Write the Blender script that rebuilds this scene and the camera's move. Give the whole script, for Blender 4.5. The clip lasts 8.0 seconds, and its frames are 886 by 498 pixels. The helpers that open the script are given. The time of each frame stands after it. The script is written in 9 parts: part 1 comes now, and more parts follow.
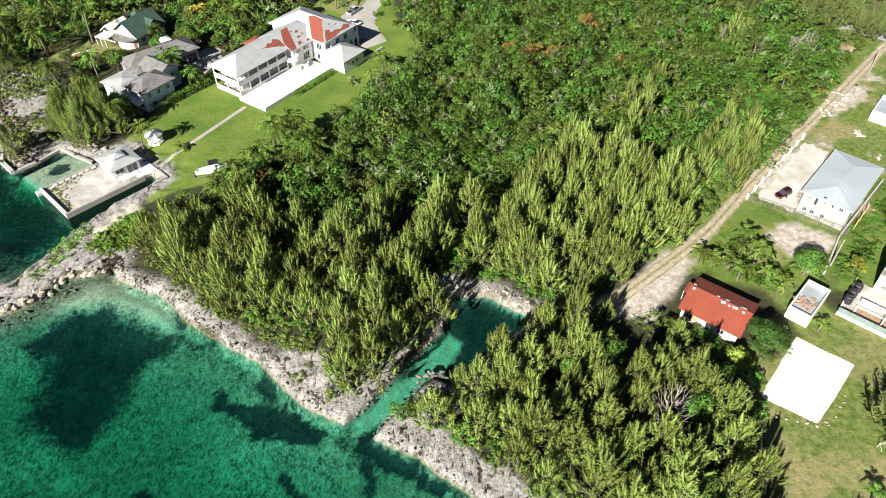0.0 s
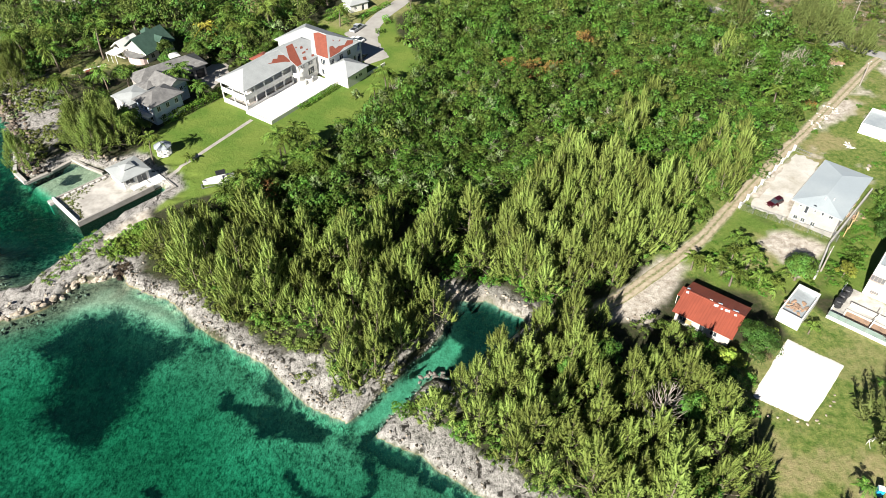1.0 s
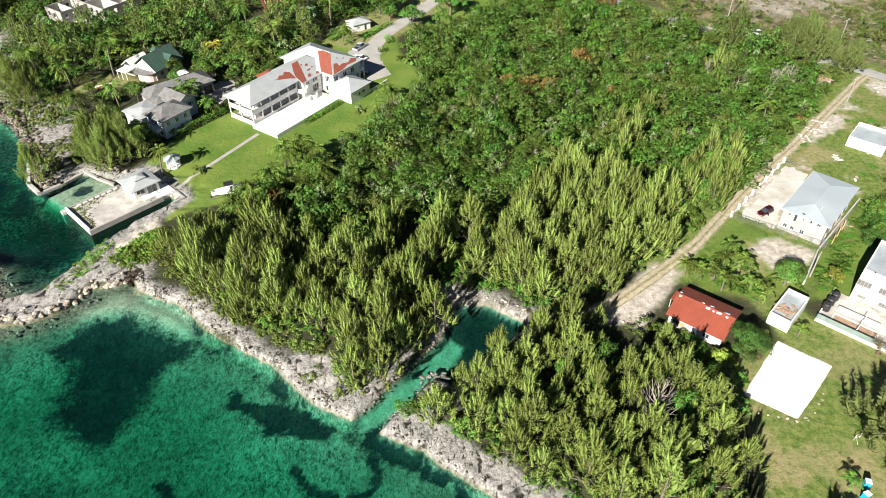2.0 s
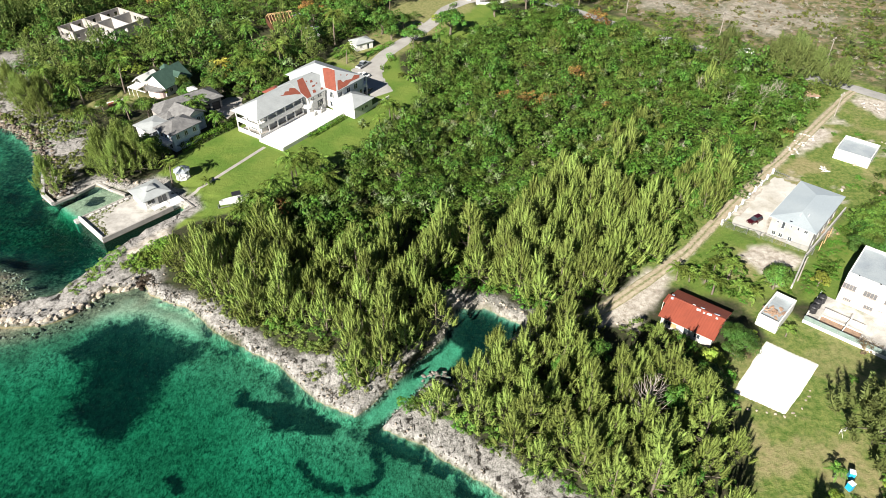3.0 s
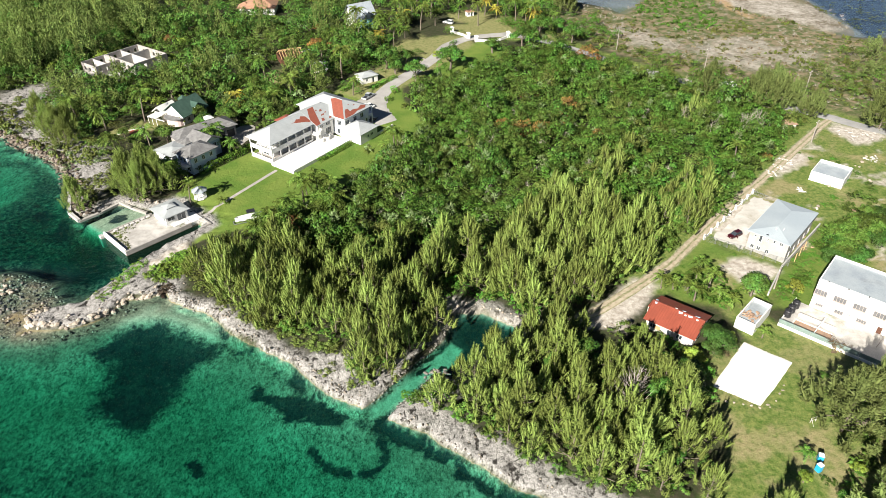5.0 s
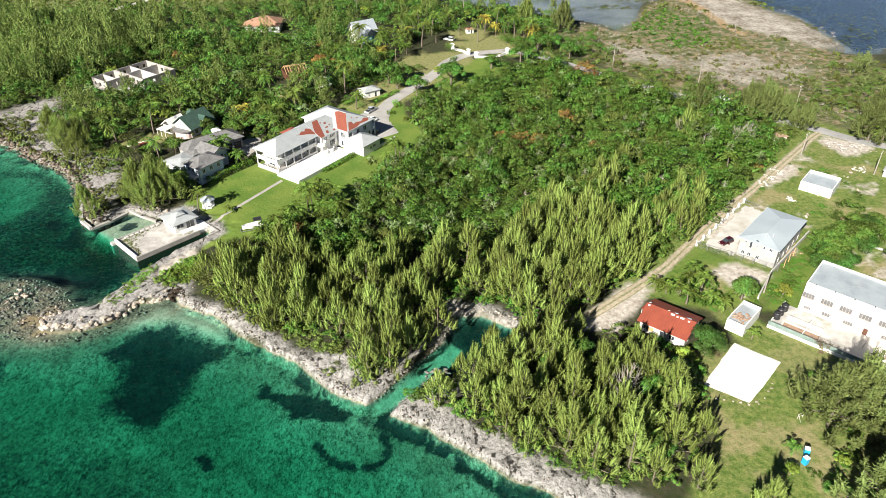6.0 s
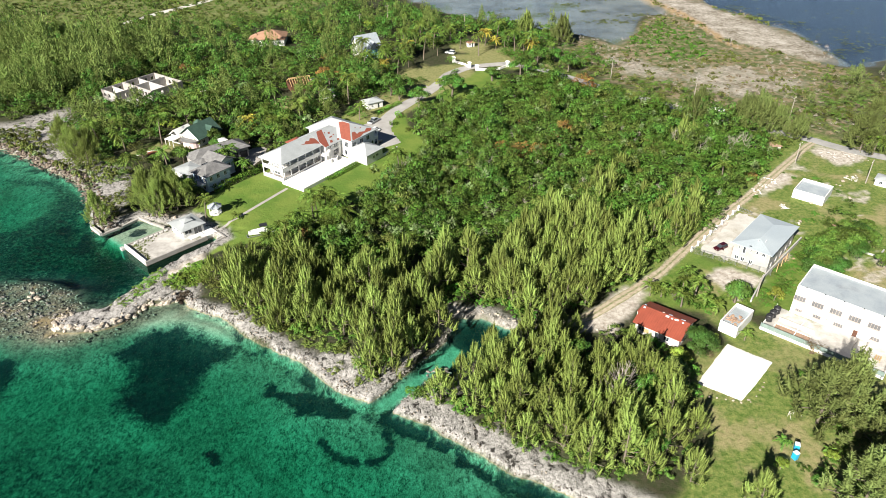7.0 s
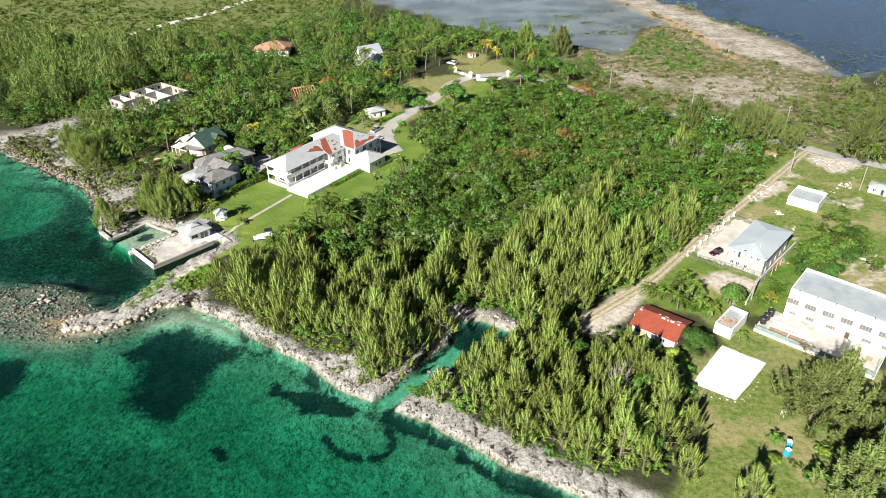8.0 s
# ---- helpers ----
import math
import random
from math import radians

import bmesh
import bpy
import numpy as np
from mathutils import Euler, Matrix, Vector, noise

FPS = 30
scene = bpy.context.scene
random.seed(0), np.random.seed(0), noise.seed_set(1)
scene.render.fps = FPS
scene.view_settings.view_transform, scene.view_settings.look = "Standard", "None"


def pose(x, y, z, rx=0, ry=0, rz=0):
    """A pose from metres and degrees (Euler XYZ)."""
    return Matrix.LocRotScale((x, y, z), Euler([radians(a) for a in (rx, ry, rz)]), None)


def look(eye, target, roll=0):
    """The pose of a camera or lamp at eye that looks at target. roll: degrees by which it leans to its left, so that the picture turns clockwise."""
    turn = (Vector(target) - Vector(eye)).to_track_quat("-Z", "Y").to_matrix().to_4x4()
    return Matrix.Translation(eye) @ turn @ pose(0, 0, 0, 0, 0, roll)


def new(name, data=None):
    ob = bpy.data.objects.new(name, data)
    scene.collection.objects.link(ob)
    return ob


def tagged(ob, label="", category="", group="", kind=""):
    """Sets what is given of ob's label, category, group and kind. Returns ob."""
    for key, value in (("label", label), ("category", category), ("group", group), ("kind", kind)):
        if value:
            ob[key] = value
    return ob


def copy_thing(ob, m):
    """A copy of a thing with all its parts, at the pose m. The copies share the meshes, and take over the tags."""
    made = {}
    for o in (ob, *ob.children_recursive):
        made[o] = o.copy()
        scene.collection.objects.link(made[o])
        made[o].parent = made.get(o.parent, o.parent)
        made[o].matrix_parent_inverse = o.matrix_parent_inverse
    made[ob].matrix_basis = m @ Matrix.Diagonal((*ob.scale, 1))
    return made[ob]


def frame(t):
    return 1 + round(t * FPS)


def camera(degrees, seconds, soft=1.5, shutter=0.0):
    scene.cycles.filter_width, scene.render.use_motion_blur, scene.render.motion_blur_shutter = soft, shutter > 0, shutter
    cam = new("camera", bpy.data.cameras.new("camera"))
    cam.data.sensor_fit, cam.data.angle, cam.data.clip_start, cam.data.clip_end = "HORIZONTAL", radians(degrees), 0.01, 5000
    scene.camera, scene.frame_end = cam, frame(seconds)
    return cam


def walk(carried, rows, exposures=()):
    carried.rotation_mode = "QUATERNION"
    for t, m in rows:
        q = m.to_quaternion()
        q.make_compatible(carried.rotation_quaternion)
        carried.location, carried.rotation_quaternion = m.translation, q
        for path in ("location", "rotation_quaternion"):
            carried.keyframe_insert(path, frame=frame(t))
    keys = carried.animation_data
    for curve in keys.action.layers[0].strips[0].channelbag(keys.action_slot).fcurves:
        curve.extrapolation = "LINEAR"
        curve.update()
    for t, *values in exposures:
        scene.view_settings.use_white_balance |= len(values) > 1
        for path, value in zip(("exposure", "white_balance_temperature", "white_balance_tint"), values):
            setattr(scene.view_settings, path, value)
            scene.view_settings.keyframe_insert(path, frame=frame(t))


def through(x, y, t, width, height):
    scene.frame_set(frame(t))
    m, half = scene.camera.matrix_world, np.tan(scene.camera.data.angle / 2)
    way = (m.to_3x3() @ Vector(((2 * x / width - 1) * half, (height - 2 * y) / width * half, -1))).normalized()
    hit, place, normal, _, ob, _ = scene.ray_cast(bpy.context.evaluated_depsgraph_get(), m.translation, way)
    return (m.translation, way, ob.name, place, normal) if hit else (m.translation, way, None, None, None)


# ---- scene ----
cam = camera(66.0, 8.0, soft=0.5)
PATH = [
    (0, (0.0, 0.0, 86.648), (-0.007, 72.106, 17.361), -0.00),
    (0.5, (0.058, -1.972, 86.978), (-0.063, 71.069, 18.677), -0.05),
    (1, (0.068, -4.165, 87.343), (-0.106, 69.868, 20.119), -0.09),
    (1.5, (-0.074, -6.519, 87.705), (-0.212, 68.538, 21.627), -0.09),
    (3, (-0.212, -14.808, 88.678), (-0.363, 63.368, 26.319), -0.15),
    (3.5, (-0.195, -17.685, 89.076), (-0.384, 61.4, 27.875), -0.17),
    (4, (-0.199, -20.594, 89.431), (-0.422, 59.421, 29.452), -0.18),
    (4.5, (-0.23, -23.517, 89.771), (-0.446, 57.334, 30.924), -0.18),
    (6, (-0.166, -32.055, 90.889), (-0.501, 51.045, 35.263), -0.22),
    (6.5, (-0.169, -34.551, 91.152), (-0.576, 49.142, 36.422), -0.21),
    (7, (-0.062, -36.733, 91.419), (-0.618, 47.493, 37.514), -0.25),
    (7.5, (-0.016, -38.683, 91.698), (-0.694, 45.981, 38.486), -0.28),
    (8, (0.04, -40.553, 91.931), (-0.739, 44.527, 39.387), -0.25),
]
walk(cam, [(t, look(e, g, r)) for t, e, g, r in PATH])


# ---------------------------------------------------------------- sun, sky
SUN_EL, SUN_AZ = radians(32), math.atan2(-0.54, -0.84)
world = bpy.data.worlds.new("sky")
scene.world = world
world.use_nodes = True
_wn = world.node_tree.nodes
_sky = _wn.new("ShaderNodeTexSky")
_sky.sky_type = "NISHITA"
_sky.sun_disc = False
_sky.sun_elevation = SUN_EL
_sky.sun_rotation = SUN_AZ
_sky.air_density, _sky.dust_density = 0.30, 0.05
world.node_tree.links.new(_sky.outputs["Color"], _wn["Background"].inputs["Color"])
_wn["Background"].inputs["Strength"].default_value = 0.05
sun_data = bpy.data.lights.new("sun", "SUN")
sun_data.energy = 5.0
scene.view_settings.exposure = 1.24
sun_data.angle = radians(0.5)
sun_data.color = (1.0, 0.95, 0.86)
sun = new("sun", sun_data)
sun.matrix_world = look((100 * math.sin(SUN_AZ) * math.cos(SUN_EL), 100 * math.cos(SUN_AZ) * math.cos(SUN_EL), 100 * math.sin(SUN_EL)), (0, 0, 0))


# ---------------------------------------------------------------- materials
class Nodes:
    """Short way to write a node material."""

    def __init__(self, name):
        self.mat = bpy.data.materials.new(name)
        self.mat.use_nodes = True
        self.t = self.mat.node_tree
        self.bsdf = self.t.nodes["Principled BSDF"]
        self.out = self.t.nodes["Material Output"]

    def node(self, kind, **sockets):
        n = self.t.nodes.new(kind)
        for key, v in sockets.items():
            self.put(n.inputs[key.replace("_", " ")], v)
        return n

    def put(self, socket, v):
        if isinstance(v, bpy.types.NodeSocket):
            self.t.links.new(v, socket)
        elif isinstance(v, tuple) and len(v) == 3 and socket.type == "RGBA":
            socket.default_value = (*v, 1)
        else:
            socket.default_value = v

    def noise(self, scale, detail=4.0, rough=0.55, where="Object", stretch=None, dist=0.0):
        co = self.t.nodes.new("ShaderNodeTexCoord").outputs[where]
        if where == "World":
            co = self.t.nodes.new("ShaderNodeNewGeometry").outputs["Position"]
        if stretch:
            m = self.t.nodes.new("ShaderNodeMapping")
            m.inputs["Scale"].default_value = stretch
            self.t.links.new(co, m.inputs["Vector"])
            co = m.outputs["Vector"]
        n = self.node("ShaderNodeTexNoise", Vector=co, Scale=scale, Detail=detail, Roughness=rough, Distortion=dist)
        return n.outputs["Fac"]

    def world_noise(self, scale, detail=4.0, rough=0.55, stretch=None, dist=0.0):
        co = self.t.nodes.new("ShaderNodeNewGeometry").outputs["Position"]
        if stretch:
            m = self.t.nodes.new("ShaderNodeMapping")
            m.inputs["Scale"].default_value = stretch
            self.t.links.new(co, m.inputs["Vector"])
            co = m.outputs["Vector"]
        return self.node("ShaderNodeTexNoise", Vector=co, Scale=scale, Detail=detail, Roughness=rough, Distortion=dist).outputs["Fac"]

    def cells(self, scale, feature="F1"):
        co = self.t.nodes.new("ShaderNodeNewGeometry").outputs["Position"]
        n = self.node("ShaderNodeTexVoronoi", Vector=co, Scale=scale)
        n.feature = feature
        return n.outputs["Distance"]

    def ramp(self, fac, *stops):
        r = self.t.nodes.new("ShaderNodeValToRGB")
        while len(r.color_ramp.elements) < len(stops):
            r.color_ramp.elements.new(0.5)
        for e, (p, c) in zip(r.color_ramp.elements, stops):
            e.position = p
            e.color = (*c, 1) if isinstance(c, tuple) else (c, c, c, 1)
        self.put(r.inputs["Fac"], fac)
        return r.outputs["Color"]

    def mix(self, fac, a, b, how="MIX"):
        n = self.t.nodes.new("ShaderNodeMix")
        n.data_type, n.blend_type = "RGBA", how
        self.put(n.inputs[0], fac)
        self.put(n.inputs[6], a)
        self.put(n.inputs[7], b)
        return n.outputs[2]

    def calc(self, op, a, b=0.0, c=0.0):
        n = self.t.nodes.new("ShaderNodeMath")
        n.operation = op
        for s, v in zip(n.inputs, (a, b, c)):
            self.put(s, v)
        return n.outputs[0]

    def attr(self, name):
        n = self.t.nodes.new("ShaderNodeAttribute")
        n.attribute_name = name
        return n

    def bump(self, height, strength=0.5, distance=0.05):
        n = self.node("ShaderNodeBump", Strength=strength, Distance=distance, Height=height)
        return n.outputs["Normal"]

    def rand(self):
        return self.t.nodes.new("ShaderNodeObjectInfo").outputs["Random"]

    def island(self):
        return self.t.nodes.new("ShaderNodeNewGeometry").outputs["Random Per Island"]

    def done(self, color, rough=0.8, normal=None, metal=0.0, spec=None):
        self.put(self.bsdf.inputs["Base Color"], color)
        self.put(self.bsdf.inputs["Roughness"], rough)
        self.put(self.bsdf.inputs["Metallic"], metal)
        if spec is not None:
            self.put(self.bsdf.inputs["Specular IOR Level"], spec)
        if normal is not None:
            self.put(self.bsdf.inputs["Normal"], normal)
        return self.mat


def surface(name, a, b, scale=2.0, rough=0.8, bump=0.2, fine=25.0, metal=0.0, dirt=None, spec=None):
    """Two tones that drift slowly, fine grain in the colour and in the relief, and, if asked for, stains."""
    n = Nodes(name)
    col = n.mix(n.ramp(n.world_noise(scale), (0.35, 0.0), (0.65, 1.0)), a, b)
    grain = n.world_noise(fine, 3.0)
    col = n.mix(0.25, col, n.ramp(grain, (0.3, 0.35), (0.7, 1.0)), "MULTIPLY")
    if dirt:
        col = n.mix(n.ramp(n.world_noise(scale * 0.45, 6.0, 0.65, dist=0.4), (0.56, 0.0), (0.72, 0.75)), col, dirt)
    return n.done(col, rough, n.bump(grain, bump, 0.02), metal, spec)


def foliage(name, lit, dark, odd, through=0.35, patchy=0.8):
    """Leaves: each leaf has its own green, light comes through it."""
    n = Nodes(name)
    r = n.island()
    col = n.mix(r, dark, lit)
    big = n.ramp(n.world_noise(0.07, 3.0), (0.38, 0.0), (0.62, 1.0))
    col = n.mix(n.calc("MULTIPLY", big, 0.55), col, odd)
    lump = n.calc("ADD", n.calc("MULTIPLY", n.rand(), 0.5), n.calc("MULTIPLY", n.ramp(n.world_noise(0.33, 2.0), (0.40, 0.0), (0.60, 1.0)), patchy))
    hsv = n.node("ShaderNodeHueSaturation", Hue=n.calc("MULTIPLY_ADD", lump, 0.035, 0.48), Saturation=1.0, Value=n.calc("MULTIPLY_ADD", lump, 0.84, 0.47), Color=col)
    col = hsv.outputs["Color"]
    n.put(n.bsdf.inputs["Base Color"], col)
    n.put(n.bsdf.inputs["Roughness"], 0.6)
    n.put(n.bsdf.inputs["Specular IOR Level"], 0.14)
    tr = n.node("ShaderNodeBsdfTranslucent", Color=col)
    mx = n.node("ShaderNodeMixShader", Fac=through)
    n.t.links.new(n.bsdf.outputs[0], mx.inputs[1])
    n.t.links.new(tr.outputs[0], mx.inputs[2])
    n.t.links.new(mx.outputs[0], n.out.inputs["Surface"])
    return n.mat


M_CASUARINA = foliage("casuarina_needles", (0.24, 0.312, 0.078), (0.16, 0.216, 0.05), (0.194, 0.264, 0.06), through=0.10, patchy=0.35)
M_FARPINE = foliage("far_pine_needles", (0.215, 0.275, 0.075), (0.082, 0.122, 0.03), (0.16, 0.215, 0.05), through=0.08, patchy=0.5)
M_OPENPINE = foliage("open_pine_needles", (0.19, 0.24, 0.075), (0.095, 0.13, 0.038), (0.155, 0.20, 0.056), through=0.09, patchy=0.35)
M_THICKET = foliage("broad_leaves", (0.098, 0.16, 0.025), (0.036, 0.068, 0.012), (0.09, 0.13, 0.024), through=0.07, patchy=0.9)
M_FRESH = foliage("fresh_leaves", (0.095, 0.185, 0.026), (0.036, 0.085, 0.012), (0.075, 0.16, 0.02), through=0.12, patchy=0.8)
M_WOODGREEN = foliage("woodland_leaves", (0.098, 0.165, 0.026), (0.034, 0.07, 0.012), (0.085, 0.13, 0.022), through=0.08, patchy=0.9)
M_OLIVE = foliage("olive_leaves", (0.14, 0.17, 0.036), (0.05, 0.07, 0.016), (0.13, 0.14, 0.034), through=0.12, patchy=0.8)
M_SEAWEED = foliage("rotting_seaweed", (0.05, 0.035, 0.025), (0.02, 0.014, 0.011), (0.035, 0.026, 0.02), through=0.02)
M_DRYSCRUB = foliage("dry_scrub_leaves", (0.24, 0.185, 0.105), (0.10, 0.075, 0.045), (0.20, 0.17, 0.09), through=0.1)
M_PALM = foliage("palm_fronds", (0.145, 0.235, 0.036), (0.03, 0.07, 0.014), (0.17, 0.20, 0.04), through=0.13)
M_HEDGE = foliage("hedge_leaves", (0.17, 0.30, 0.04), (0.06, 0.14, 0.02), (0.12, 0.26, 0.03), through=0.15)
M_SEAGRAPE = foliage("sea_grape_leaves", (0.19, 0.29, 0.04), (0.05, 0.10, 0.017), (0.15, 0.22, 0.035), through=0.08, patchy=0.9)
M_DARKTREE = foliage("dark_leaves", (0.085, 0.16, 0.024), (0.024, 0.06, 0.010), (0.075, 0.11, 0.022), through=0.06, patchy=1.0)
M_NEEMTREE = foliage("dense_dark_leaves", (0.06, 0.125, 0.02), (0.018, 0.045, 0.009), (0.05, 0.09, 0.018), through=0.05, patchy=0.8)
M_LIGHTTREE = foliage("yellow_green_leaves", (0.24, 0.32, 0.045), (0.09, 0.16, 0.025), (0.27, 0.29, 0.05), through=0.15)
M_BRONZE = foliage("rust_leaves", (0.28, 0.14, 0.04), (0.10, 0.07, 0.028), (0.22, 0.15, 0.045), through=0.12)
M_SILVER = foliage("silver_leaves", (0.24, 0.30, 0.14), (0.09, 0.14, 0.05), (0.19, 0.25, 0.10), through=0.12)
M_BARK = surface("grey_bark", (0.20, 0.165, 0.13), (0.12, 0.095, 0.075), 3.0, 0.95, 0.5, 18)
M_DEADWOOD = surface("dead_wood", (0.42, 0.38, 0.33), (0.30, 0.26, 0.22), 3.0, 0.95, 0.4, 18)
M_WHITE = surface("white_paint", (0.80, 0.79, 0.76), (0.74, 0.73, 0.70), 0.7, 0.7, 0.12, 14, dirt=(0.60, 0.58, 0.54))
M_DOCKFLOOR = surface("stained_dock_floor", (0.56, 0.53, 0.49), (0.36, 0.34, 0.31), 0.45, 0.95, 0.35, 5, dirt=(0.15, 0.165, 0.085))
M_BLOCK = surface("pale_block_wall", (0.40, 0.385, 0.365), (0.33, 0.318, 0.30), 0.5, 0.92, 0.3, 7, dirt=(0.48, 0.465, 0.445))
M_WHITEWORN = surface("worn_white_render", (0.66, 0.63, 0.58), (0.52, 0.49, 0.45), 0.8, 0.9, 0.3, 9, dirt=(0.36, 0.33, 0.29))
M_CONCRETE = surface("grey_concrete", (0.50, 0.48, 0.45), (0.38, 0.37, 0.35), 0.8, 0.92, 0.3, 9, dirt=(0.26, 0.25, 0.24))
M_PALECONCRETE = surface("pale_concrete", (0.42, 0.39, 0.36), (0.32, 0.30, 0.27), 0.6, 0.92, 0.25, 8, dirt=(0.22, 0.20, 0.17))
M_ROOFWHITE = surface("white_roof_coating", (0.40, 0.42, 0.42), (0.34, 0.36, 0.36), 0.5, 0.7, 0.15, 6, dirt=(0.30, 0.31, 0.30))
M_ROOFRED = surface("red_roof_primer", (0.27, 0.075, 0.045), (0.22, 0.06, 0.037), 1.2, 0.75, 0.2, 9)
M_ROOFPALE = surface("pale_blue_metal_roof", (0.37, 0.41, 0.43), (0.30, 0.34, 0.37), 0.35, 0.6, 0.08, 5, dirt=(0.16, 0.17, 0.175))
M_SHINGLEGREY = surface("grey_shingle", (0.209, 0.205, 0.2), (0.135, 0.132, 0.13), 0.9, 0.92, 0.4, 7, dirt=(0.311, 0.304, 0.29))
M_SHINGLEGREEN = surface("green_shingle", (0.045, 0.095, 0.07), (0.03, 0.07, 0.05), 0.9, 0.85, 0.4, 7)
M_TERRACOTTA = surface("orange_roof_tile", (0.40, 0.235, 0.15), (0.33, 0.185, 0.115), 0.9, 0.85, 0.4, 7)
M_SLATE = surface("grey_blue_roof", (0.36, 0.40, 0.43), (0.28, 0.31, 0.34), 0.8, 0.7, 0.3, 7)
M_BLUEWALL = surface("pale_blue_wall", (0.46, 0.55, 0.64), (0.36, 0.45, 0.56), 0.8, 0.8, 0.2, 9, dirt=(0.5, 0.55, 0.6))
M_PINK = surface("pale_pink_wall", (0.74, 0.56, 0.52), (0.68, 0.50, 0.47), 0.8, 0.8, 0.2, 9)
M_TANFRAME = surface("tan_window_frame", (0.50, 0.43, 0.38), (0.44, 0.38, 0.34), 0.8, 0.8, 0.2, 9)
M_SKYBLUE = surface("turquoise_wall", (0.30, 0.62, 0.72), (0.25, 0.55, 0.66), 0.8, 0.8, 0.2, 9)
M_TIMBER = surface("raw_timber", (0.50, 0.34, 0.17), (0.40, 0.27, 0.13), 2.0, 0.85, 0.3, 15)
M_RUBBLE = surface("brown_rubble", (0.40, 0.26, 0.17), (0.26, 0.18, 0.13), 1.5, 0.95, 0.5, 8)
M_DARKWOOD = surface("dark_brown_door", (0.14, 0.055, 0.03), (0.09, 0.04, 0.025), 3.0, 0.6, 0.2, 15)
M_BLACK = surface("black_plastic", (0.02, 0.02, 0.022), (0.03, 0.03, 0.033), 2.0, 0.45, 0.1, 15)
M_METAL = surface("grey_steel", (0.42, 0.43, 0.44), (0.32, 0.33, 0.34), 2.0, 0.45, 0.1, 20, metal=0.7)
M_POLE = surface("weathered_pole", (0.34, 0.30, 0.26), (0.26, 0.23, 0.20), 2.0, 0.9, 0.3, 20)
M_TOILET = surface("blue_plastic", (0.02, 0.36, 0.62), (0.018, 0.31, 0.55), 2.0, 0.45, 0.1, 15)
M_TOILETTOP = surface("white_plastic", (0.76, 0.80, 0.82), (0.70, 0.74, 0.77), 2.0, 0.5, 0.1, 15)
M_GREENGLASS = surface("green_tint_screen", (0.16, 0.22, 0.20), (0.22, 0.28, 0.26), 1.0, 0.35, 0.05, 10)
M_TYRE = surface("rubber", (0.03, 0.03, 0.03), (0.04, 0.04, 0.04), 3.0, 0.85, 0.2, 30)


def gloss_paint(name, col):
    n = Nodes(name)
    c = n.mix(n.world_noise(6.0), col, tuple(v * 0.8 for v in col))
    n.put(n.bsdf.inputs["Coat Weight"], 0.6)
    return n.done(c, 0.35)


M_CARRED = gloss_paint("dark_red_car_paint", (0.045, 0.003, 0.006))
M_CARSILVER = gloss_paint("silver_car_paint", (0.46, 0.48, 0.50))
M_CARBLACK = gloss_paint("black_car_paint", (0.012, 0.013, 0.015))
M_BOAT = gloss_paint("white_gelcoat", (0.80, 0.80, 0.78))


def glass_dark():
    n = Nodes("window_glass")
    n.put(n.bsdf.inputs["Coat Weight"], 0.5)
    return n.done(n.mix(n.world_noise(1.5), (0.025, 0.032, 0.04), (0.05, 0.06, 0.07)), 0.06)


M_GLASS = glass_dark()
M_PALEGLASS = surface("frosted_louvre_glass", (0.17, 0.168, 0.17), (0.13, 0.13, 0.135), 1.0, 0.3, 0.05, 10)


def ribbed(name, col, col2, angle, pitch):
    """Sheet roofing: seams at a real spacing along one direction, with slow fading."""
    n = Nodes(name)
    pos = n.t.nodes.new("ShaderNodeNewGeometry").outputs["Position"]
    m = n.t.nodes.new("ShaderNodeMapping")
    m.inputs["Rotation"].default_value = (0, 0, -radians(angle))
    n.t.links.new(pos, m.inputs["Vector"])
    w = n.node("ShaderNodeTexWave", Vector=m.outputs["Vector"], Scale=6.2832 / (20 * pitch))
    w.bands_direction = "X"
    c = n.mix(n.ramp(n.world_noise(0.5), (0.35, 0.0), (0.65, 1.0)), col, col2)
    c = n.mix(n.ramp(w.outputs["Fac"], (0.0, 0.22), (0.18, 0.0)), c, tuple(v * 0.45 for v in col))
    return n.done(c, 0.55, n.bump(w.outputs["Fac"], 0.5, 0.04))


M_REDSHEET = ribbed("red_metal_roof", (0.27, 0.064, 0.036), (0.22, 0.052, 0.030), -38, 0.42)
M_PALESHEET = surface("pale_grey_metal_roof", (0.43, 0.48, 0.50), (0.36, 0.41, 0.44), 0.13, 0.5, 0.05, 5)


# ---------------------------------------------------------------- plan of the shore
COAST_WEST = [(-14.5, 53.2), (-21, 56.7), (-26.1, 61.2), (-29, 64.6), (-33.4, 66.8), (-38.2, 70.0), (-42.3, 72.2), (-45, 75.7), (-48.9, 78.7), (-52.7, 79.8), (-57.1, 82.8),
              (-59.2, 86.4), (-61.3, 83.9), (-66.5, 82.1), (-69.3, 76.8), (-73, 73.9), (-77.9, 73.7), (-82.4, 73.8), (-83.8, 76.6), (-80.6, 79.7), (-75.2, 81.9), (-73.1, 86.2),
              (-70.9, 90.8), (-68.6, 95.5), (-66.9, 98.5), (-64.2, 103.1), (-59.6, 108.3), (-58.4, 110.6), (-61.4, 112.6)]
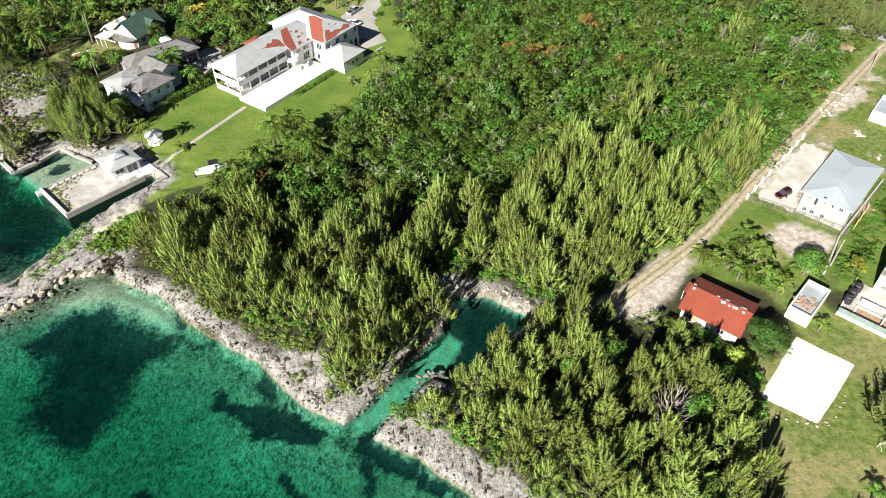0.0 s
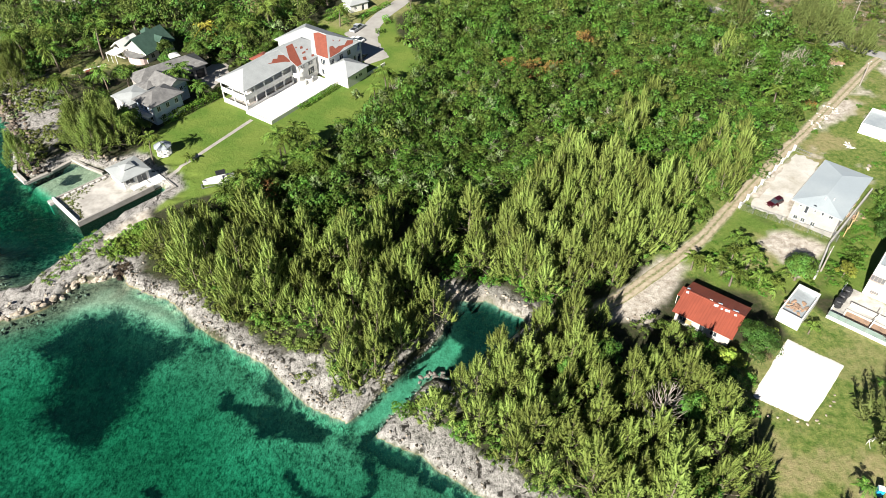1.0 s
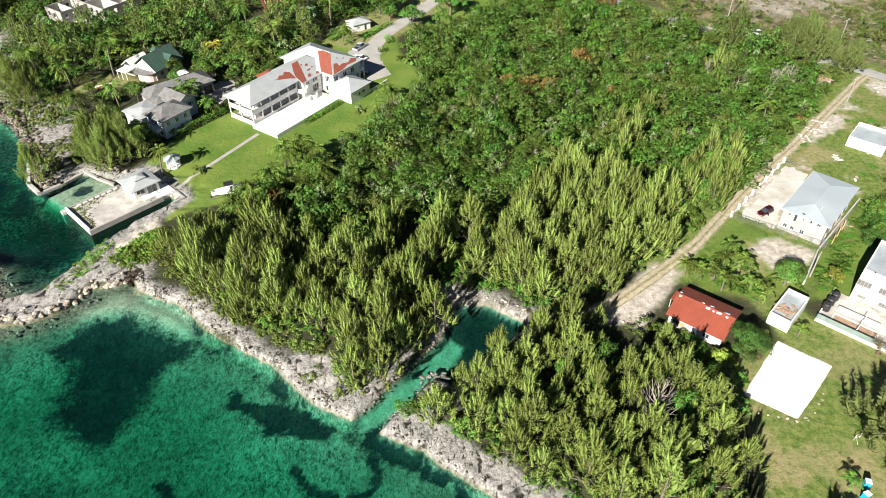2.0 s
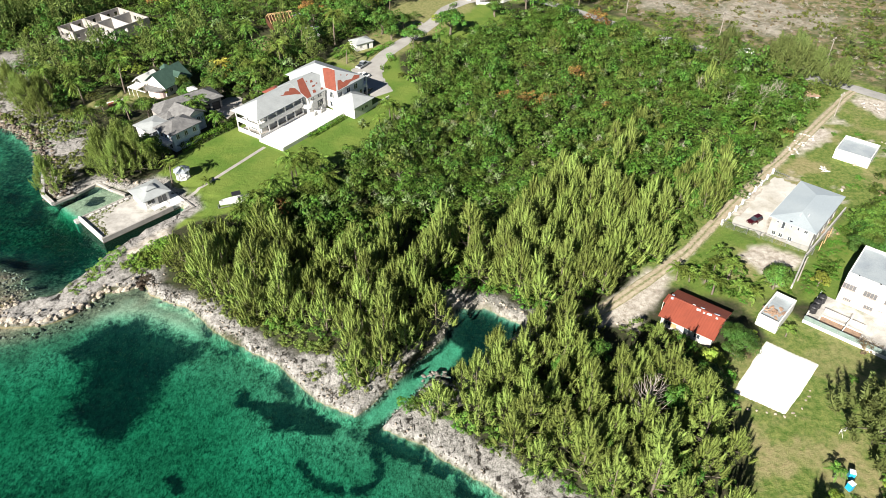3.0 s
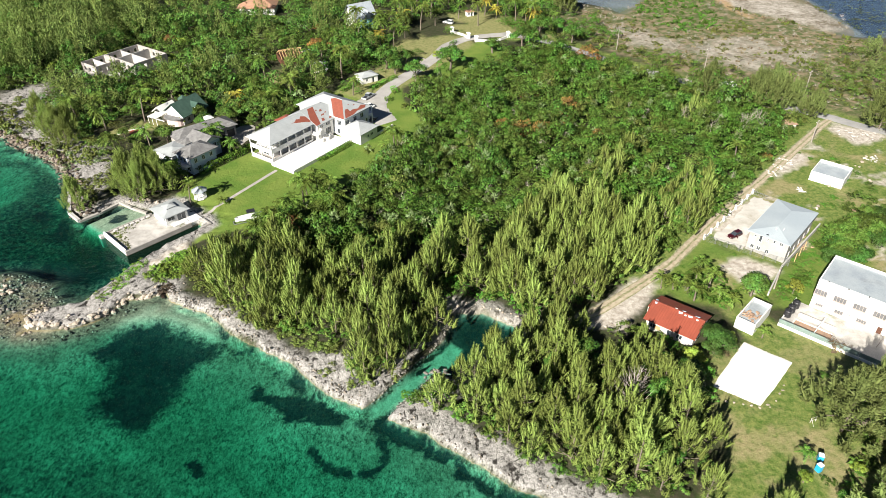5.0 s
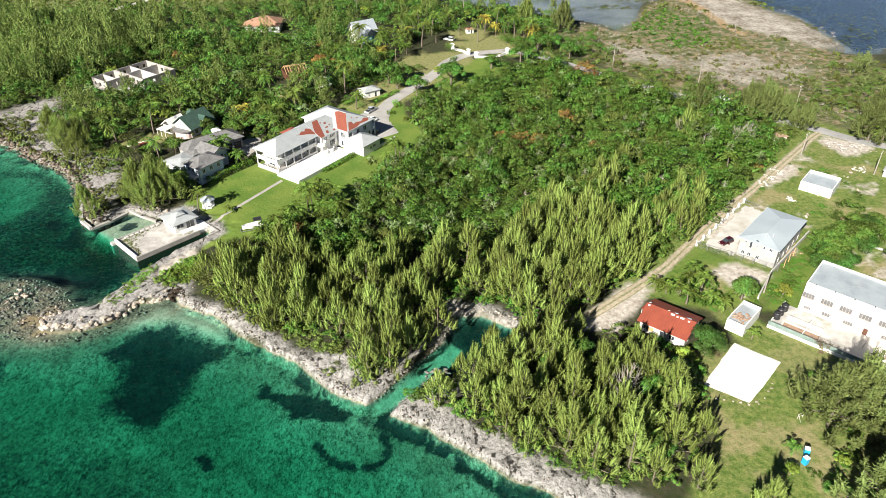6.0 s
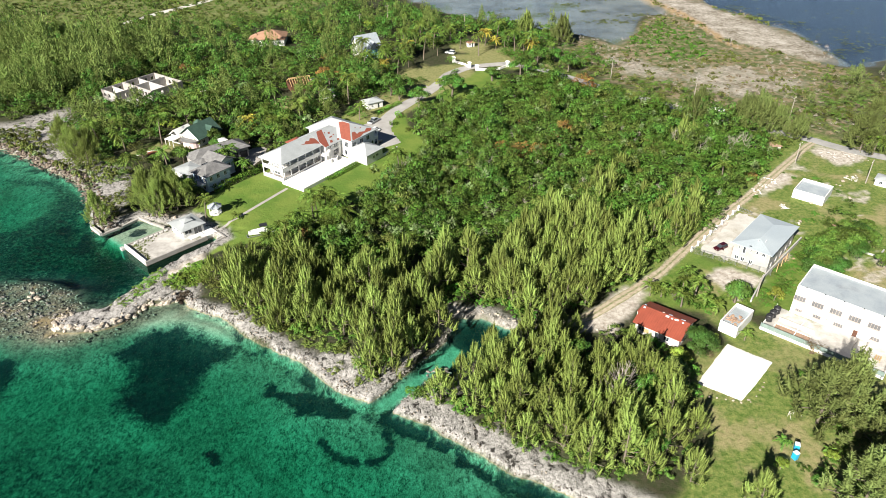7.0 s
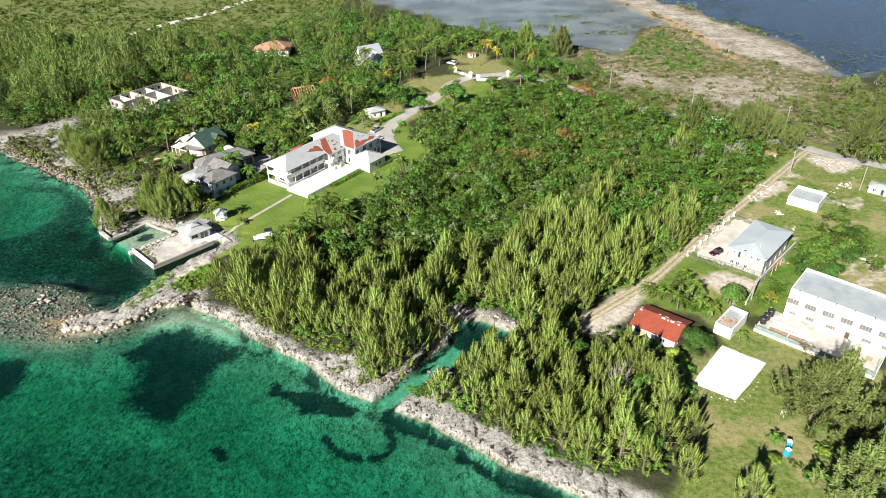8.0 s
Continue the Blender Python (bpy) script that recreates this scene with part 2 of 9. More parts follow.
COAST_NORTH = [(-68, 119.5), (-73.5, 117.2), (-78.5, 119.2), (-82.4, 120.4), (-85, 117.6), (-88.6, 113.6), (-92.6, 117), (-97.9, 126.6), (-104.1, 136.9), (-109.1, 142.4), (-119, 149), (-129, 156.4),
               (-138.8, 162.9), (-150, 169.7), (-190, 196), (-260, 230), (-420, 290), (-900, 480), (-2600, 900)]
COAST_EAST = [(2600, -900), (300, -120), (120, -24), (70, 3), (40, 22), (22.4, 31.6), (19, 33.3), (15.6, 35.5), (10.2, 37.4), (5.6, 41.5), (0.7, 44.9), (-5.5, 49.1), (-10.1, 51.3)]
CANAL = [(-5.8, 57.3), (-3.4, 60.3), (-1.6, 62.3), (1, 60.8), (3.3, 62.6), (8, 67.3), (11.7, 70.2), (14.4, 73.3), (7.6, 78.3), (2.2, 78.3), (1.3, 75.4), (-0.3, 71.2), (-2.6, 67.3), (-7.4, 62.1), (-11.7, 56.1)]
LAND = COAST_EAST + CANAL + COAST_WEST + COAST_NORTH + [(-2600, 4000), (2600, 4000)]
MARSH = [(-420, 900), (-260, 640), (-120, 470), (-50.8, 401.6), (-22.5, 370.3), (-0.3, 339.9), (26.2, 320.7), (55, 304), (72, 292), (78, 281), (92, 300), (104, 334), (118, 336), (112, 372), (100.8, 400), (96, 470), (110, 900)]
LAKE = [(164, 250), (168, 240), (182, 251), (193, 258), (300, 300), (700, 380), (1500, 500), (1500, 1600), (150, 1600), (118, 470), (128, 400), (145, 380), (147, 349), (160, 332), (167, 297), (170, 268)]
REEF = [(-106.3, 91.9), (-99.8, 92.6), (-91.5, 92), (-85.1, 89.6), (-80.6, 84.1), (-82, 79.8), (-81.5, 74), (-79.5, 72.0), (-87.9, 71.4), (-96.2, 72.6), (-112, 75), (-116, 86)]


def hashed(ix, iy, seed):
    n = (ix.astype(np.int64) * 374761393 + iy.astype(np.int64) * 668265263 + seed * 974634777) & 0xFFFFFFFF
    n = ((n ^ (n >> 13)) * 1274126177) & 0xFFFFFFFF
    return ((n ^ (n >> 16)) & 0xFFFFFF) / float(0xFFFFFF)


def value_noise(x, y, seed=0):
    ix, iy = np.floor(x), np.floor(y)
    fx, fy = x - ix, y - iy
    fx, fy = fx * fx * (3 - 2 * fx), fy * fy * (3 - 2 * fy)
    a, b, c, d = hashed(ix, iy, seed), hashed(ix + 1, iy, seed), hashed(ix, iy + 1, seed), hashed(ix + 1, iy + 1, seed)
    return (a * (1 - fx) + b * fx) * (1 - fy) + (c * (1 - fx) + d * fx) * fy


def fbm(x, y, size, octaves=4, seed=0):
    """Cloudy noise from -1 to 1, with lumps of that size in metres."""
    out, amp, total = 0.0, 1.0, 0.0
    for k in range(octaves):
        out = out + amp * (2 * value_noise(x / size + 17.3 * k, y / size - 9.1 * k, seed + k) - 1)
        total += amp
        amp *= 0.55
        size *= 0.47
    return out / total


def signed(x, y, poly):
    """Metres to the outline of a polygon, positive inside."""
    p = np.array(poly, float)
    q = np.roll(p, -1, 0)
    best = np.full(x.shape, 1e9)
    inside = np.zeros(x.shape, bool)
    for (ax, ay), (bx, by) in zip(p, q):
        dx, dy = bx - ax, by - ay
        s = np.clip(((x - ax) * dx + (y - ay) * dy) / (dx * dx + dy * dy + 1e-9), 0, 1)
        best = np.minimum(best, (x - ax - s * dx) ** 2 + (y - ay - s * dy) ** 2)
        if ay != by:
            inside ^= ((ay > y) != (by > y)) & (x < (bx - ax) * (y - ay) / (by - ay) + ax)
    return np.where(inside, 1, -1) * np.sqrt(best)


def to_line(x, y, pts):
    """Metres to a broken line."""
    best = np.full(x.shape, 1e9)
    for (ax, ay), (bx, by) in zip(pts[:-1], pts[1:]):
        dx, dy = bx - ax, by - ay
        s = np.clip(((x - ax) * dx + (y - ay) * dy) / (dx * dx + dy * dy + 1e-9), 0, 1)
        best = np.minimum(best, (x - ax - s * dx) ** 2 + (y - ay - s * dy) ** 2)
    return np.sqrt(best)


def smooth(v, a, b):
    s = np.clip((v - a) / (b - a), 0, 1)
    return s * s * (3 - 2 * s)


def shore_distance(x, y):
    return signed(x, y, LAND) + 0.55 * fbm(x, y, 3.2, 3, 5)


def ground_z(x, y, d=None):
    """Height of the ground and of the sea bed."""
    x, y = np.asarray(x, float), np.asarray(y, float)
    d = shore_distance(x, y) if d is None else d
    rough = fbm(x, y, 1.7, 3, 11)
    land = 0.15 + 0.75 * smooth(d, 0.0, 0.9) + 0.35 * smooth(d, 2, 9) + 0.10 * fbm(x, y, 14, 3, 3)
    land = land + 0.55 * rough * smooth(d, 0, 1.0) * (1 - smooth(d, 5, 9))
    far = np.minimum(smooth(signed(x, y, MARSH), -3, 2), 1)
    lake = smooth(signed(x, y, LAKE), -2, 5)
    land = land * (1 - far) - 0.10 * far
    land = land * (1 - lake) - 1.6 * lake
    depth = 0.35 + 1.2 * smooth(-d, 0, 0.8) + 1.3 * smooth(-d, 1, 22) + 0.25 * fbm(x, y, 9, 3, 7)
    pale = np.maximum(smooth(signed(x, y, SHOAL), -4, 4), smooth(signed(x, y, BASIN), -1.5, 1.0))
    depth = depth * (1 - 0.8 * pale)
    reef = smooth(signed(x, y, REEF) + 1.6 * fbm(x, y, 4, 3, 21), -8.0, 2.5)
    depth = depth * (1 - reef) + reef * (0.32 - 0.42 * fbm(x, y, 1.9, 3, 23))
    skirt = (1 - smooth(-d, 1.5, 6.5)) * smooth(signed(x, y, JETTY), -7, -4)
    depth = depth * (1 - 0.6 * skirt)
    deep = smooth(signed(x, y, CHANNEL), -5, 5) * (1 - smooth(signed(x, y, BASIN), -1.5, 1.0))
    depth = depth + 1.6 * deep * (1 - reef)
    return np.where(d > 0, land, -depth)


SHOAL = [(-65.1, 74.5), (-66.2, 78), (-62.1, 81.8), (-57.2, 81.5), (-53, 79.8), (-49, 78.2), (-45.5, 75), (-44.0, 71.7), (-49.7, 73.2), (-56.5, 75.6)]
SKIRT = [(-104, 70), (-93.5, 69.2), (-85, 66.5), (-77.2, 65), (-73, 67), (-69, 70.5), (-65.5, 75), (-62, 80), (-60.5, 83.5), (-66, 82.5), (-70, 77), (-76, 73.5), (-84, 73), (-100, 74)]
JETTY = [(-60, 84), (-66.5, 82.1), (-69.3, 76.8), (-73, 73.9), (-82.4, 73.8), (-83.8, 76.6), (-75.2, 81.9), (-70, 88)]
BASIN = [(-87.6, 112.0), (-80.9, 106.5), (-73.5, 113.5), (-72, 116.5), (-81, 119.5)]
CHANNEL = [(-82, 82), (-75.5, 84), (-60, 108), (-62, 110), (-72.3, 98), (-81, 106.5), (-89, 112), (-97, 119), (-103, 123), (-106, 114), (-107, 102), (-103, 95), (-95, 94)]

# Ground covers, as outlines that are then frayed.
LAWN = [(-59.5, 111), (-58, 101.5), (-53, 104.8), (-46.3, 108), (-39, 112.5), (-34, 117), (-25, 130), (-17, 141.6), (-8, 154.5), (-4.5, 166), (-13, 182), (-15, 196), (-7, 204), (-1, 216), (6, 234),
        (14, 243), (26, 232), (22, 222), (12, 212), (0, 200), (-11, 205), (-36, 196), (-38, 186), (-28, 176), (-52, 152), (-58.5, 142), (-66, 133), (-69, 123), (-62, 116)]
FIELD = [(43, 66), (45.5, 59), (46, 52), (44, 40), (34, 31), (46, 20), (75, 4), (140, -10), (140, 60), (97, 56), (86, 60), (65, 74), (62, 79), (55, 78), (57, 69)]
YARD = [(52, 90), (58, 100), (66, 88.5), (70, 87.5), (73, 93), (62, 100), (59, 103), (79, 124), (92, 139), (118, 167), (150, 152), (150, 60), (97, 56), (92, 84), (88, 107), (67, 84.5), (66, 79), (54, 82), (47, 86)]
FLAT_LEFT = [(-360, 330), (-250, 318), (-170, 288), (-130, 306), (-80, 322), (-60, 400), (-160, 520), (-420, 700)]
FLAT_RIGHT = [(30, 300), (62, 232), (84, 205), (130, 170), (200, 190), (164, 248), (172, 268), (168, 297), (161, 332), (148, 349), (146, 380), (128, 400), (118, 470), (96, 470), (101, 400), (112, 372), (118, 338), (100, 322), (78, 281)]
NORTH_ROCK = [(-155, 181), (-141, 199), (-137, 203), (-127, 184), (-119, 160), (-113, 161.5), (-97.4, 150), (-91, 137), (-96, 130), (-102.5, 134.6), (-118.7, 147.3), (-134, 158.6), (-147, 166)]
PALE_BED = [[(-6.7, 62.3), (-3.6, 66.0), (1.2, 72.0), (3.3, 69.7), (2.0, 66.6), (-0.9, 63.3), (-3.2, 61.2), (-6.5, 56.5), (-12, 53), (-14, 55)], [(3.4, 76.5), (6.0, 77.8), (7.6, 76.5), (7.2, 74.4), (5.2, 72.6), (3.7, 74.0)]]
TIP_ROCK = [(-33.4, 69.0), (-27.4, 66.5), (-22.5, 66.5), (-16, 65.5), (-16.3, 60.9), (-14.7, 58.5), (-10.5, 57.5), (-14.0, 52.5), (-17.8, 54.6), (-23.2, 57.5), (-30.1, 64.4)]
DEAD_FLAT = [(72.3, 255.1), (92.7, 243.8), (123.3, 247.3), (136, 222), (111.5, 210), (92.3, 224), (77.4, 236.8)]
ORANGE_EDGE = [(93, 420), (99.2, 402.4), (120.1, 350.2), (126.7, 318.3), (128.9, 283.9), (132, 272)]
SPIT = [(88, 470), (101, 402), (121, 350), (127, 316), (131, 284), (146, 268), (158, 252), (166, 254), (168, 280), (163, 304), (150, 332), (142, 365), (128, 402), (120, 470)]
BARE = [[(-0.7, 79.4), (0.3, 80.8), (3.5, 81.0), (6.8, 79.9), (9.2, 78.5), (12.6, 76.6), (15.5, 75.7), (15.5, 72.8), (11.5, 74.2), (7.3, 77.0), (4.0, 76.1)], [(28, 73), (34, 71), (38, 77), (45, 86), (40, 88), (31, 79)], [(62, 105), (68, 99.5), (80, 113), (80, 119), (77, 121), (72, 117)],
        [(60.5, 92.5), (63, 95.5), (67.0, 96.4), (72.6, 91.7), (68.6, 87.4), (64.5, 85.6), (61.6, 86.6)], [(-61, 105), (-66, 97), (-70, 89), (-66, 88), (-58, 100)], [(88, 132), (97, 139), (103, 144), (99, 147), (92, 141)], [(118, 150), (130, 155), (128, 162), (114, 163)]]
FRONT = [[(44, 88), (52, 94), (59, 103), (66, 97), (74, 92), (89, 108), (91, 106), (72, 86), (64, 79), (56, 78), (48, 81)], [(64, 79), (74, 76), (80, 84), (100, 100), (108, 114), (92, 108), (72, 86)]]
GLADES = [[(-66, 205), (-60, 196), (-54, 200), (-58, 212)], [(-22, 226), (-12, 226), (-4, 240), (-10, 250), (-20, 240)], [(3, 268), (24, 262), (36, 255), (44, 262), (28, 275), (10, 285), (0, 282)], [(84, 190), (94, 182), (104, 187), (92, 196)],
          [(-103, 156), (-92, 160), (-84, 164), (-90, 170), (-100, 164)], [(40, 262), (48, 250), (58, 246), (52, 262)], [(-36, 190), (-24, 182), (-10, 200), (2, 220), (12, 240), (4, 250), (-8, 246), (-16, 228), (-30, 204)], [(6, 248), (30, 246), (44, 240), (40, 262), (16, 266), (0, 262)]]
RING = [(-22.2, 46.4), (-19.2, 43.0), (-15.0, 41.4), (-12.0, 41.7), (-10.2, 43.2), (-9.6, 45.5), (-10.8, 47.4)]
SEAGRASS = [[(-69.9, 68.6), (-67.2, 72.3), (-63.3, 74.8), (-56.8, 75.6), (-50.7, 73.8), (-47.3, 72.3), (-43.2, 70.5), (-43.4, 66.9), (-45.9, 65.2), (-47.1, 63.4), (-47.0, 59.3), (-48.8, 56.2), (-51.3, 53.9), (-51.9, 51.0), (-58.5, 51.7), (-62.1, 53.9), (-62.5, 57.7), (-64.4, 62.6), (-63.5, 66.0)],
            [(-35.5, 61.8), (-34.0, 61.0), (-32.4, 58.6), (-28.9, 57.8), (-24.5, 57.8), (-22.1, 56.3), (-16.4, 54.0), (-18.1, 50.7), (-21.4, 51.8), (-24.7, 52.5), (-26.7, 51.8), (-29.3, 54.0), (-33.0, 56.2), (-34.4, 57.8)],
            [(-10, 49), (-7.4, 46.6), (-5.3, 45.9), (-2.3, 44), (-0.3, 42.8), (0.6, 44.6), (-5.5, 49.0), (-9.6, 50.8)],
            [(1.5, 43.4), (8, 38.4), (14, 35.7), (20, 32), (14, 33.4), (6.5, 37.4), (1.5, 41.4)], [(-42.2, 43.6), (-40.2, 42.0), (-39.0, 43.4), (-41, 44.6)], [(-102, 67), (-92, 66), (-87.4, 65.9), (-84.1, 57.6), (-88, 56), (-102, 58)],
            [(-80, 46), (-64.3, 44), (-47, 37.5), (-42.7, 32.5), (-60, 28), (-92, 34)],
            [(-150, 150), (-117.3, 146.4), (-108.6, 140.7), (-101.4, 130.1), (-92, 115.9), (-87.3, 110.1), (-81.2, 106), (-76.8, 102), (-70.7, 97), (-76.6, 91), (-86.5, 92.2), (-92.3, 95.8), (-108, 94.5), (-130, 100), (-140, 118), (-122.7, 120.4), (-114.2, 122), (-109.5, 126.8), (-111.1, 135.3), (-119, 144)]]


def frayed(x, y, poly, amp=2.0, soft=1.0, size=6.0, seed=31):
    return smooth(signed(x, y, poly) + amp * fbm(x, y, size, 4, seed), -soft, soft)


def most(x, y, polys, amp=2.0, soft=1.0, size=6.0, seed=31):
    out = np.zeros(x.shape)
    for k, p in enumerate(polys):
        out = np.maximum(out, frayed(x, y, p, amp, soft, size, seed + k))
    return out


TRACK = [(18, 71), (31, 78), (43.5, 88.5), (49.5, 93.8), (62.5, 108.8), (76, 123.5), (83.5, 130.9), (107.2, 156.4), (115, 165), (121, 170)]
ROAD = [(24, 251), (33, 247), (44, 238), (56.9, 223.5), (61.8, 217.6), (70.7, 209), (78.3, 204.5), (83.1, 198.3), (94.2, 189.5), (100.2, 183.6), (118.4, 170.2), (126.5, 161.5), (137, 155), (170, 136), (320, 40)]


def axis_steps(*runs):
    """Coordinates with a step of their own in each stretch, and steps that grow outside."""
    out = []
    for a, b, s in runs:
        out.extend(np.arange(a, b, s))
    first, step = out[0], runs[0][2]
    low = []
    while first > -2600:
        step *= 1.28
        first -= step
        low.append(first)
    last, step = runs[-1][1], runs[-1][2]
    while last < 2800:
        out.append(last)
        last += step
        step *= 1.28
    return np.array(low[::-1] + out)


def sheet(name, xs, ys, height, layers, material):
    """One grid of ground with colour layers that say what covers it."""
    gx, gy = np.meshgrid(xs, ys)
    x, y = gx.ravel(), gy.ravel()
    z, masks = height(x, y), layers(x, y)
    nx, ny = len(xs), len(ys)
    i = (np.arange(ny - 1)[:, None] * nx + np.arange(nx - 1)[None]).ravel()
    quads = np.stack([i, i + 1, i + nx + 1, i + nx], 1)
    me = bpy.data.meshes.new(name)
    me.vertices.add(len(x))
    me.vertices.foreach_set("co", np.stack([x, y, z], 1).ravel())
    me.loops.add(quads.size)
    me.loops.foreach_set("vertex_index", quads.ravel())
    me.polygons.add(len(quads))
    me.polygons.foreach_set("loop_start", np.arange(0, quads.size, 4))
    me.update(calc_edges=True)
    me.polygons.foreach_set("use_smooth", np.ones(len(quads), bool))
    for key, cols in masks.items():
        a = me.color_attributes.new(key, "FLOAT_COLOR", "POINT")
        a.data.foreach_set("color", np.stack(cols, 1).ravel())
    me.materials.append(material)
    return new(name, me)


def ground_layers(x, y):
    d = shore_distance(x, y)
    z = ground_z(x, y, d)
    verge = smooth(6.0 - to_line(x, y, TRACK[2:]) + 2.0 * fbm(x, y, 5, 3, 66), -1, 1)
    verge = np.maximum(verge, smooth(6.5 - to_line(x, y, ROAD) + 2.0 * fbm(x, y, 5, 3, 67), -1, 1))
    grass = np.maximum(verge, np.maximum(frayed(x, y, LAWN, 0.9, 0.5), most(x, y, [FIELD, YARD, FLAT_LEFT] + FRONT + GLADES, 2.0, 1.5)))
    lawn = np.maximum(frayed(x, y, LAWN, 0.9, 0.5), 0.7 * most(x, y, FRONT, 1.5, 1.5))
    glade = most(x, y, GLADES, 1.5, 1.2)
    u, v = 0.8 * x + 0.6 * y, 0.8 * y - 0.6 * x
    dry = np.maximum((0.5 + 0.5 * frayed(x, y, [(43, 57), (46, 42), (43, 33), (58, 29), (65, 42), (63, 56), (54, 51)], 3, 3)) * most(x, y, [FIELD], 2, 2) * smooth(0.6 * fbm(u, v, 9, 5, 51) + 0.4 * fbm(x, y, 3.1, 4, 55), -0.16, 0.14), np.maximum(glade * 0.7, most(x, y, [YARD], 2, 2) * smooth(fbm(u, v, 7, 4, 53), 0.0, 0.4)))
    lane = to_line(x, y, TRACK)
    bare = np.maximum(np.maximum(most(x, y, BARE[1:], 1.6, 1.0, 4.0, 61), 0.5 * frayed(x, y, BARE[0], 1.0, 0.8, 3.0, 61)), smooth(0.95 - lane + 0.8 * fbm(x, y, 4, 3, 63), -0.5, 0.5) * (1 - 0.55 * smooth(0.5 - lane + 0.7 * fbm(x, y, 5, 3, 64), -0.2, 0.3)))
    bare = np.maximum(bare, 0.85 * smooth(2.6 - to_line(x, y, ORANGE_EDGE) + 2.0 * fbm(x, y, 9, 3, 65), -1, 1))
    bare = np.maximum(bare, most(x, y, [YARD], 2, 2) * smooth(fbm(u, v, 6, 5, 57), 0.30, 0.46) * 0.8)
    rock = smooth(d + 1.3 * fbm(x, y, 6, 3, 71), 0.1, 0.6) * (1 - smooth(d + 1.6 * fbm(x, y, 7, 3, 73), 2.4, 4.6)) * (1 - smooth(y + 0.0 * x, 250, 280))
    rock = np.maximum(rock, smooth(d, 0.1, 0.6) * (1 - smooth(d + 1.8 * fbm(x, y, 5, 3, 74), 4.4, 6.8)) * smooth(x, -11, -8) * smooth(58 - y, 0, 2))
    canal_bank = smooth(-signed(x, y, [(-11, 55), (-4, 58), (16, 73), (8, 80), (0, 80), (-6, 66)]), -3, 3)
    rock = rock * (0.35 + 0.65 * canal_bank)
    rock = np.maximum(rock, frayed(x, y, [(-60, 88), (-66, 84), (-69, 77), (-73, 74), (-82, 73), (-84, 77), (-75, 82), (-71, 92), (-66, 92)], 0.6, 0.6) * smooth(d, 0, 0.5))
    rock = np.maximum(rock, smooth(d, 0, 0.5) * np.maximum(most(x, y, [[(-92, 117), (-110, 142), (-150, 168), (-146, 186), (-118, 172), (-100, 150), (-86, 134)]], 5, 3, 9, 77) * smooth(fbm(x, y, 5, 5, 79), -0.15, 0.1), frayed(x, y, NORTH_ROCK, 3, 1.5, 8, 78)))
    rock = np.maximum(rock, frayed(x, y, TIP_ROCK, 1.4, 0.7, 4.0, 75) * smooth(d, 0.0, 0.5))
    flat = np.maximum(most(x, y, [FLAT_RIGHT], 4, 4, 16, 81), 0.4 * frayed(x, y, FLAT_LEFT, 4, 4, 16, 82))
    spit = np.maximum(frayed(x, y, SPIT, 4, 2, 14, 83), 0.75 * frayed(x, y, DEAD_FLAT, 14, 4, 12, 84))
    mud = np.maximum(smooth(signed(x, y, MARSH) + 5 * fbm(x, y, 18, 4, 85), -2, 2), 0)
    lake = smooth(signed(x, y, LAKE) + 4 * fbm(x, y, 16, 4, 87), -2, 3)
    weed = mud * (1 - lake) * smooth(fbm(x, y, 24, 5, 89), 0.26, 0.36) * 0.6
    sea = smooth(-d, -0.2, 0.2)
    grassy_bed = np.maximum(np.maximum(0.96 * most(x, y, [SEAGRASS[0], SEAGRASS[5]], 4.0, 2.6, 6.0, 91), np.maximum(0.42 * frayed(x, y, SEAGRASS[6], 8, 5, 14, 92), 0.66 * frayed(x, y, SEAGRASS[7], 4, 3, 10, 94))), most(x, y, SEAGRASS[1:5], 2.0, 0.6, 2.0, 99)) * sea
    grassy_bed = np.maximum(grassy_bed, 0.95 * smooth(0.75 - to_line(x, y, RING) + 0.9 * fbm(x, y, 1.8, 3, 107), -0.35, 0.35) * sea)
    deep = smooth(signed(x, y, CHANNEL) + 3 * fbm(x, y, 8, 3, 93), -3, 3) * (0.62 + 0.36 * smooth(fbm(x, y, 15, 4, 95), -0.3, 0.3))
    deep = np.maximum(deep, 1.0 * smooth(signed(x, y, CANAL), -0.9, -0.1) * (1 - np.maximum(frayed(x, y, PALE_BED[0], 0.8, 0.9, 3.0, 97), 0.05 * frayed(x, y, PALE_BED[1], 0.8, 0.8, 1.5, 98)))) * (1 - frayed(x, y, BASIN, 0.4, 0.6))
    fringe = 0.9 * (1 - smooth(-d, 1.6, 4.2)) * smooth(fbm(x, y, 5, 4, 98), -0.10, 0.15) * (1 - frayed(x, y, SHOAL, 1, 1)) * (1 - frayed(x, y, PALE_BED[0], 0.8, 0.9, 3.0, 97)) * (1 - frayed(x, y, BASIN, 0.4, 0.6)) * sea
    grassy_bed = np.maximum(grassy_bed, np.maximum(fringe, 0.95 * smooth(2.1 - np.hypot(x - -80.4, y - 114.3) + 1.5 * fbm(x, y, 2.5, 3, 109), -0.4, 0.4) * sea))
    reef = smooth(signed(x, y, REEF) + 1.6 * fbm(x, y, 4, 3, 21), -3.5, 1.0) * sea
    bed = np.clip(np.maximum(grassy_bed, deep * sea), 0, 1) * (1 - reef)
    reef = np.maximum(reef, 0.8 * sea * (1 - smooth(-d, 1.0, 6.0)) * smooth(signed(x, y, JETTY), -7, -4))
    reef = np.maximum(reef, 0.92 * frayed(x, y, SKIRT, 1.8, 1.5, 4.0, 103) * sea)
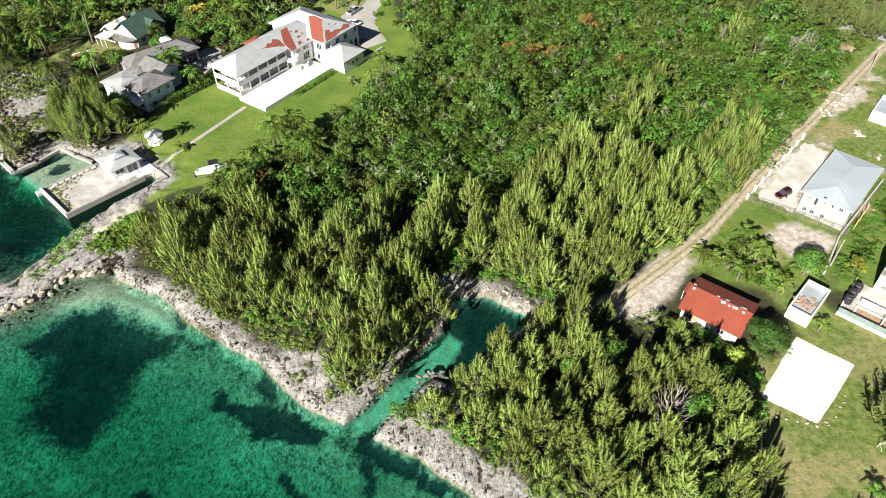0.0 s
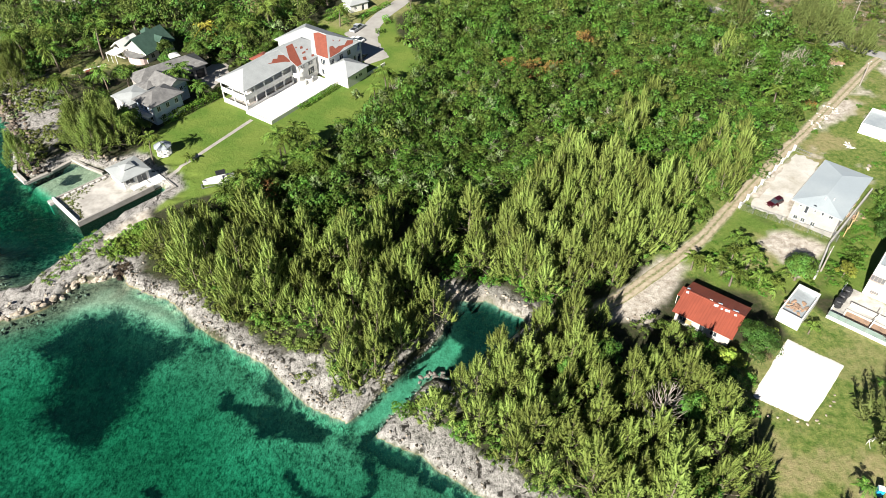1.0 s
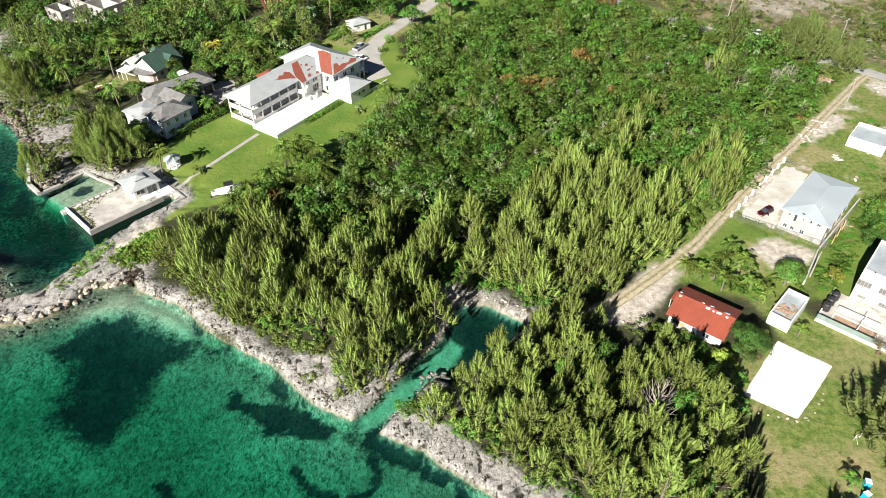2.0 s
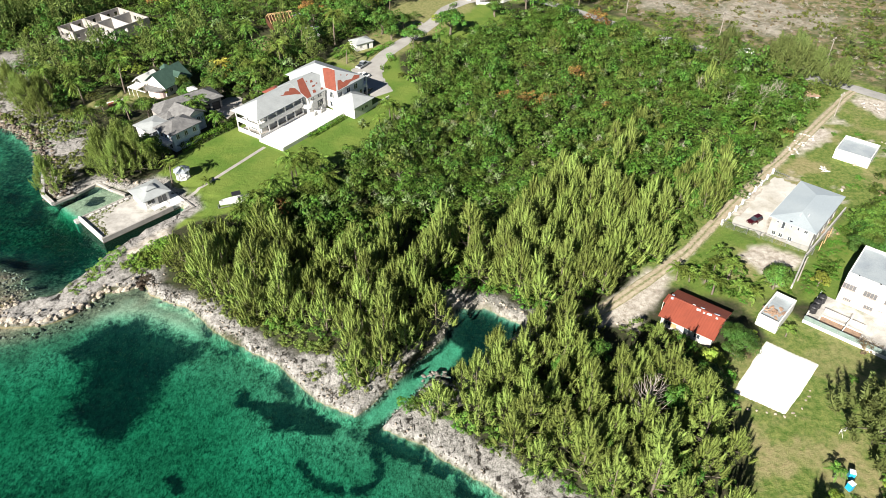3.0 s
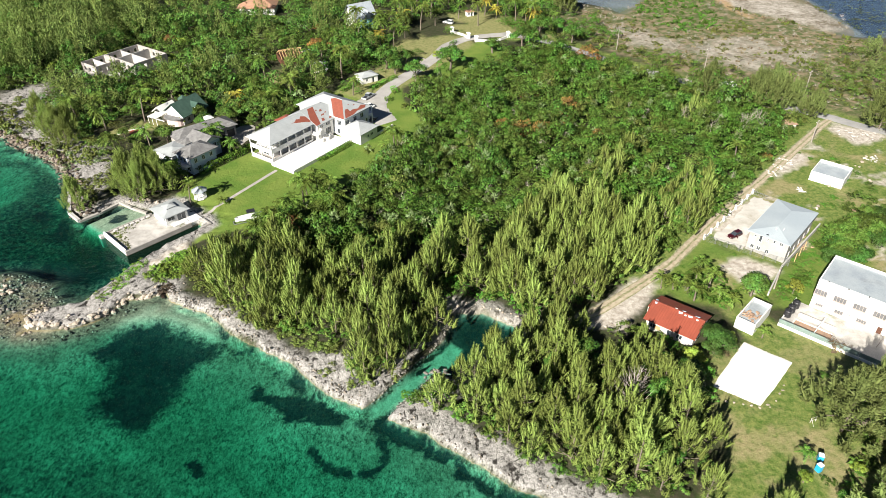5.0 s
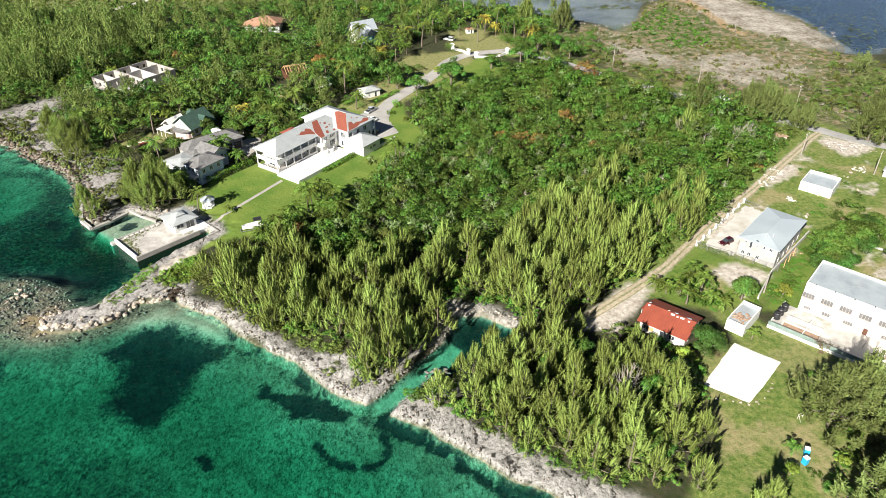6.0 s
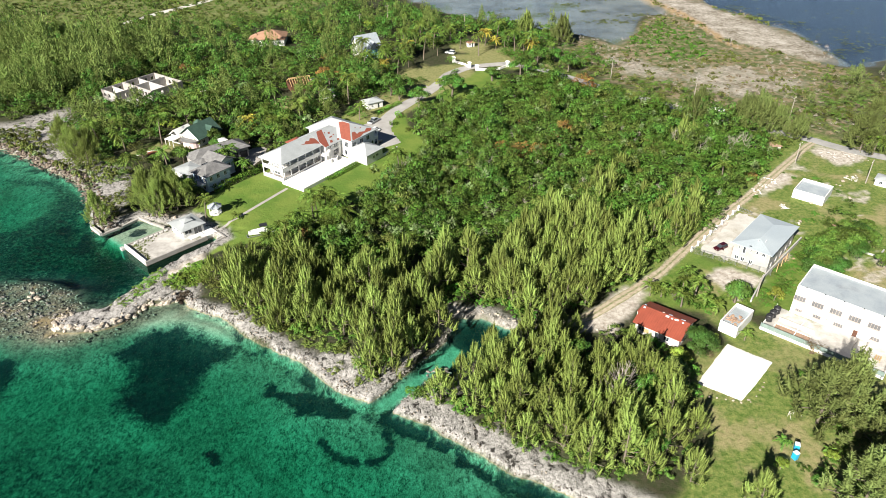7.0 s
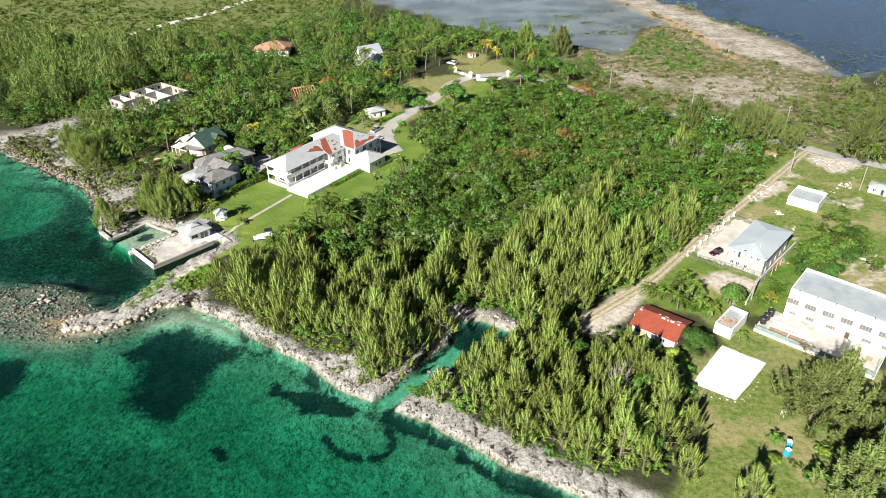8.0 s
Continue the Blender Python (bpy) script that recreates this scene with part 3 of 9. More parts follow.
    return {"cover_a": (grass, dry, bare, rock), "cover_b": (sea, bed, reef, np.maximum(lawn, sea * np.maximum(0.6 * frayed(x, y, BASIN, 0.4, 0.6), np.maximum(0.8 * frayed(x, y, SHOAL, 1.5, 1.2, 4.0, 101), frayed(x, y, PALE_BED[0], 0.8, 0.9, 3.0, 97))))), "cover_c": (flat, spit, np.maximum(mud, lake), weed)}


def ground_material():
    n = Nodes("ground")
    a, b, c = n.attr("cover_a"), n.attr("cover_b"), n.attr("cover_c")

    def chan(at):
        s = n.node("ShaderNodeSeparateColor", Color=at.outputs["Color"])
        return s.outputs[0], s.outputs[1], s.outputs[2], at.outputs["Alpha"]

    grass, dry, bare, rock = chan(a)
    sea, bed, reef, lawn = chan(b)
    flat, spit, mud, weed = chan(c)
    fine, mid, wide = n.world_noise(5.0, 6.0, 0.7), n.world_noise(0.9, 5.0, 0.6), n.world_noise(0.12, 4.0)
    col = n.mix(n.ramp(mid, (0.35, 0.0), (0.65, 1.0)), (0.028, 0.042, 0.013), (0.062, 0.056, 0.034))
    tuft = n.world_noise(2.6, 5.0, 0.7)
    turf = n.mix(n.ramp(n.calc("ADD", n.calc("MULTIPLY", mid, 0.55), n.calc("MULTIPLY", tuft, 0.45)), (0.40, 0.0), (0.60, 1.0)), (0.07, 0.13, 0.022), (0.205, 0.235, 0.068))
    turf = n.mix(lawn, turf, n.mix(n.ramp(wide, (0.4, 0.0), (0.6, 1.0)), (0.10, 0.175, 0.028), (0.155, 0.215, 0.042)))
    col = n.mix(grass, col, turf)
    col = n.mix(n.calc("MULTIPLY", dry, n.ramp(mid, (0.3, 0.35), (0.6, 1.0))), col, n.mix(fine, (0.23, 0.20, 0.095), (0.36, 0.315, 0.16)))
    earth = n.mix(n.ramp(mid, (0.35, 0.0), (0.65, 1.0)), (0.33, 0.285, 0.235), (0.60, 0.55, 0.485))
    col = n.mix(bare, col, earth)
    stone = n.mix(n.ramp(n.world_noise(1.8, 8.0, 0.78), (0.38, 0.0), (0.56, 1.0)), (0.14, 0.132, 0.122), (0.455, 0.432, 0.404))
    # Hollows finer than the mesh; their shade is painted into the stone colour.
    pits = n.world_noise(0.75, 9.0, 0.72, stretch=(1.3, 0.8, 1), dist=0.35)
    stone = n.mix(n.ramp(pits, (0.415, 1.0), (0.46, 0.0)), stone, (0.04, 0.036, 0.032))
    stone = n.mix(n.ramp(n.world_noise(0.5, 4.0), (0.5, 0.0), (0.66, 0.5)), stone, (0.50, 0.475, 0.445))
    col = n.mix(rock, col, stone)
    scrub = n.mix(n.ramp(n.world_noise(0.30, 7.0, 0.7), (0.42, 0.0), (0.56, 1.0)), (0.25, 0.20, 0.13), (0.09, 0.115, 0.04))
    col = n.mix(flat, col, scrub)
    pale = n.mix(n.ramp(n.calc("ADD", n.calc("MULTIPLY", n.world_noise(0.55, 7.0, 0.8), 0.6), n.calc("MULTIPLY", n.world_noise(0.09, 5.0, 0.65), 0.4)), (0.40, 0.0), (0.60, 1.0)), (0.15, 0.125, 0.085), (0.50, 0.46, 0.40))
    col = n.mix(spit, col, pale)
    col = n.mix(n.calc("MULTIPLY", bare, n.calc("MAXIMUM", flat, spit)), col, n.mix(mid, (0.30, 0.19, 0.09), (0.46, 0.34, 0.20)))
    silt = n.mix(n.ramp(n.world_noise(0.05, 5.0), (0.4, 0.0), (0.6, 1.0)), (0.12, 0.125, 0.125), (0.21, 0.215, 0.21))
    height = n.node("ShaderNodeSeparateXYZ", Vector=n.t.nodes.new("ShaderNodeNewGeometry").outputs["Position"]).outputs["Z"]
    silt = n.mix(n.ramp(n.calc("MULTIPLY_ADD", height, 0.5, 1.0), (0.3, 1.0), (0.75, 0.0)), silt, (0.014, 0.027, 0.05))
    col = n.mix(mud, col, silt)
    col = n.mix(weed, col, n.mix(mid, (0.08, 0.11, 0.03), (0.16, 0.17, 0.06)))
    # Sea bed: rippled pale sand with wave light painted in, dark turtle grass, reef rubble; an ochre algae band where
    # the swell wets the rock.
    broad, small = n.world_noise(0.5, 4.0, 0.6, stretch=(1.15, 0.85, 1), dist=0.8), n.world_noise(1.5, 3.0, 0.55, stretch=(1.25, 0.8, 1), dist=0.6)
    # cells paints the waves' net of bright and dark light into sand and weed.
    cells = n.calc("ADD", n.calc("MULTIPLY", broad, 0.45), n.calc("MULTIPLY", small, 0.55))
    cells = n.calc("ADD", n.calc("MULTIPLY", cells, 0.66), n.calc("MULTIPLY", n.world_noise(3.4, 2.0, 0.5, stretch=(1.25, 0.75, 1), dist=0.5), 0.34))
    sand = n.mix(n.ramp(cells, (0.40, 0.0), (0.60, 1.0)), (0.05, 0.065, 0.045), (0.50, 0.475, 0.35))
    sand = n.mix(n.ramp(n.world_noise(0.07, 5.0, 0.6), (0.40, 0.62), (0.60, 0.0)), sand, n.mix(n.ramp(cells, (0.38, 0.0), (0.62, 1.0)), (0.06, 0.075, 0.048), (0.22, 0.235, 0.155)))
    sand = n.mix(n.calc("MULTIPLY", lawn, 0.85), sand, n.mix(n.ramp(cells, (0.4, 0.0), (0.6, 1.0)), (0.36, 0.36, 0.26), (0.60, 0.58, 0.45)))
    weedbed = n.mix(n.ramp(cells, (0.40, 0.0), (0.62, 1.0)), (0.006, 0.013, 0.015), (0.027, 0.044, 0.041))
    edge = n.calc("MULTIPLY", n.calc("MULTIPLY", bed, n.calc("SUBTRACT", 1.0, bed)), 9.0)
    ragged = n.ramp(n.calc("ADD", bed, n.calc("MULTIPLY", edge, n.calc("SUBTRACT", n.world_noise(1.1, 6.0, 0.7, dist=0.5), 0.5))), (0.14, 0.0), (0.8, 1.0))
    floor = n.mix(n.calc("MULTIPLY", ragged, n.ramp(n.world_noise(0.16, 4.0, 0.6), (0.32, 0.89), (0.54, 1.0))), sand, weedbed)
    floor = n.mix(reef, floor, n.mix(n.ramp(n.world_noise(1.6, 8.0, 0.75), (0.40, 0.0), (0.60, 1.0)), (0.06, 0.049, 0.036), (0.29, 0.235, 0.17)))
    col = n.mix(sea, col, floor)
    z = n.node("ShaderNodeSeparateXYZ", Vector=n.t.nodes.new("ShaderNodeNewGeometry").outputs["Position"]).outputs["Z"]
    wet = n.calc("MULTIPLY", n.calc("MULTIPLY", n.ramp(n.calc("MULTIPLY_ADD", z, 0.5, 0.5), (0.42, 0.0), (0.47, 1.0), (0.52, 1.0), (0.56, 0.0)), n.calc("MAXIMUM", rock, n.calc("MULTIPLY", sea, 0.8))), 0.8)
    col = n.mix(wet, col, n.mix(fine, (0.26, 0.19, 0.09), (0.40, 0.30, 0.15)))
    col = n.mix(0.4, col, n.ramp(fine, (0.32, 0.45), (0.62, 1.0)), "MULTIPLY")
    normal = n.bump(n.calc("ADD", fine, n.calc("ADD", n.calc("MULTIPLY", mid, 2.0), n.calc("MULTIPLY", n.calc("MULTIPLY", pits, rock), 6.0))), 0.7, 0.14)
    return n.done(col, 0.95, normal, spec=0.15)


M_GROUND = ground_material()
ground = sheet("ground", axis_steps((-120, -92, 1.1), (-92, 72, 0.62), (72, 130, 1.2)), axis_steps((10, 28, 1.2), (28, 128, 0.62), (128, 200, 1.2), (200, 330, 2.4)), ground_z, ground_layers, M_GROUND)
tagged(ground, "coastal ground of grass, earth and grey rock", "ground", kind="structure")


def water_material():
    """Clear sea: the light loses red, then blue, along its way through the water; the surface mirrors the sky."""
    n = Nodes("sea_water")
    depth = n.attr("depth").outputs["Fac"]
    power = lambda k: n.calc("POWER", 2.71828, n.calc("MULTIPLY", depth, -k))
    tint = n.node("ShaderNodeCombineColor", Red=power(0.70), Green=power(0.175), Blue=power(0.25)).outputs[0]
    swell = n.calc("ADD", n.calc("MULTIPLY", n.world_noise(0.5, 4.0, 0.6, stretch=(0.8, 1.6, 1), dist=0.6), 1.0), n.calc("MULTIPLY", n.world_noise(2.2, 5.0, 0.65, stretch=(0.7, 1.6, 1)), 0.5))
    normal = n.bump(swell, 0.8, 0.25)
    clear = n.node("ShaderNodeBsdfTransparent", Color=tint)
    shine = n.node("ShaderNodeBsdfGlossy", Color=(1, 1, 1), Roughness=0.06, Normal=normal)
    face = n.node("ShaderNodeLayerWeight", Blend=0.5, Normal=normal).outputs["Facing"]
    mx = n.node("ShaderNodeMixShader", Fac=n.calc("MULTIPLY_ADD", n.calc("POWER", face, 5.0), 0.5, 0.026))
    n.t.links.new(clear.outputs[0], mx.inputs[1])
    n.t.links.new(shine.outputs[0], mx.inputs[2])
    n.t.links.new(mx.outputs[0], n.out.inputs["Surface"])
    return n.mat


def water_depth(x, y):
    dp = np.clip(-ground_z(x, y), 0, 6)
    inland = smooth(y - 0.0 * x, 235, 245)
    dp = dp * (1 - inland) + 0.12 * inland
    return {"depth": (dp, dp, dp, np.ones(x.shape))}


water = sheet("water", axis_steps((-130, 40, 1.4)), axis_steps((15, 130, 1.4), (130, 200, 3)), lambda x, y: np.zeros(x.shape), water_depth, water_material())
tagged(water, "clear turquoise sea water over sand and seagrass", "water", kind="structure")


# ---------------------------------------------------------------- plants
rng = np.random.default_rng(7)


def tri_mesh(name, verts, faces, material, smooth_shade=False):
    """A mesh from arrays of corners and triangles."""
    me = bpy.data.meshes.new(name)
    verts, faces = np.asarray(verts, float), np.asarray(faces, np.int64)
    me.vertices.add(len(verts))
    me.vertices.foreach_set("co", verts.ravel())
    me.loops.add(faces.size)
    me.loops.foreach_set("vertex_index", faces.ravel())
    me.polygons.add(len(faces))
    me.polygons.foreach_set("loop_start", np.arange(0, faces.size, 3))
    me.update(calc_edges=True)
    if smooth_shade:
        me.polygons.foreach_set("use_smooth", np.ones(len(faces), bool))
    if material is not None:
        me.materials.append(material)
    return me


def unit(v):
    return v / np.maximum(np.linalg.norm(v, axis=-1, keepdims=True), 1e-9)


def blades(base, way, length, width):
    """Pointed leaves, one triangle each: corners for leaves that start at base and run along way."""
    n = len(base)
    side = unit(np.cross(way, rng.normal(size=(n, 3)))) * (np.asarray(width) * np.ones(n))[:, None] / 2
    tip = base + way * (np.asarray(length) * np.ones(n))[:, None]
    v = np.stack([base - side, base + side, tip], 1).reshape(-1, 3)
    return v, np.arange(3 * n).reshape(-1, 3)


def leaves(centre, normal, size):
    """Broad leaves or leaf bunches: two triangles each, folded along the middle."""
    n = len(centre)
    a = unit(np.cross(normal, rng.normal(size=(n, 3))))
    b = unit(np.cross(normal, a))
    s = (np.asarray(size) * np.ones(n))[:, None]
    fold = normal * s * 0.16
    v = np.stack([centre - a * s * 0.62, centre - b * s * 0.36 - fold, centre + a * s * 0.62, centre + b * s * 0.36 - fold], 1).reshape(-1, 3)
    i = 4 * np.arange(n)[:, None]
    f = np.concatenate([i + np.array([[0, 1, 2]]), i + np.array([[0, 2, 3]])], 1).reshape(-1, 3)
    return v, f


def tube(points, radii, sides=6):
    """A tapered, bent limb."""
    p, vs, fs = np.asarray(points, float), [], []
    for k in range(len(p)):
        way = unit(p[min(k + 1, len(p) - 1)] - p[max(k - 1, 0)])
        a = unit(np.cross(way, [0.31, 0.95, 0.1]))
        b = np.cross(way, a)
        ang = np.linspace(0, 2 * np.pi, sides, endpoint=False)[:, None]
        vs.append(p[k] + radii[k] * (np.cos(ang) * a + np.sin(ang) * b))
    for k in range(len(p) - 1):
        for s in range(sides):
            i, j = k * sides + s, k * sides + (s + 1) % sides
            fs += [(i, j, j + sides), (i, j + sides, i + sides)]
    return np.concatenate(vs), np.array(fs)


def joined(pieces):
    vs, fs, at = [], [], 0
    for v, f in pieces:
        vs.append(v)
        fs.append(f + at)
        at += len(v)
    return np.concatenate(vs), np.concatenate(fs)


def rough_cone(foot, axis, a1, a2, tall, girth, rings=4, sides=4):
    """The dense inner needles of a plume: a crumpled, tapering body."""
    t = np.linspace(0.0, 0.97, rings)
    r = girth * np.minimum(1.0, 3.0 * t + 0.4) * (1.0 - t) ** 0.7
    ang = np.arange(sides) / sides * 6.2832 + rng.uniform(0, 6.28) + rng.normal(size=(rings, 1)) * 0.5
    rr = r[:, None] * rng.uniform(0.35, 1.0, (rings, sides))
    v = foot + axis * (t[:, None, None] * tall + rng.normal(size=(rings, sides, 1)) * 0.07) + rr[..., None] * (np.cos(ang)[..., None] * a1 + np.sin(ang)[..., None] * a2)
    i = (np.arange(rings - 1)[:, None] * sides + np.arange(sides)[None]).ravel()
    k = (np.arange(rings - 1)[:, None] * sides + (np.arange(sides)[None] + 1) % sides).ravel()
    return v.reshape(-1, 3), np.concatenate([np.stack([i, k, k + sides], 1), np.stack([i, k + sides, i + sides], 1)])


def casuarina_arrays(height, radius, plumes, sprays, spray=0.4, core_girth=0.8, rings=4, sides=4):
    """A sea pine: a straight trunk, limbs that sweep up, and at each a pointed plume of feathery sprays."""
    z = np.linspace(0, height * 0.93, 7)
    lean = rng.normal(size=2) * 0.035 * height
    path = np.stack([lean[0] * (z / height) ** 2, lean[1] * (z / height) ** 2, z], 1)
    wood = [tube(path, np.linspace(0.02 * height, 0.03, 7))]
    vs, cores = [], []
    for k in range(plumes):
        h = 0.04 + 0.95 * ((k + rng.uniform()) / plumes) ** 0.95
        ang = k * 2.39996 + rng.uniform(-0.5, 0.5)
        reach = radius * (1.04 - h) ** 0.9 * (0.5 + 0.55 * rng.uniform() ** 0.6)
        foot = np.array([np.interp(h * height, z, path[:, 0]), np.interp(h * height, z, path[:, 1]), h * height * 0.84])
        mid = foot + np.array([math.cos(ang) * reach, math.sin(ang) * reach, 0.25 * reach])
        tall = rng.uniform(1.7, 3.0) * (0.85 + 0.25 * (1 - h) + 0.35 * max(h - 0.75, 0) / 0.25)
        out = rng.uniform(0.2, 0.62) * (1.05 - 0.75 * h)
        tip = mid + np.array([math.cos(ang) * tall * out, math.sin(ang) * tall * out, tall])
        if k % 3 == 0 and reach > 0.5:
            wood.append(tube([foot, mid, mid * 0.4 + tip * 0.6], [0.010 * height * (1.1 - h), 0.006 * height * (1.1 - h), 0.012], 4))
        m = int(sprays * rng.uniform(0.8, 1.2))
        s = rng.uniform(0.0, 1.0, m) ** 1.15
        inner = rng.uniform(size=m) < 0.10
        core = np.where(inner[:, None], foot + (mid - foot) * s[:, None], mid + (tip - mid) * s[:, None])
        axis = unit(tip - mid)
        a1 = unit(np.cross(axis, [0.3, 0.9, 0.2]))
        a2 = np.cross(axis, a1)
        th = rng.uniform(0, 6.2832, m)
        radial = np.cos(th)[:, None] * a1 + np.sin(th)[:, None] * a2
        girth = (0.25 + 0.17 * tall) * np.minimum(1.0, 3.0 * s + 0.45) * (1.0 - s) ** 0.7
        way = unit(axis * 0.62 + radial * (0.9 - 0.3 * s)[:, None] + rng.normal(size=(m, 3)) * 0.32)
        face = unit(radial * 0.9 + np.array([0, 0, 0.35]) + rng.normal(size=(m, 3)) * 0.25)
        L = spray * rng.uniform(0.55, 1.2, m) * (1.1 - 0.45 * s)
        base = core + radial * (girth * rng.uniform(0.4, 0.9, m))[:, None] - axis * (0.35 * L)[:, None]
        side = unit(np.cross(way, face)) * (L * 0.20)[:, None]
        vs.append(np.stack([base - side, base + side, base + way * L[:, None]], 1).reshape(-1, 3))
        cores.append(rough_cone(mid - axis * 0.15, axis, a1, a2, tall * 0.93, core_girth * (0.25 + 0.17 * tall), rings, sides))
    v = np.concatenate(vs)
    return joined(wood), joined([(v, np.arange(len(v)).reshape(-1, 3))] + cores)


def bush_arrays(radius, height, lumps, per, size, up=0.5):
    """A shrub or low tree: lumps of leaf bunches over a rounded, uneven outline."""
    cs, ns, ss = [], [], []
    for k in range(lumps):
        ang, r = k * 2.39996 + rng.uniform(-0.4, 0.4), radius * math.sqrt((k + 0.3) / lumps) * rng.uniform(0.75, 1.0)
        lr = radius * rng.uniform(0.28, 0.48)
        top = height * (1 - 0.55 * (r / radius) ** 2) * rng.uniform(0.82, 1.1)
        c = np.array([math.cos(ang) * r, math.sin(ang) * r, max(top - lr * 0.8, 0.25 * height)])
        d = unit(rng.normal(size=(per, 3)) + np.array([0, 0, 0.35]))
        d[:, 2] = np.abs(d[:, 2]) * 1.0 - 0.25 * (rng.uniform(size=per) < 0.3)
        cs.append(c + d * lr * np.array([1, 1, 0.85]) * rng.uniform(0.72, 1.08, (per, 1)))
        ns.append(unit(d + rng.normal(size=(per, 3)) * 0.3 + np.array([0, 0, up * 0.5])))
        ss.append(size * rng.uniform(0.6, 1.35, per))
    return leaves(np.concatenate(cs), np.concatenate(ns), np.concatenate(ss))


def palm_arrays(height, fronds=16, length=3.0, lean=0.6, lift=0.0):
    z = np.linspace(0, 1, 7)
    path = np.stack([lean * z ** 2, 0.2 * lean * z, z * height], 1)
    top = path[-1]
    wood = tube(path, np.linspace(0.20, 0.11, 7), 7)
    pieces = []
    for k in range(fronds):
        ang, tilt = k * 2.39996, rng.uniform(-0.35, 1.15) + lift
        out = np.array([math.cos(ang), math.sin(ang), 0])
        L = length * rng.uniform(0.8, 1.15)
        s = np.linspace(0, 1, 8)
        spine = top + out * (L * s * math.cos(tilt * 0.7))[:, None] + np.array([0, 0, 1.0]) * (L * (math.sin(tilt) * s - 0.62 * s ** 2.1))[:, None]
        pieces.append(tube(spine[::2], [0.04, 0.03, 0.02, 0.01], 3))
        m = 15
        t = np.linspace(0.12, 1.0, m)
        at = np.stack([np.interp(t, s, spine[:, c]) for c in range(3)], 1)
        ahead = unit(np.stack([np.gradient(at[:, c]) for c in range(3)], 1))
        for sgn in (1, -1):
            side = np.cross(ahead, [0, 0, 1]) * sgn
            w = unit(side * 0.85 + ahead * 0.55 + np.array([0, 0, -0.35]) + rng.normal(size=(m, 3)) * 0.08)
            ln = L * 0.30 * np.sin(np.pi * (0.15 + 0.8 * t)) ** 0.7
            pieces.append(blades(at, w, ln, 0.17))
    return wood, joined(pieces)


def plant(name, wood, crown, mat, label, category, group, bark=None):
    """A thing with a trunk and a crown, built at the origin out of sight of none: the copies carry it to its places."""
    root = new(name)
    t = new("trunk", tri_mesh("trunk", *wood, bark or M_BARK, True))
    c = new("crown", tri_mesh("crown", *crown, mat))
    for o in (t, c):
        o.parent = root
    return tagged(root, label, category, group)


def inside(x, y, poly):
    return signed(np.array([x]), np.array([y]), poly)[0]


def scattered(poly, spacing, jitter=0.42, seed=1, keep=None):
    """Places in an outline, on a jittered, staggered net."""
    r = np.random.default_rng(seed)
    p = np.array(poly, float)
    out = []
    for j, y in enumerate(np.arange(p[:, 1].min(), p[:, 1].max(), spacing * 0.87)):
        for x in np.arange(p[:, 0].min() + (j % 2) * spacing / 2, p[:, 0].max(), spacing):
            out.append((x + r.uniform(-jitter, jitter) * spacing, y + r.uniform(-jitter, jitter) * spacing))
    if not out:
        return np.zeros((0, 2))
    out = np.array(out)
    ok = signed(out[:, 0], out[:, 1], poly) > 0
    if keep is not None:
        ok &= keep(out[:, 0], out[:, 1])
    return out[ok]


def grow(kinds, places, low, high, seed, spread=0.15):
    """Stand copies of the kinds at the places, each turned and sized its own way; the first of each kind moves to a place too."""
    r = np.random.default_rng(seed)
    zs = ground_z(places[:, 0], places[:, 1]) - 0.06
    for (x, y), z in zip(places, zs):
        k = kinds[r.integers(len(kinds))]
        s = r.uniform(low, high)
        m = pose(x, y, z, 0, 0, r.uniform(0, 360)) @ Matrix.Diagonal((s * r.uniform(1 - spread, 1 + spread), s * r.uniform(1 - spread, 1 + spread), s, 1))
        if not k.get("placed"):
            k["placed"] = 1
            k.matrix_basis = m
        else:
            made = copy_thing(k, Matrix())
            made.matrix_basis = m


ZONE_WEST = [(-56, 94), (-50.5, 87.5), (-44, 79), (-37, 74), (-29, 69.5), (-24, 68.5), (-17, 66.8), (-16.5, 61.5), (-14.5, 58.2), (-12.6, 58.0), (-9.2, 62), (-4.8, 67), (-1.2, 71.5), (-1, 78), (0, 86), (0, 97), (-8, 99), (-20, 93), (-33, 96.5), (-45, 96)]
ZONE_MID = [(3.5, 94), (12, 99), (21, 106), (27, 119), (31, 122), (38, 112), (48, 101), (43, 91), (33, 83), (28, 79.5), (22.5, 75.8), (18, 77.5), (12, 80.6), (5, 82.5)]
ZONE_SOUTH = [(-7.4, 54.6), (-1.6, 51.8), (7.4, 45.6), (16.4, 40.0), (24.4, 36.0), (33, 33.6), (41, 40), (42, 49), (39, 58), (34, 63), (26.5, 67.5), (18.7, 72.2), (16.6, 70.7), (10.8, 65.7), (4.7, 59.8), (0.3, 56.6), (-4, 56.8)]

casuarinas = [plant("casuarina_tree", *casuarina_arrays(h, r, p, n), M_CASUARINA, "tall feathery pale green sea pine in the shore grove", "tree", "sea pines of the grove")
              for h, r, p, n in ((10.6, 3.7, 42, 62), (9.2, 3.9, 40, 62), (11.8, 3.7, 46, 62), (8.2, 3.8, 36, 62), (10.2, 3.3, 39, 62))]
grow(casuarinas, scattered(ZONE_WEST, 4.2, 0.5, seed=3), 0.6, 1.12, 11)
grow(casuarinas, scattered(ZONE_MID, 4.2, 0.5, seed=4), 0.75, 1.18, 12)
grow(casuarinas, scattered(ZONE_SOUTH, 4.3, 0.55, seed=5), 0.6, 1.12, 13)

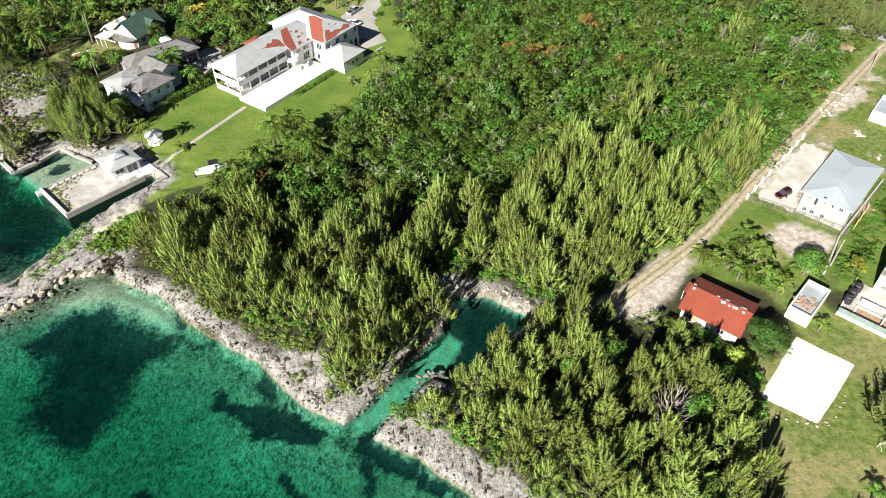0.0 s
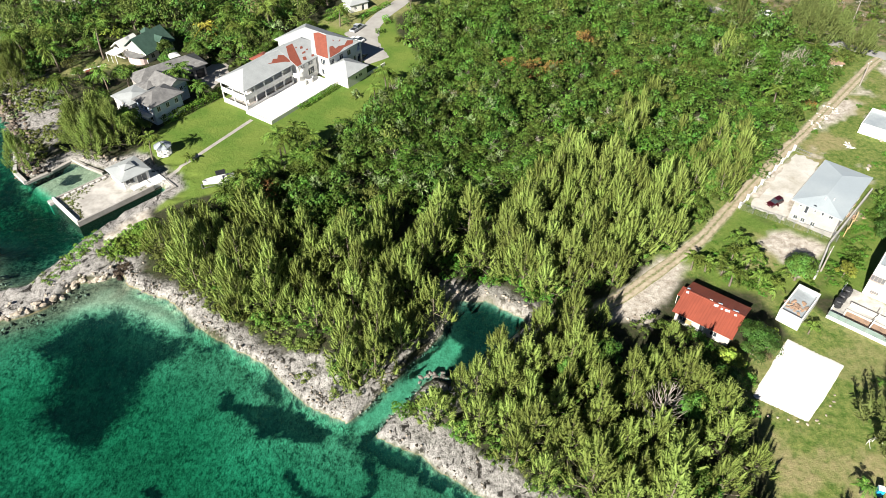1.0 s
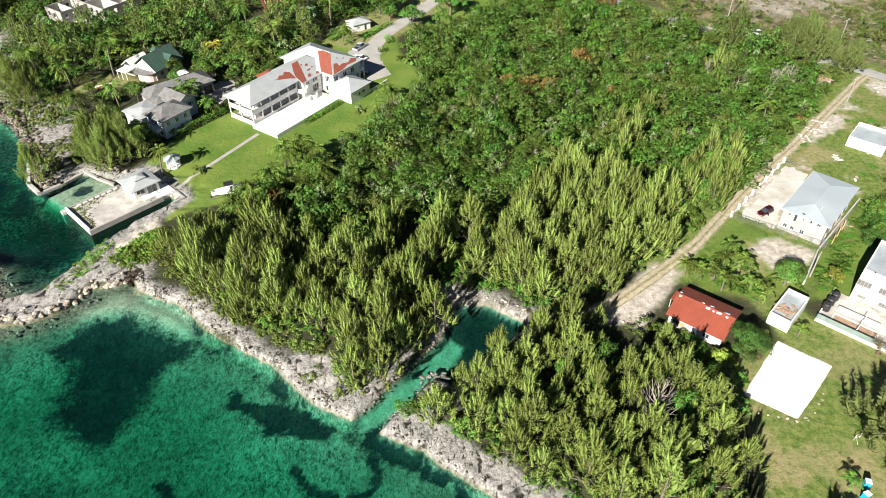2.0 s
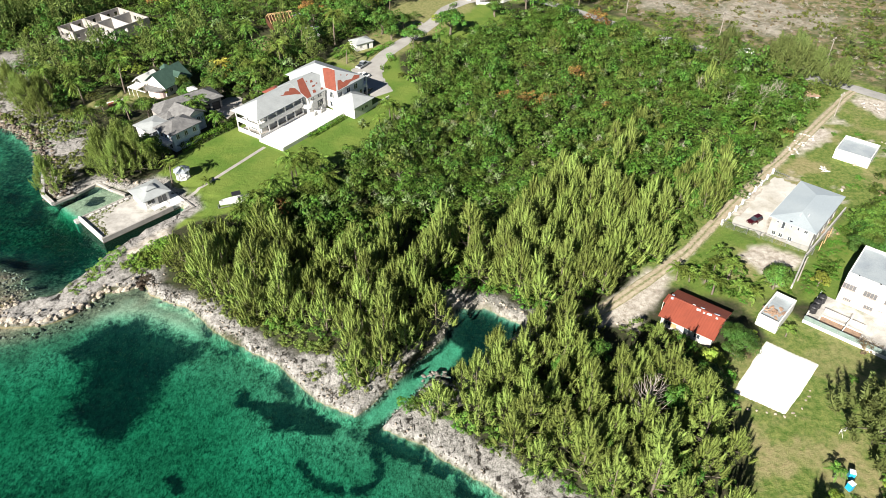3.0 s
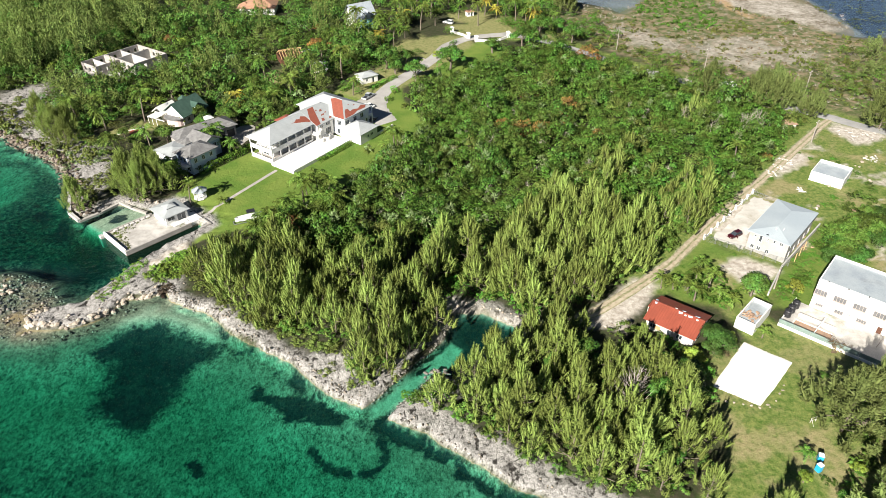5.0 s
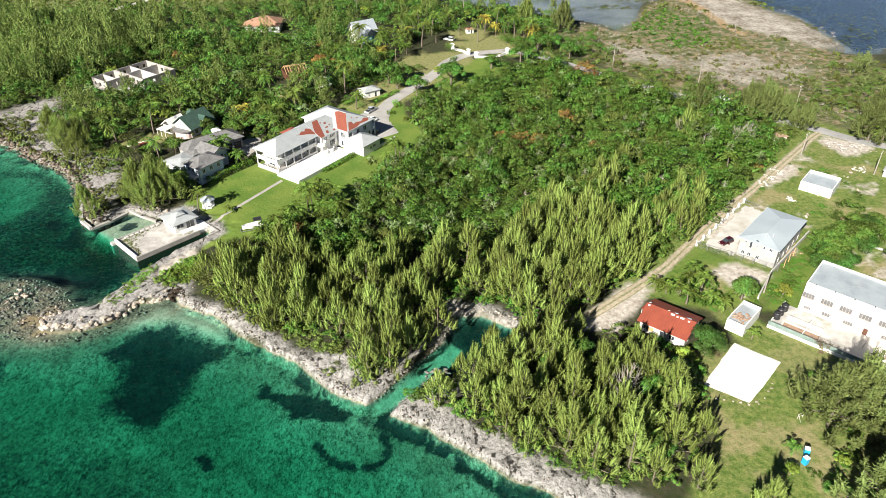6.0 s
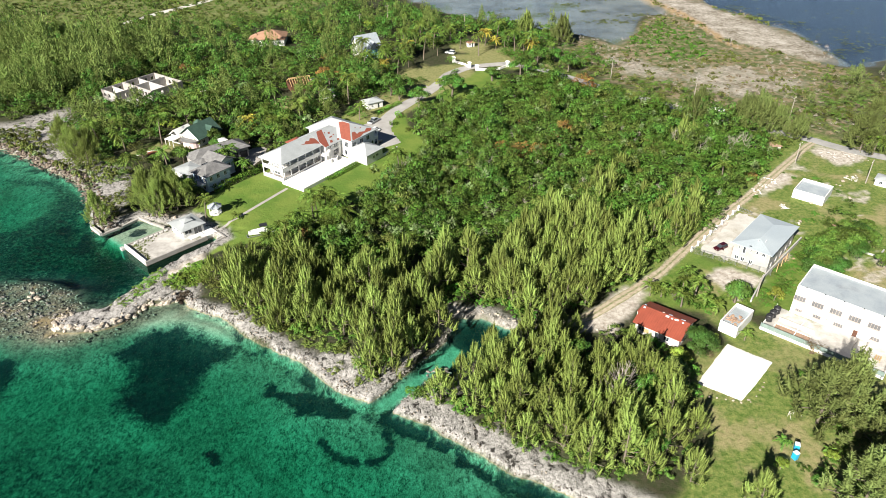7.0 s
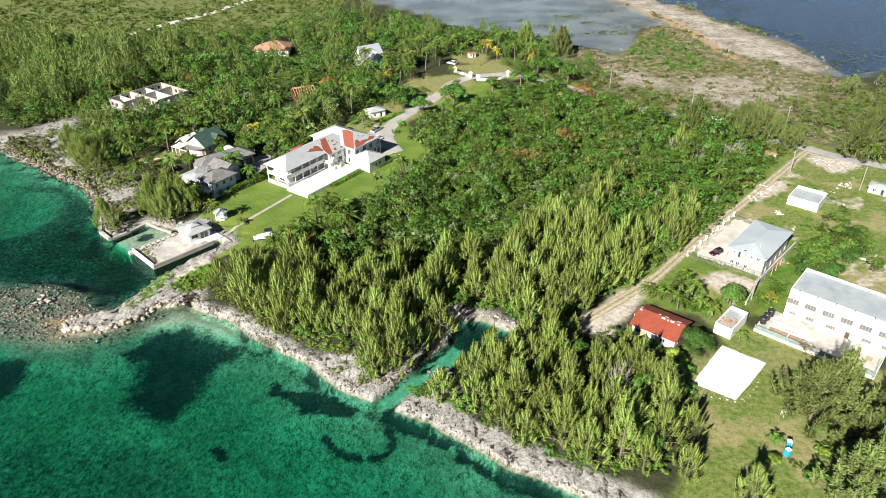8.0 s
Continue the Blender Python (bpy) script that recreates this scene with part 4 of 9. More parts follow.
grow(casuarinas, np.array([(23, 72.6), (26, 70.6), (20.6, 73.8), (36.4, 66.6)]), 0.5, 0.68, 14)

# Sea pines that stand apart.
lone = np.array([(-91.5, 117.5), (-80, 125), (-77, 126.5), (-75, 128), (-78, 129), (56, 106), (59, 109), (62, 112.5), (55, 111), (49, 141), (50.5, 144), (40.5, 124), (43, 127), (38.8, 35.2), (47.4, 29.6), (41.8, 44.5),
                 (38.5, 298), (52, 278), (86, 187), (84, 184.5), (98.5, 178), (102, 180), (105.8, 182), (108, 179), (110, 177), (112.9, 170), (100, 175), (104, 176), (129.7, 161), (133, 163), (153, 188), (148, 180), (140, 176)])
grow(casuarinas, lone[1:16], 0.72, 1.0, 21, 0.2)
grow(casuarinas, np.array([(37.7, 289.4), (36.4, 287.2), (54.1, 282.5)]), 1.1, 1.4, 27, 0.1)
open_pines = [plant("casuarina_tree", *casuarina_arrays(10.5, 4.6, 64, 90, spray=0.55), M_OPENPINE, "broad open sea pine with bare grey limbs by the field", "tree", "open sea pines") for _ in range(2)]
grow(open_pines, np.array([(-78.5, 124.6), (-75.5, 127.5), (-80.5, 128)]), 0.9, 1.05, 23, 0.12)
shore_pines = [plant("casuarina_tree", *casuarina_arrays(12.5, 5.0, 84, 95, spray=0.45, core_girth=0.5), M_CASUARINA, "broad dense sea pine by the north shore", "tree", "shore pines")]
grow(shore_pines, np.array([(-76.6, 121.8), (-72.8, 124.4), (-80.4, 124.6), (-76.2, 127.4), (-82.8, 128.4)]), 0.85, 1.02, 24, 0.1)
grow(shore_pines, np.array([(-90.4, 116.8)]), 0.75, 0.8, 28, 0.1)
grow(shore_pines, np.array([(-108.3, 150.6), (-113.6, 156), (-118, 160.6), (-122, 164), (-110.6, 158)]), 0.65, 0.9, 26, 0.1)
grow(open_pines, lone[16:], 0.85, 1.25, 22, 0.15)
grow(casuarinas, np.array([(51, 112.5), (53.5, 115), (50.6, 107), (56, 118), (60.4, 123), (64.5, 119), (52, 124), (57.5, 113), (46.5, 108), (66, 124), (50.2, 141), (47, 138), (74.4, 165), (77, 163), (42, 134), (62, 116.5)]), 0.7, 1.05, 25, 0.15)

# The thicket between the lawn and the track: past counting, so one mass of shrubs.
THICKET = [(-55, 99), (-49.5, 100), (-43, 103.5), (-37, 110.5), (-33, 117.5), (-24.5, 131), (-16, 142.5), (-7.5, 155), (-4, 166), (-11, 182), (-9, 194), (2, 199), (13, 211), (23, 221), (28, 231), (40, 234), (55, 219), (68, 206),
           (80, 195), (96, 178), (112, 168), (102, 157), (81.5, 131.8), (61, 110), (49, 97), (38, 112), (32, 122), (26, 119), (20, 106), (11, 98), (2, 101), (-8, 101), (-20, 95), (-34, 100), (-48, 101)]
FAR_WOOD = [(-300, 330), (-200, 305), (-150, 300), (-110, 312), (-60, 345), (-20, 345), (20, 312), (55, 293), (44, 268), (30, 284), (8, 292), (-2, 276), (-14, 262), (-22, 244), (-24, 226), (-32, 206), (-40, 198), (-42, 184), (-52, 160), (-60, 162),
            (-72, 176), (-86, 186), (-92, 174), (-104, 162), (-102, 150), (-118, 172), (-140, 184), (-170, 196), (-230, 225), (-360, 290)]
HOLES = [[(-128, 203), (-104, 207), (-103, 226), (-122, 236)], [(-92, 278), (-72, 272), (-70, 295), (-90, 304)], [(-40, 258), (-22, 250), (-20, 275), (-34, 290)], [(-65, 218), (-60, 205), (-45, 207), (-43, 226), (-55, 236)], [(-68, 205), (-60, 194), (-52, 198), (-58, 214)],
         [(-50, 211), (-42, 204), (-38, 211), (-44, 216)], [(-32, 203), (-25, 192), (-18, 202), (-25, 210)], [(-22, 226), (-12, 226), (-4, 240), (-10, 250), (-20, 240)], [(-8, 262), (0, 256), (22, 246), (30, 254), (10, 276)], [(-90, 166), (-74, 160), (-71, 174), (-81, 184)]]


def mass(kinds, places, low, high, seed, flat=(0.65, 1.2)):
    """Corners and triangles of many shrubs in one mesh."""
    r = np.random.default_rng(seed)
    zs = ground_z(places[:, 0], places[:, 1])
    out = []
    hill = 1 + 0.4 * np.clip(2.2 * fbm(places[:, 0], places[:, 1], 13, 3, 131), -1, 1)
    for (x, y), z, up in zip(places, zs, hill):
        v, f = kinds[r.integers(len(kinds))]
        s, a = low + (high - low) * r.uniform() ** 1.6, r.uniform(0, 6.283)
        c, sn = math.cos(a) * s, math.sin(a) * s
        w = np.stack([v[:, 0] * c - v[:, 1] * sn + x, v[:, 0] * sn + v[:, 1] * c + y, v[:, 2] * s * up * r.uniform(*flat) + z], 1)
        out.append((w, f))
    return joined(out)


def stuff(name, arrays, mat, label, category):
    ob = new(name, tri_mesh(name, *arrays, mat))
    return tagged(ob, label, category, kind="stuff")


def fan_arrays(n=64, reach=0.62):
    """A thatch palm: stiff pointed blades that radiate from a short stem."""
    d = unit(rng.normal(size=(n, 3)) + np.array([0, 0, 0.7]))
    c = d * 0.45 + np.array([0, 0, 2.6])
    out = [blades(c + rng.normal(size=(n, 3)) * 0.06, unit(d + rng.normal(size=(n, 3)) * 0.3), reach * rng.uniform(0.6, 1.1, n), 0.2)]
    return joined(out)


def twig_arrays(n=70):
    """A dead shrub: bare forked twigs."""
    d = unit(rng.normal(size=(n, 3)) + np.array([0, 0, 0.8]))
    base = np.concatenate([np.zeros((n // 2, 3)) + np.array([0, 0, 1.2]), d[:n - n // 2] * rng.uniform(0.5, 1.2, (n - n // 2, 1)) + np.array([0, 0, 1.3])])
    return blades(base + np.array([0, 0, 0.9]), d, rng.uniform(0.5, 1.2, n), 0.06)


shrubs = [bush_arrays(1.9, 2.6, 8, 25, 0.36) for _ in range(4)] + [bush_arrays(1.5, 3.2, 7, 26, 0.34) for _ in range(2)]
tall_shrubs = [bush_arrays(2.6, 4.2, 10, 48, 0.31) for _ in range(4)] + [bush_arrays(2.1, 4.8, 8, 48, 0.30) for _ in range(2)]
low_shrubs = [bush_arrays(1.4, 2.0, 6, 30, 0.29) for _ in range(5)]
fans, snags = [fan_arrays() for _ in range(4)], [twig_arrays() for _ in range(4)]
FRESH = [(41.7, 120.8), (48.3, 134.1), (56, 134), (67.9, 146.0), (92.3, 172.0), (98, 160), (85.4, 140.0), (66.3, 115.7), (53.3, 110.7), (47.6, 106.9)]
tall_spots, low_spots = scattered(THICKET, 4.5, 0.55, seed=6), scattered(THICKET, 3.7, 0.55, seed=7)


RUSTY = np.array([(26.8, 183.3), (39.4, 213.8), (42.0, 209.4), (17.7, 157.6), (26.4, 157.5), (52.6, 215.6), (48.8, 209.4), (35, 166)])


def sorted_spots(p, seed):
    """Share the places out by kind: fresh green, olive, rust and plain dark green, in drifts."""
    x, y = p[:, 0], p[:, 1]
    luck = np.random.default_rng(seed).uniform(size=len(p))
    drift, other = fbm(x, y, 16, 3, 171), fbm(x, y, 9, 3, 173)
    fresh = (signed(x, y, FRESH) + 6 * other > 0) & (luck < 0.8) | (drift > 0.34) & (luck < 0.5)
    olive = ~fresh & ((other < -0.26) & (luck < 0.5) | (luck > 0.96))
    near = np.min(np.hypot(x[:, None] - RUSTY[None, :, 0], y[:, None] - RUSTY[None, :, 1]), 1)
    rust = ~fresh & ~olive & ((near < 4.5) & (luck < 0.6) | (luck < 0.006))
    return p[fresh], p[olive], p[rust], p[~fresh & ~olive & ~rust]


for name, kinds, places, low, high, flat in (("tall_thicket", tall_shrubs, tall_spots, 0.65, 1.55, (0.7, 1.15)), ("low_thicket", low_shrubs, low_spots, 0.6, 1.35, (0.6, 1.3))):
    green, olive, rust, plain = sorted_spots(places, len(name))
    stuff(name, mass(kinds, plain, low, high, 31, flat), M_THICKET, "dense dark green coastal shrub thicket", "shrubs")
    stuff("fresh_" + name, mass(kinds, green, low, high, 32, flat), M_FRESH, "fresh green broadleaf shrubs in the thicket", "shrubs")
    stuff("olive_" + name, mass(kinds, olive, low, high, 33, flat), M_OLIVE, "olive and yellow green shrubs in the thicket", "shrubs")
    stuff("rust_" + name, mass(kinds, rust, low * 1.2, high * 1.1, 34, flat), M_BRONZE, "rust brown dying shrubs in the thicket", "shrubs")
crowns = scattered(THICKET, 8.6, 0.6, seed=51)
stuff("thicket_trees", mass(tall_shrubs, crowns[::2], 1.35, 2.0, 87, (0.85, 1.1)), M_DARKTREE, "larger round dark green trees standing out of the thicket", "trees")
stuff("green_thicket_trees", mass(tall_shrubs, crowns[1::2], 1.2, 1.8, 88, (0.85, 1.1)), M_FRESH, "larger round fresh green trees standing out of the thicket", "trees")
odd = np.random.default_rng(77).permutation(len(low_spots))
near_fans = np.concatenate([np.array([(12.6, 156.7), (14.0, 151.6), (11.9, 117.0), (12.4, 111.5), (14.2, 132.6), (10.1, 116.0), (8.9, 165.4), (13.4, 157.9), (32.2, 206.5), (34.3, 197.8)]), low_spots[odd[:150]], scattered([(-30, 128), (-6, 164), (6, 150), (14, 128), (0, 104), (-20, 108)], 9.0, 0.6, seed=34)])
stuff("thatch_palms", mass(fans, near_fans, 0.95, 1.5, 35, (0.95, 1.35)), M_SILVER, "silvery green thatch palms among the thicket", "palms")
stuff("dead_shrubs", mass(snags, np.concatenate([low_spots[odd[150:210]], np.array([(24, 132), (25.4, 132.8), (26.4, 131.6), (27.5, 133), (22.8, 131.2), (12, 144), (13, 145.2)])]), 0.7, 1.1, 36, (1.1, 1.5)), M_DEADWOOD, "grey leafless dead shrubs among the thicket", "shrubs")
far_shrubs = [bush_arrays(2.9, 4.6, 10, 27, 0.38) for _ in range(5)]
low_fill = [bush_arrays(2.2, 1.5, 5, 7, 0.85) for _ in range(3)]


def clear_of(x, y):
    ok = signed(x, y, NORTH_ROCK) + 5.0 * fbm(x, y, 9, 3, 183) < 2.5
    for h in HOLES:
        ok &= signed(x, y, h) < 0
    return ok & (to_line(x, y, [(-23, 180), (-18.6, 194.8), (-13.5, 205.2), (-6.1, 216.4), (-0.2, 234.8), (10.7, 246.5), (24, 251)]) > 4.5)


wood = scattered(FAR_WOOD, 4.9, 0.6, 8, clear_of)
order = np.random.default_rng(78).permutation(len(wood))
cut = [int(len(wood) * k) for k in (0.44, 0.74, 0.81, 0.85)]
stuff("woodland", mass(far_shrubs, wood[order[:cut[0]]], 0.8, 2.0, 36, (0.65, 1.15)), M_DARKTREE, "mixed dark green woodland round the houses", "woods")
stuff("green_woodland", mass(far_shrubs, wood[order[cut[0]:cut[1]]], 0.7, 1.8, 48, (0.6, 1.15)), M_WOODGREEN, "mid green trees of the woodland", "woods")
stuff("light_woodland", mass(far_shrubs, wood[order[cut[1]:cut[2]]], 0.5, 1.1, 49, (0.7, 1.3)), M_LIGHTTREE, "yellow green trees of the woodland", "woods")
stuff("silver_woodland", mass(far_shrubs, wood[order[cut[2]:cut[3]]], 0.4, 0.9, 50, (0.7, 1.3)), M_SILVER, "silvery palms and shrubs of the woodland", "woods")
stuff("thicket_floor", mass(low_fill, scattered(THICKET, 3.0, 0.5, 19), 0.7, 1.2, 56, (0.6, 1.2)), M_THICKET, "low dark growth on the floor of the thicket", "shrubs")
stuff("woodland_floor", mass(low_fill, scattered(FAR_WOOD, 4.4, 0.6, 18, lambda x, y: clear_of(x, y) & (y < 270) & (x > -170)), 0.7, 1.3, 57, (0.6, 1.4)), M_THICKET, "low dark growth on the floor of the woodland", "shrubs")
far_pines = [casuarina_arrays(10.0, 3.6, 20, 22, spray=0.8, core_girth=0.4, rings=3, sides=3)[1] for _ in range(4)]
stuff("woodland_pines", mass(far_pines, wood[order[cut[3]:]], 0.7, 1.35, 54), M_FARPINE, "feathery sea pines scattered in the woodland", "woods")
PINE_BAND = [(-260, 305), (-200, 285), (-160, 283), (-120, 268), (-112, 246), (-126, 238), (-132, 214), (-140, 206), (-158, 200), (-185, 215), (-260, 250)]
stuff("pine_wood", mass(far_pines, scattered(PINE_BAND, 6.0, 0.55, seed=9, keep=clear_of), 1.0, 1.6, 37), M_FARPINE, "far band of feathery pale green sea pines", "woods")
stuff("far_pines", mass(far_pines, scattered([(104, 178), (130, 170), (160, 158), (230, 190), (190, 236), (160, 230), (128, 205)], 11.0, 0.6, seed=10), 0.6, 1.15, 38), M_OPENPINE, "sea pines on the far side of the road", "woods")
scrub = [bush_arrays(1.2, 1.0, 5, 14, 0.40) for _ in range(3)]
light_scrub = [bush_arrays(1.1, 0.8, 3, 8, 0.55) for _ in range(4)]
GREEN_FLAT = [(83.4, 284.2), (106.0, 318.5), (122.9, 293.2), (118, 262), (100, 252), (79.9, 262.9)]
flat_right = scattered(FLAT_RIGHT, 2.7, 0.6, 12, lambda x, y: (signed(x, y, SPIT) < 1) & (signed(x, y, MARSH) < -1))
where = fbm(flat_right[:, 0], flat_right[:, 1], 15, 4, 141) + 0.35 * (signed(flat_right[:, 0], flat_right[:, 1], GREEN_FLAT) > 0) - 0.10 * (signed(flat_right[:, 0], flat_right[:, 1], DEAD_FLAT) > -2) + np.random.default_rng(5).uniform(-0.25, 0.25, len(flat_right))
stuff("marsh_scrub", mass(light_scrub, np.concatenate([flat_right[(where > 0.06) & (signed(flat_right[:, 0], flat_right[:, 1], GREEN_FLAT) < 0)], scattered(FLAT_LEFT, 4.6, 0.6, 13, lambda x, y: (fbm(x, y, 20, 4, 143) > -0.35) & (x > -270) & (y < 430))]), 0.5, 1.7, 39, (0.5, 1.3)), M_OLIVE, "low olive scrub on the dry marsh flats", "shrubs")
stuff("dark_scrub", mass(light_scrub, scattered(FLAT_LEFT, 4.2, 0.6, 90, lambda x, y: (fbm(x, y, 26, 4, 145) > -0.05) & (x > -270) & (y < 430)), 0.9, 2.2, 91, (0.6, 1.4)), M_THICKET, "dark green bushes on the dry flats", "shrubs")
stuff("green_scrub", mass(light_scrub, flat_right[(where > 0.0) & (signed(flat_right[:, 0], flat_right[:, 1], GREEN_FLAT) >= 0)], 0.6, 1.7, 70, (0.5, 1.2)), M_FRESH, "bright green scrub at the edge of the marsh", "shrubs")
stuff("brown_scrub", mass(light_scrub, flat_right[(where <= 0.06) & (where > -0.10)], 0.4, 1.2, 40, (0.5, 1.3)), M_DRYSCRUB, "dry brown scrub on the marsh flats", "shrubs")
stuff("grey_scrub", mass(snags, flat_right[(where <= -0.10) & (where > -0.26)], 0.6, 1.1, 66, (0.5, 0.9)), M_DEADWOOD, "bleached dead brush on the marsh flats", "shrubs")
islands = np.concatenate([np.array([x, y]) + np.random.default_rng(k).normal(size=(n, 2)) * np.array([w, w * 0.55]) for k, (x, y, w, n) in enumerate(((76.4, 346.5, 3.2, 26), (80, 325, 6, 40), (88, 323.5, 5, 30), (100.8, 337.4, 5, 34), (68, 362, 4, 24), (62, 318, 4, 16), (52, 340, 3, 14), (40, 352, 4, 16), (92, 372, 5, 16), (30, 338, 3, 10)))])
lake_weed = np.concatenate([np.array([x, y]) + np.random.default_rng(40 + k).normal(size=(n, 2)) * np.array([w, w * 0.8]) for k, (x, y, w, n) in enumerate(((163.7, 392, 9, 60), (176, 381, 8, 50), (160, 352, 5, 40), (166, 336, 5, 36), (173, 322, 6, 36), (178, 268, 8, 50), (188, 280, 9, 40), (185, 300, 10, 30), (200, 290, 12, 30), (205, 330, 16, 24)))])
for name, spots, label in (("marsh_weed", islands, "green weed islands in the shallow marsh"), ("lake_weed", lake_weed, "floating olive weed along the lake shore")):
    v, f = mass(light_scrub, spots, 0.5, 1.5, len(name), (0.15, 0.4))
    v[:, 2] = np.maximum(v[:, 2], 0.03) + 0.02
    v[:, 2] = 0.03 + (v[:, 2] - v[:, 2].min()) * 0.3
    stuff(name, (v, f), M_OLIVE, label, "weed")
roadside = np.concatenate([scattered([(112, 182), (150, 164), (220, 176), (200, 225), (150, 228), (120, 205)], 4.0, seed=33), scattered([(26, 262), (38, 254), (48, 243), (62, 226), (76, 211), (86, 204), (104, 190), (116, 180), (118, 190), (90, 216), (66, 236), (52, 262), (40, 272)], 3.6, seed=14),
                           scattered([(50, 222), (62, 209), (78, 196), (92, 184), (108, 170), (114, 169), (100, 181), (84, 193.5), (78, 200), (66, 208), (54, 222)], 2.8, seed=39),
                           scattered([(-120, 172), (-103, 152), (-92, 138), (-82, 130), (-72, 134), (-84, 146), (-96, 168), (-116, 186), (-150, 188)], 4.2, seed=15)])
pick = np.random.default_rng(8).permutation(len(roadside))
stuff("roadside_shrubs", mass(far_shrubs, roadside[pick[::3]], 0.4, 0.95, 67, (0.6, 1.2)), M_THICKET, "dark green shrubs along the road", "shrubs")
stuff("roadside_green", mass(far_shrubs, roadside[pick[1::3]], 0.4, 0.9, 68, (0.6, 1.2)), M_OLIVE, "olive green shrubs along the road", "shrubs")
garden = np.concatenate([scattered(g, 4.6, 0.6, 61 + k, lambda x, y: clear_of(x, y) & (fbm(x, y, 12, 3, 181) > -0.1)) for k, g in enumerate((GLADES[1], GLADES[2], GLADES[6], GLADES[7], [(-36, 205), (-20, 200), (-16, 222), (-22, 230), (-34, 220)]))])
garden = garden[to_line(garden[:, 0], garden[:, 1], [(-23, 180), (-18.6, 194.8), (-13.5, 205.2), (-6.1, 216.4), (-0.2, 234.8), (10.7, 246.5), (24, 251)]) > 6]
garden = np.concatenate([garden, scattered([(24, 264), (40, 256), (56, 240), (70, 238), (66, 262), (52, 284), (40, 304), (18, 304), (28, 278)], 4.0, 0.6, 71)])
stuff("garden_shrubs", mass(far_shrubs, garden, 0.35, 0.95, 69, (0.6, 1.3)), M_FRESH, "green garden shrubs along the drive", "shrubs")

NORTH_BANK = [(-91, 119), (-98, 129), (-110, 144.5), (-130, 159), (-152, 173), (-146, 190), (-118, 176), (-101, 154), (-88, 138), (-82, 127)]
stuff("north_bank_shrubs", mass(scrub, scattered(NORTH_BANK, 2.0, 0.6, 30, lambda x, y: fbm(x, y, 8, 4, 151) > -0.08), 0.5, 1.3, 55, (0.7, 1.8)), M_OLIVE, "low shrubs on the rocky north bank", "shrubs")
stuff("north_bank_pale_shrubs", mass(scrub, scattered(NORTH_BANK, 3.2, 0.6, 31, lambda x, y: fbm(x, y, 7, 4, 153) > 0.05), 0.5, 1.2, 56, (0.7, 1.6)), M_SILVER, "silvery green shrubs on the rocky north bank", "shrubs")
# Low growth on the rock and at the edges of the groves.
small = [bush_arrays(0.8, 0.7, 5, 34, 0.17) for _ in range(3)]
edge = scattered([(-58, 92), (-50, 84), (-40, 75), (-30, 69), (-21, 60.5), (-15, 56), (-12, 59), (-20, 67), (-30, 75), (-40, 82), (-50, 92)], 1.35, seed=16, keep=lambda x, y: (signed(x, y, TIP_ROCK) < 0.3) | (fbm(x, y, 3, 3, 191) > 0.25))
stuff("shore_shrubs", mass(small, edge, 0.7, 1.9, 41, (0.8, 1.6)), M_OLIVE, "low olive green shrubs on the rocky shore", "shrubs")
stuff("sea_grape", mass(small, scattered([(-62, 95), (-65, 89.5), (-60, 87.5), (-54.5, 91), (-55.5, 99), (-59, 99)], 1.05, seed=17), 0.8, 1.5, 42), M_SEAGRAPE, "bright green sea grape mat on the shore", "shrubs")
stuff("jetty_creepers", mass(small, scattered([(-70, 82), (-75.5, 80.5), (-72, 86), (-68, 97), (-65.5, 95.5), (-67, 87)], 1.1, 0.45, 18), 0.5, 0.9, 43), M_SEAGRAPE, "green creeping plants along the jetty", "shrubs")
stuff("east_shore_shrubs", mass(small, scattered([(-1.6, 52.6), (9, 44.8), (19, 39), (27, 34.6), (29, 37), (19, 43), (9, 50), (0, 56), (-5, 57), (-7.4, 55)], 1.7, seed=19), 0.6, 1.5, 44, (0.8, 1.6)), M_THICKET, "low shrubs at the foot of the sea pines", "shrubs")
yard_green = scattered([(47, 85), (50, 82), (53, 78.5), (57, 79), (60, 84), (59, 91), (55, 92), (51, 88)], 1.8, seed=20)
stuff("yard_plants", mass(shrubs, yard_green, 0.35, 0.7, 45, (0.5, 1.0)), M_FRESH, "fresh green garden plants beside the red house", "shrubs")
stuff("yard_weeds", mass(small, np.concatenate([scattered(FRONT[0], 1.5, 0.6, 52, lambda x, y: (fbm(x, y, 5, 3, 193) > -0.05) & (signed(x, y, BARE[3]) < -0.5)), scattered([(80, 124), (92, 139), (104, 150), (114, 140), (104, 124), (92, 110), (88, 116)], 1.9, 0.6, 53, lambda x, y: fbm(x, y, 7, 3, 195) > 0.08)]), 0.4, 1.3, 89, (0.4, 1.0)), M_FRESH, "bright green weeds on the open ground between the houses", "weeds")
stuff("foot_growth", mass(shrubs, np.concatenate([scattered([(-1, 80.5), (4, 82.6), (9, 80.5), (16, 76.5), (22, 76.5), (21, 79.5), (12, 83.5), (5, 85), (-1, 84)], 1.7, 0.5, seed=35), scattered([(-4, 101), (1, 84), (5.5, 85), (5, 101)], 2.0, 0.5, seed=36), scattered([(36, 66), (41, 58), (46, 52), (48, 60), (44, 68), (38, 70)], 2.0, 0.5, seed=37)]), 0.4, 0.85, 58, (0.6, 1.2)), M_FRESH, "fresh green shrubs at the foot of the sea pines", "shrubs")
grove_floor = np.concatenate([scattered(z, 3.0, 0.55, seed=38 + k) for k, z in enumerate((ZONE_WEST, ZONE_MID, ZONE_SOUTH))])
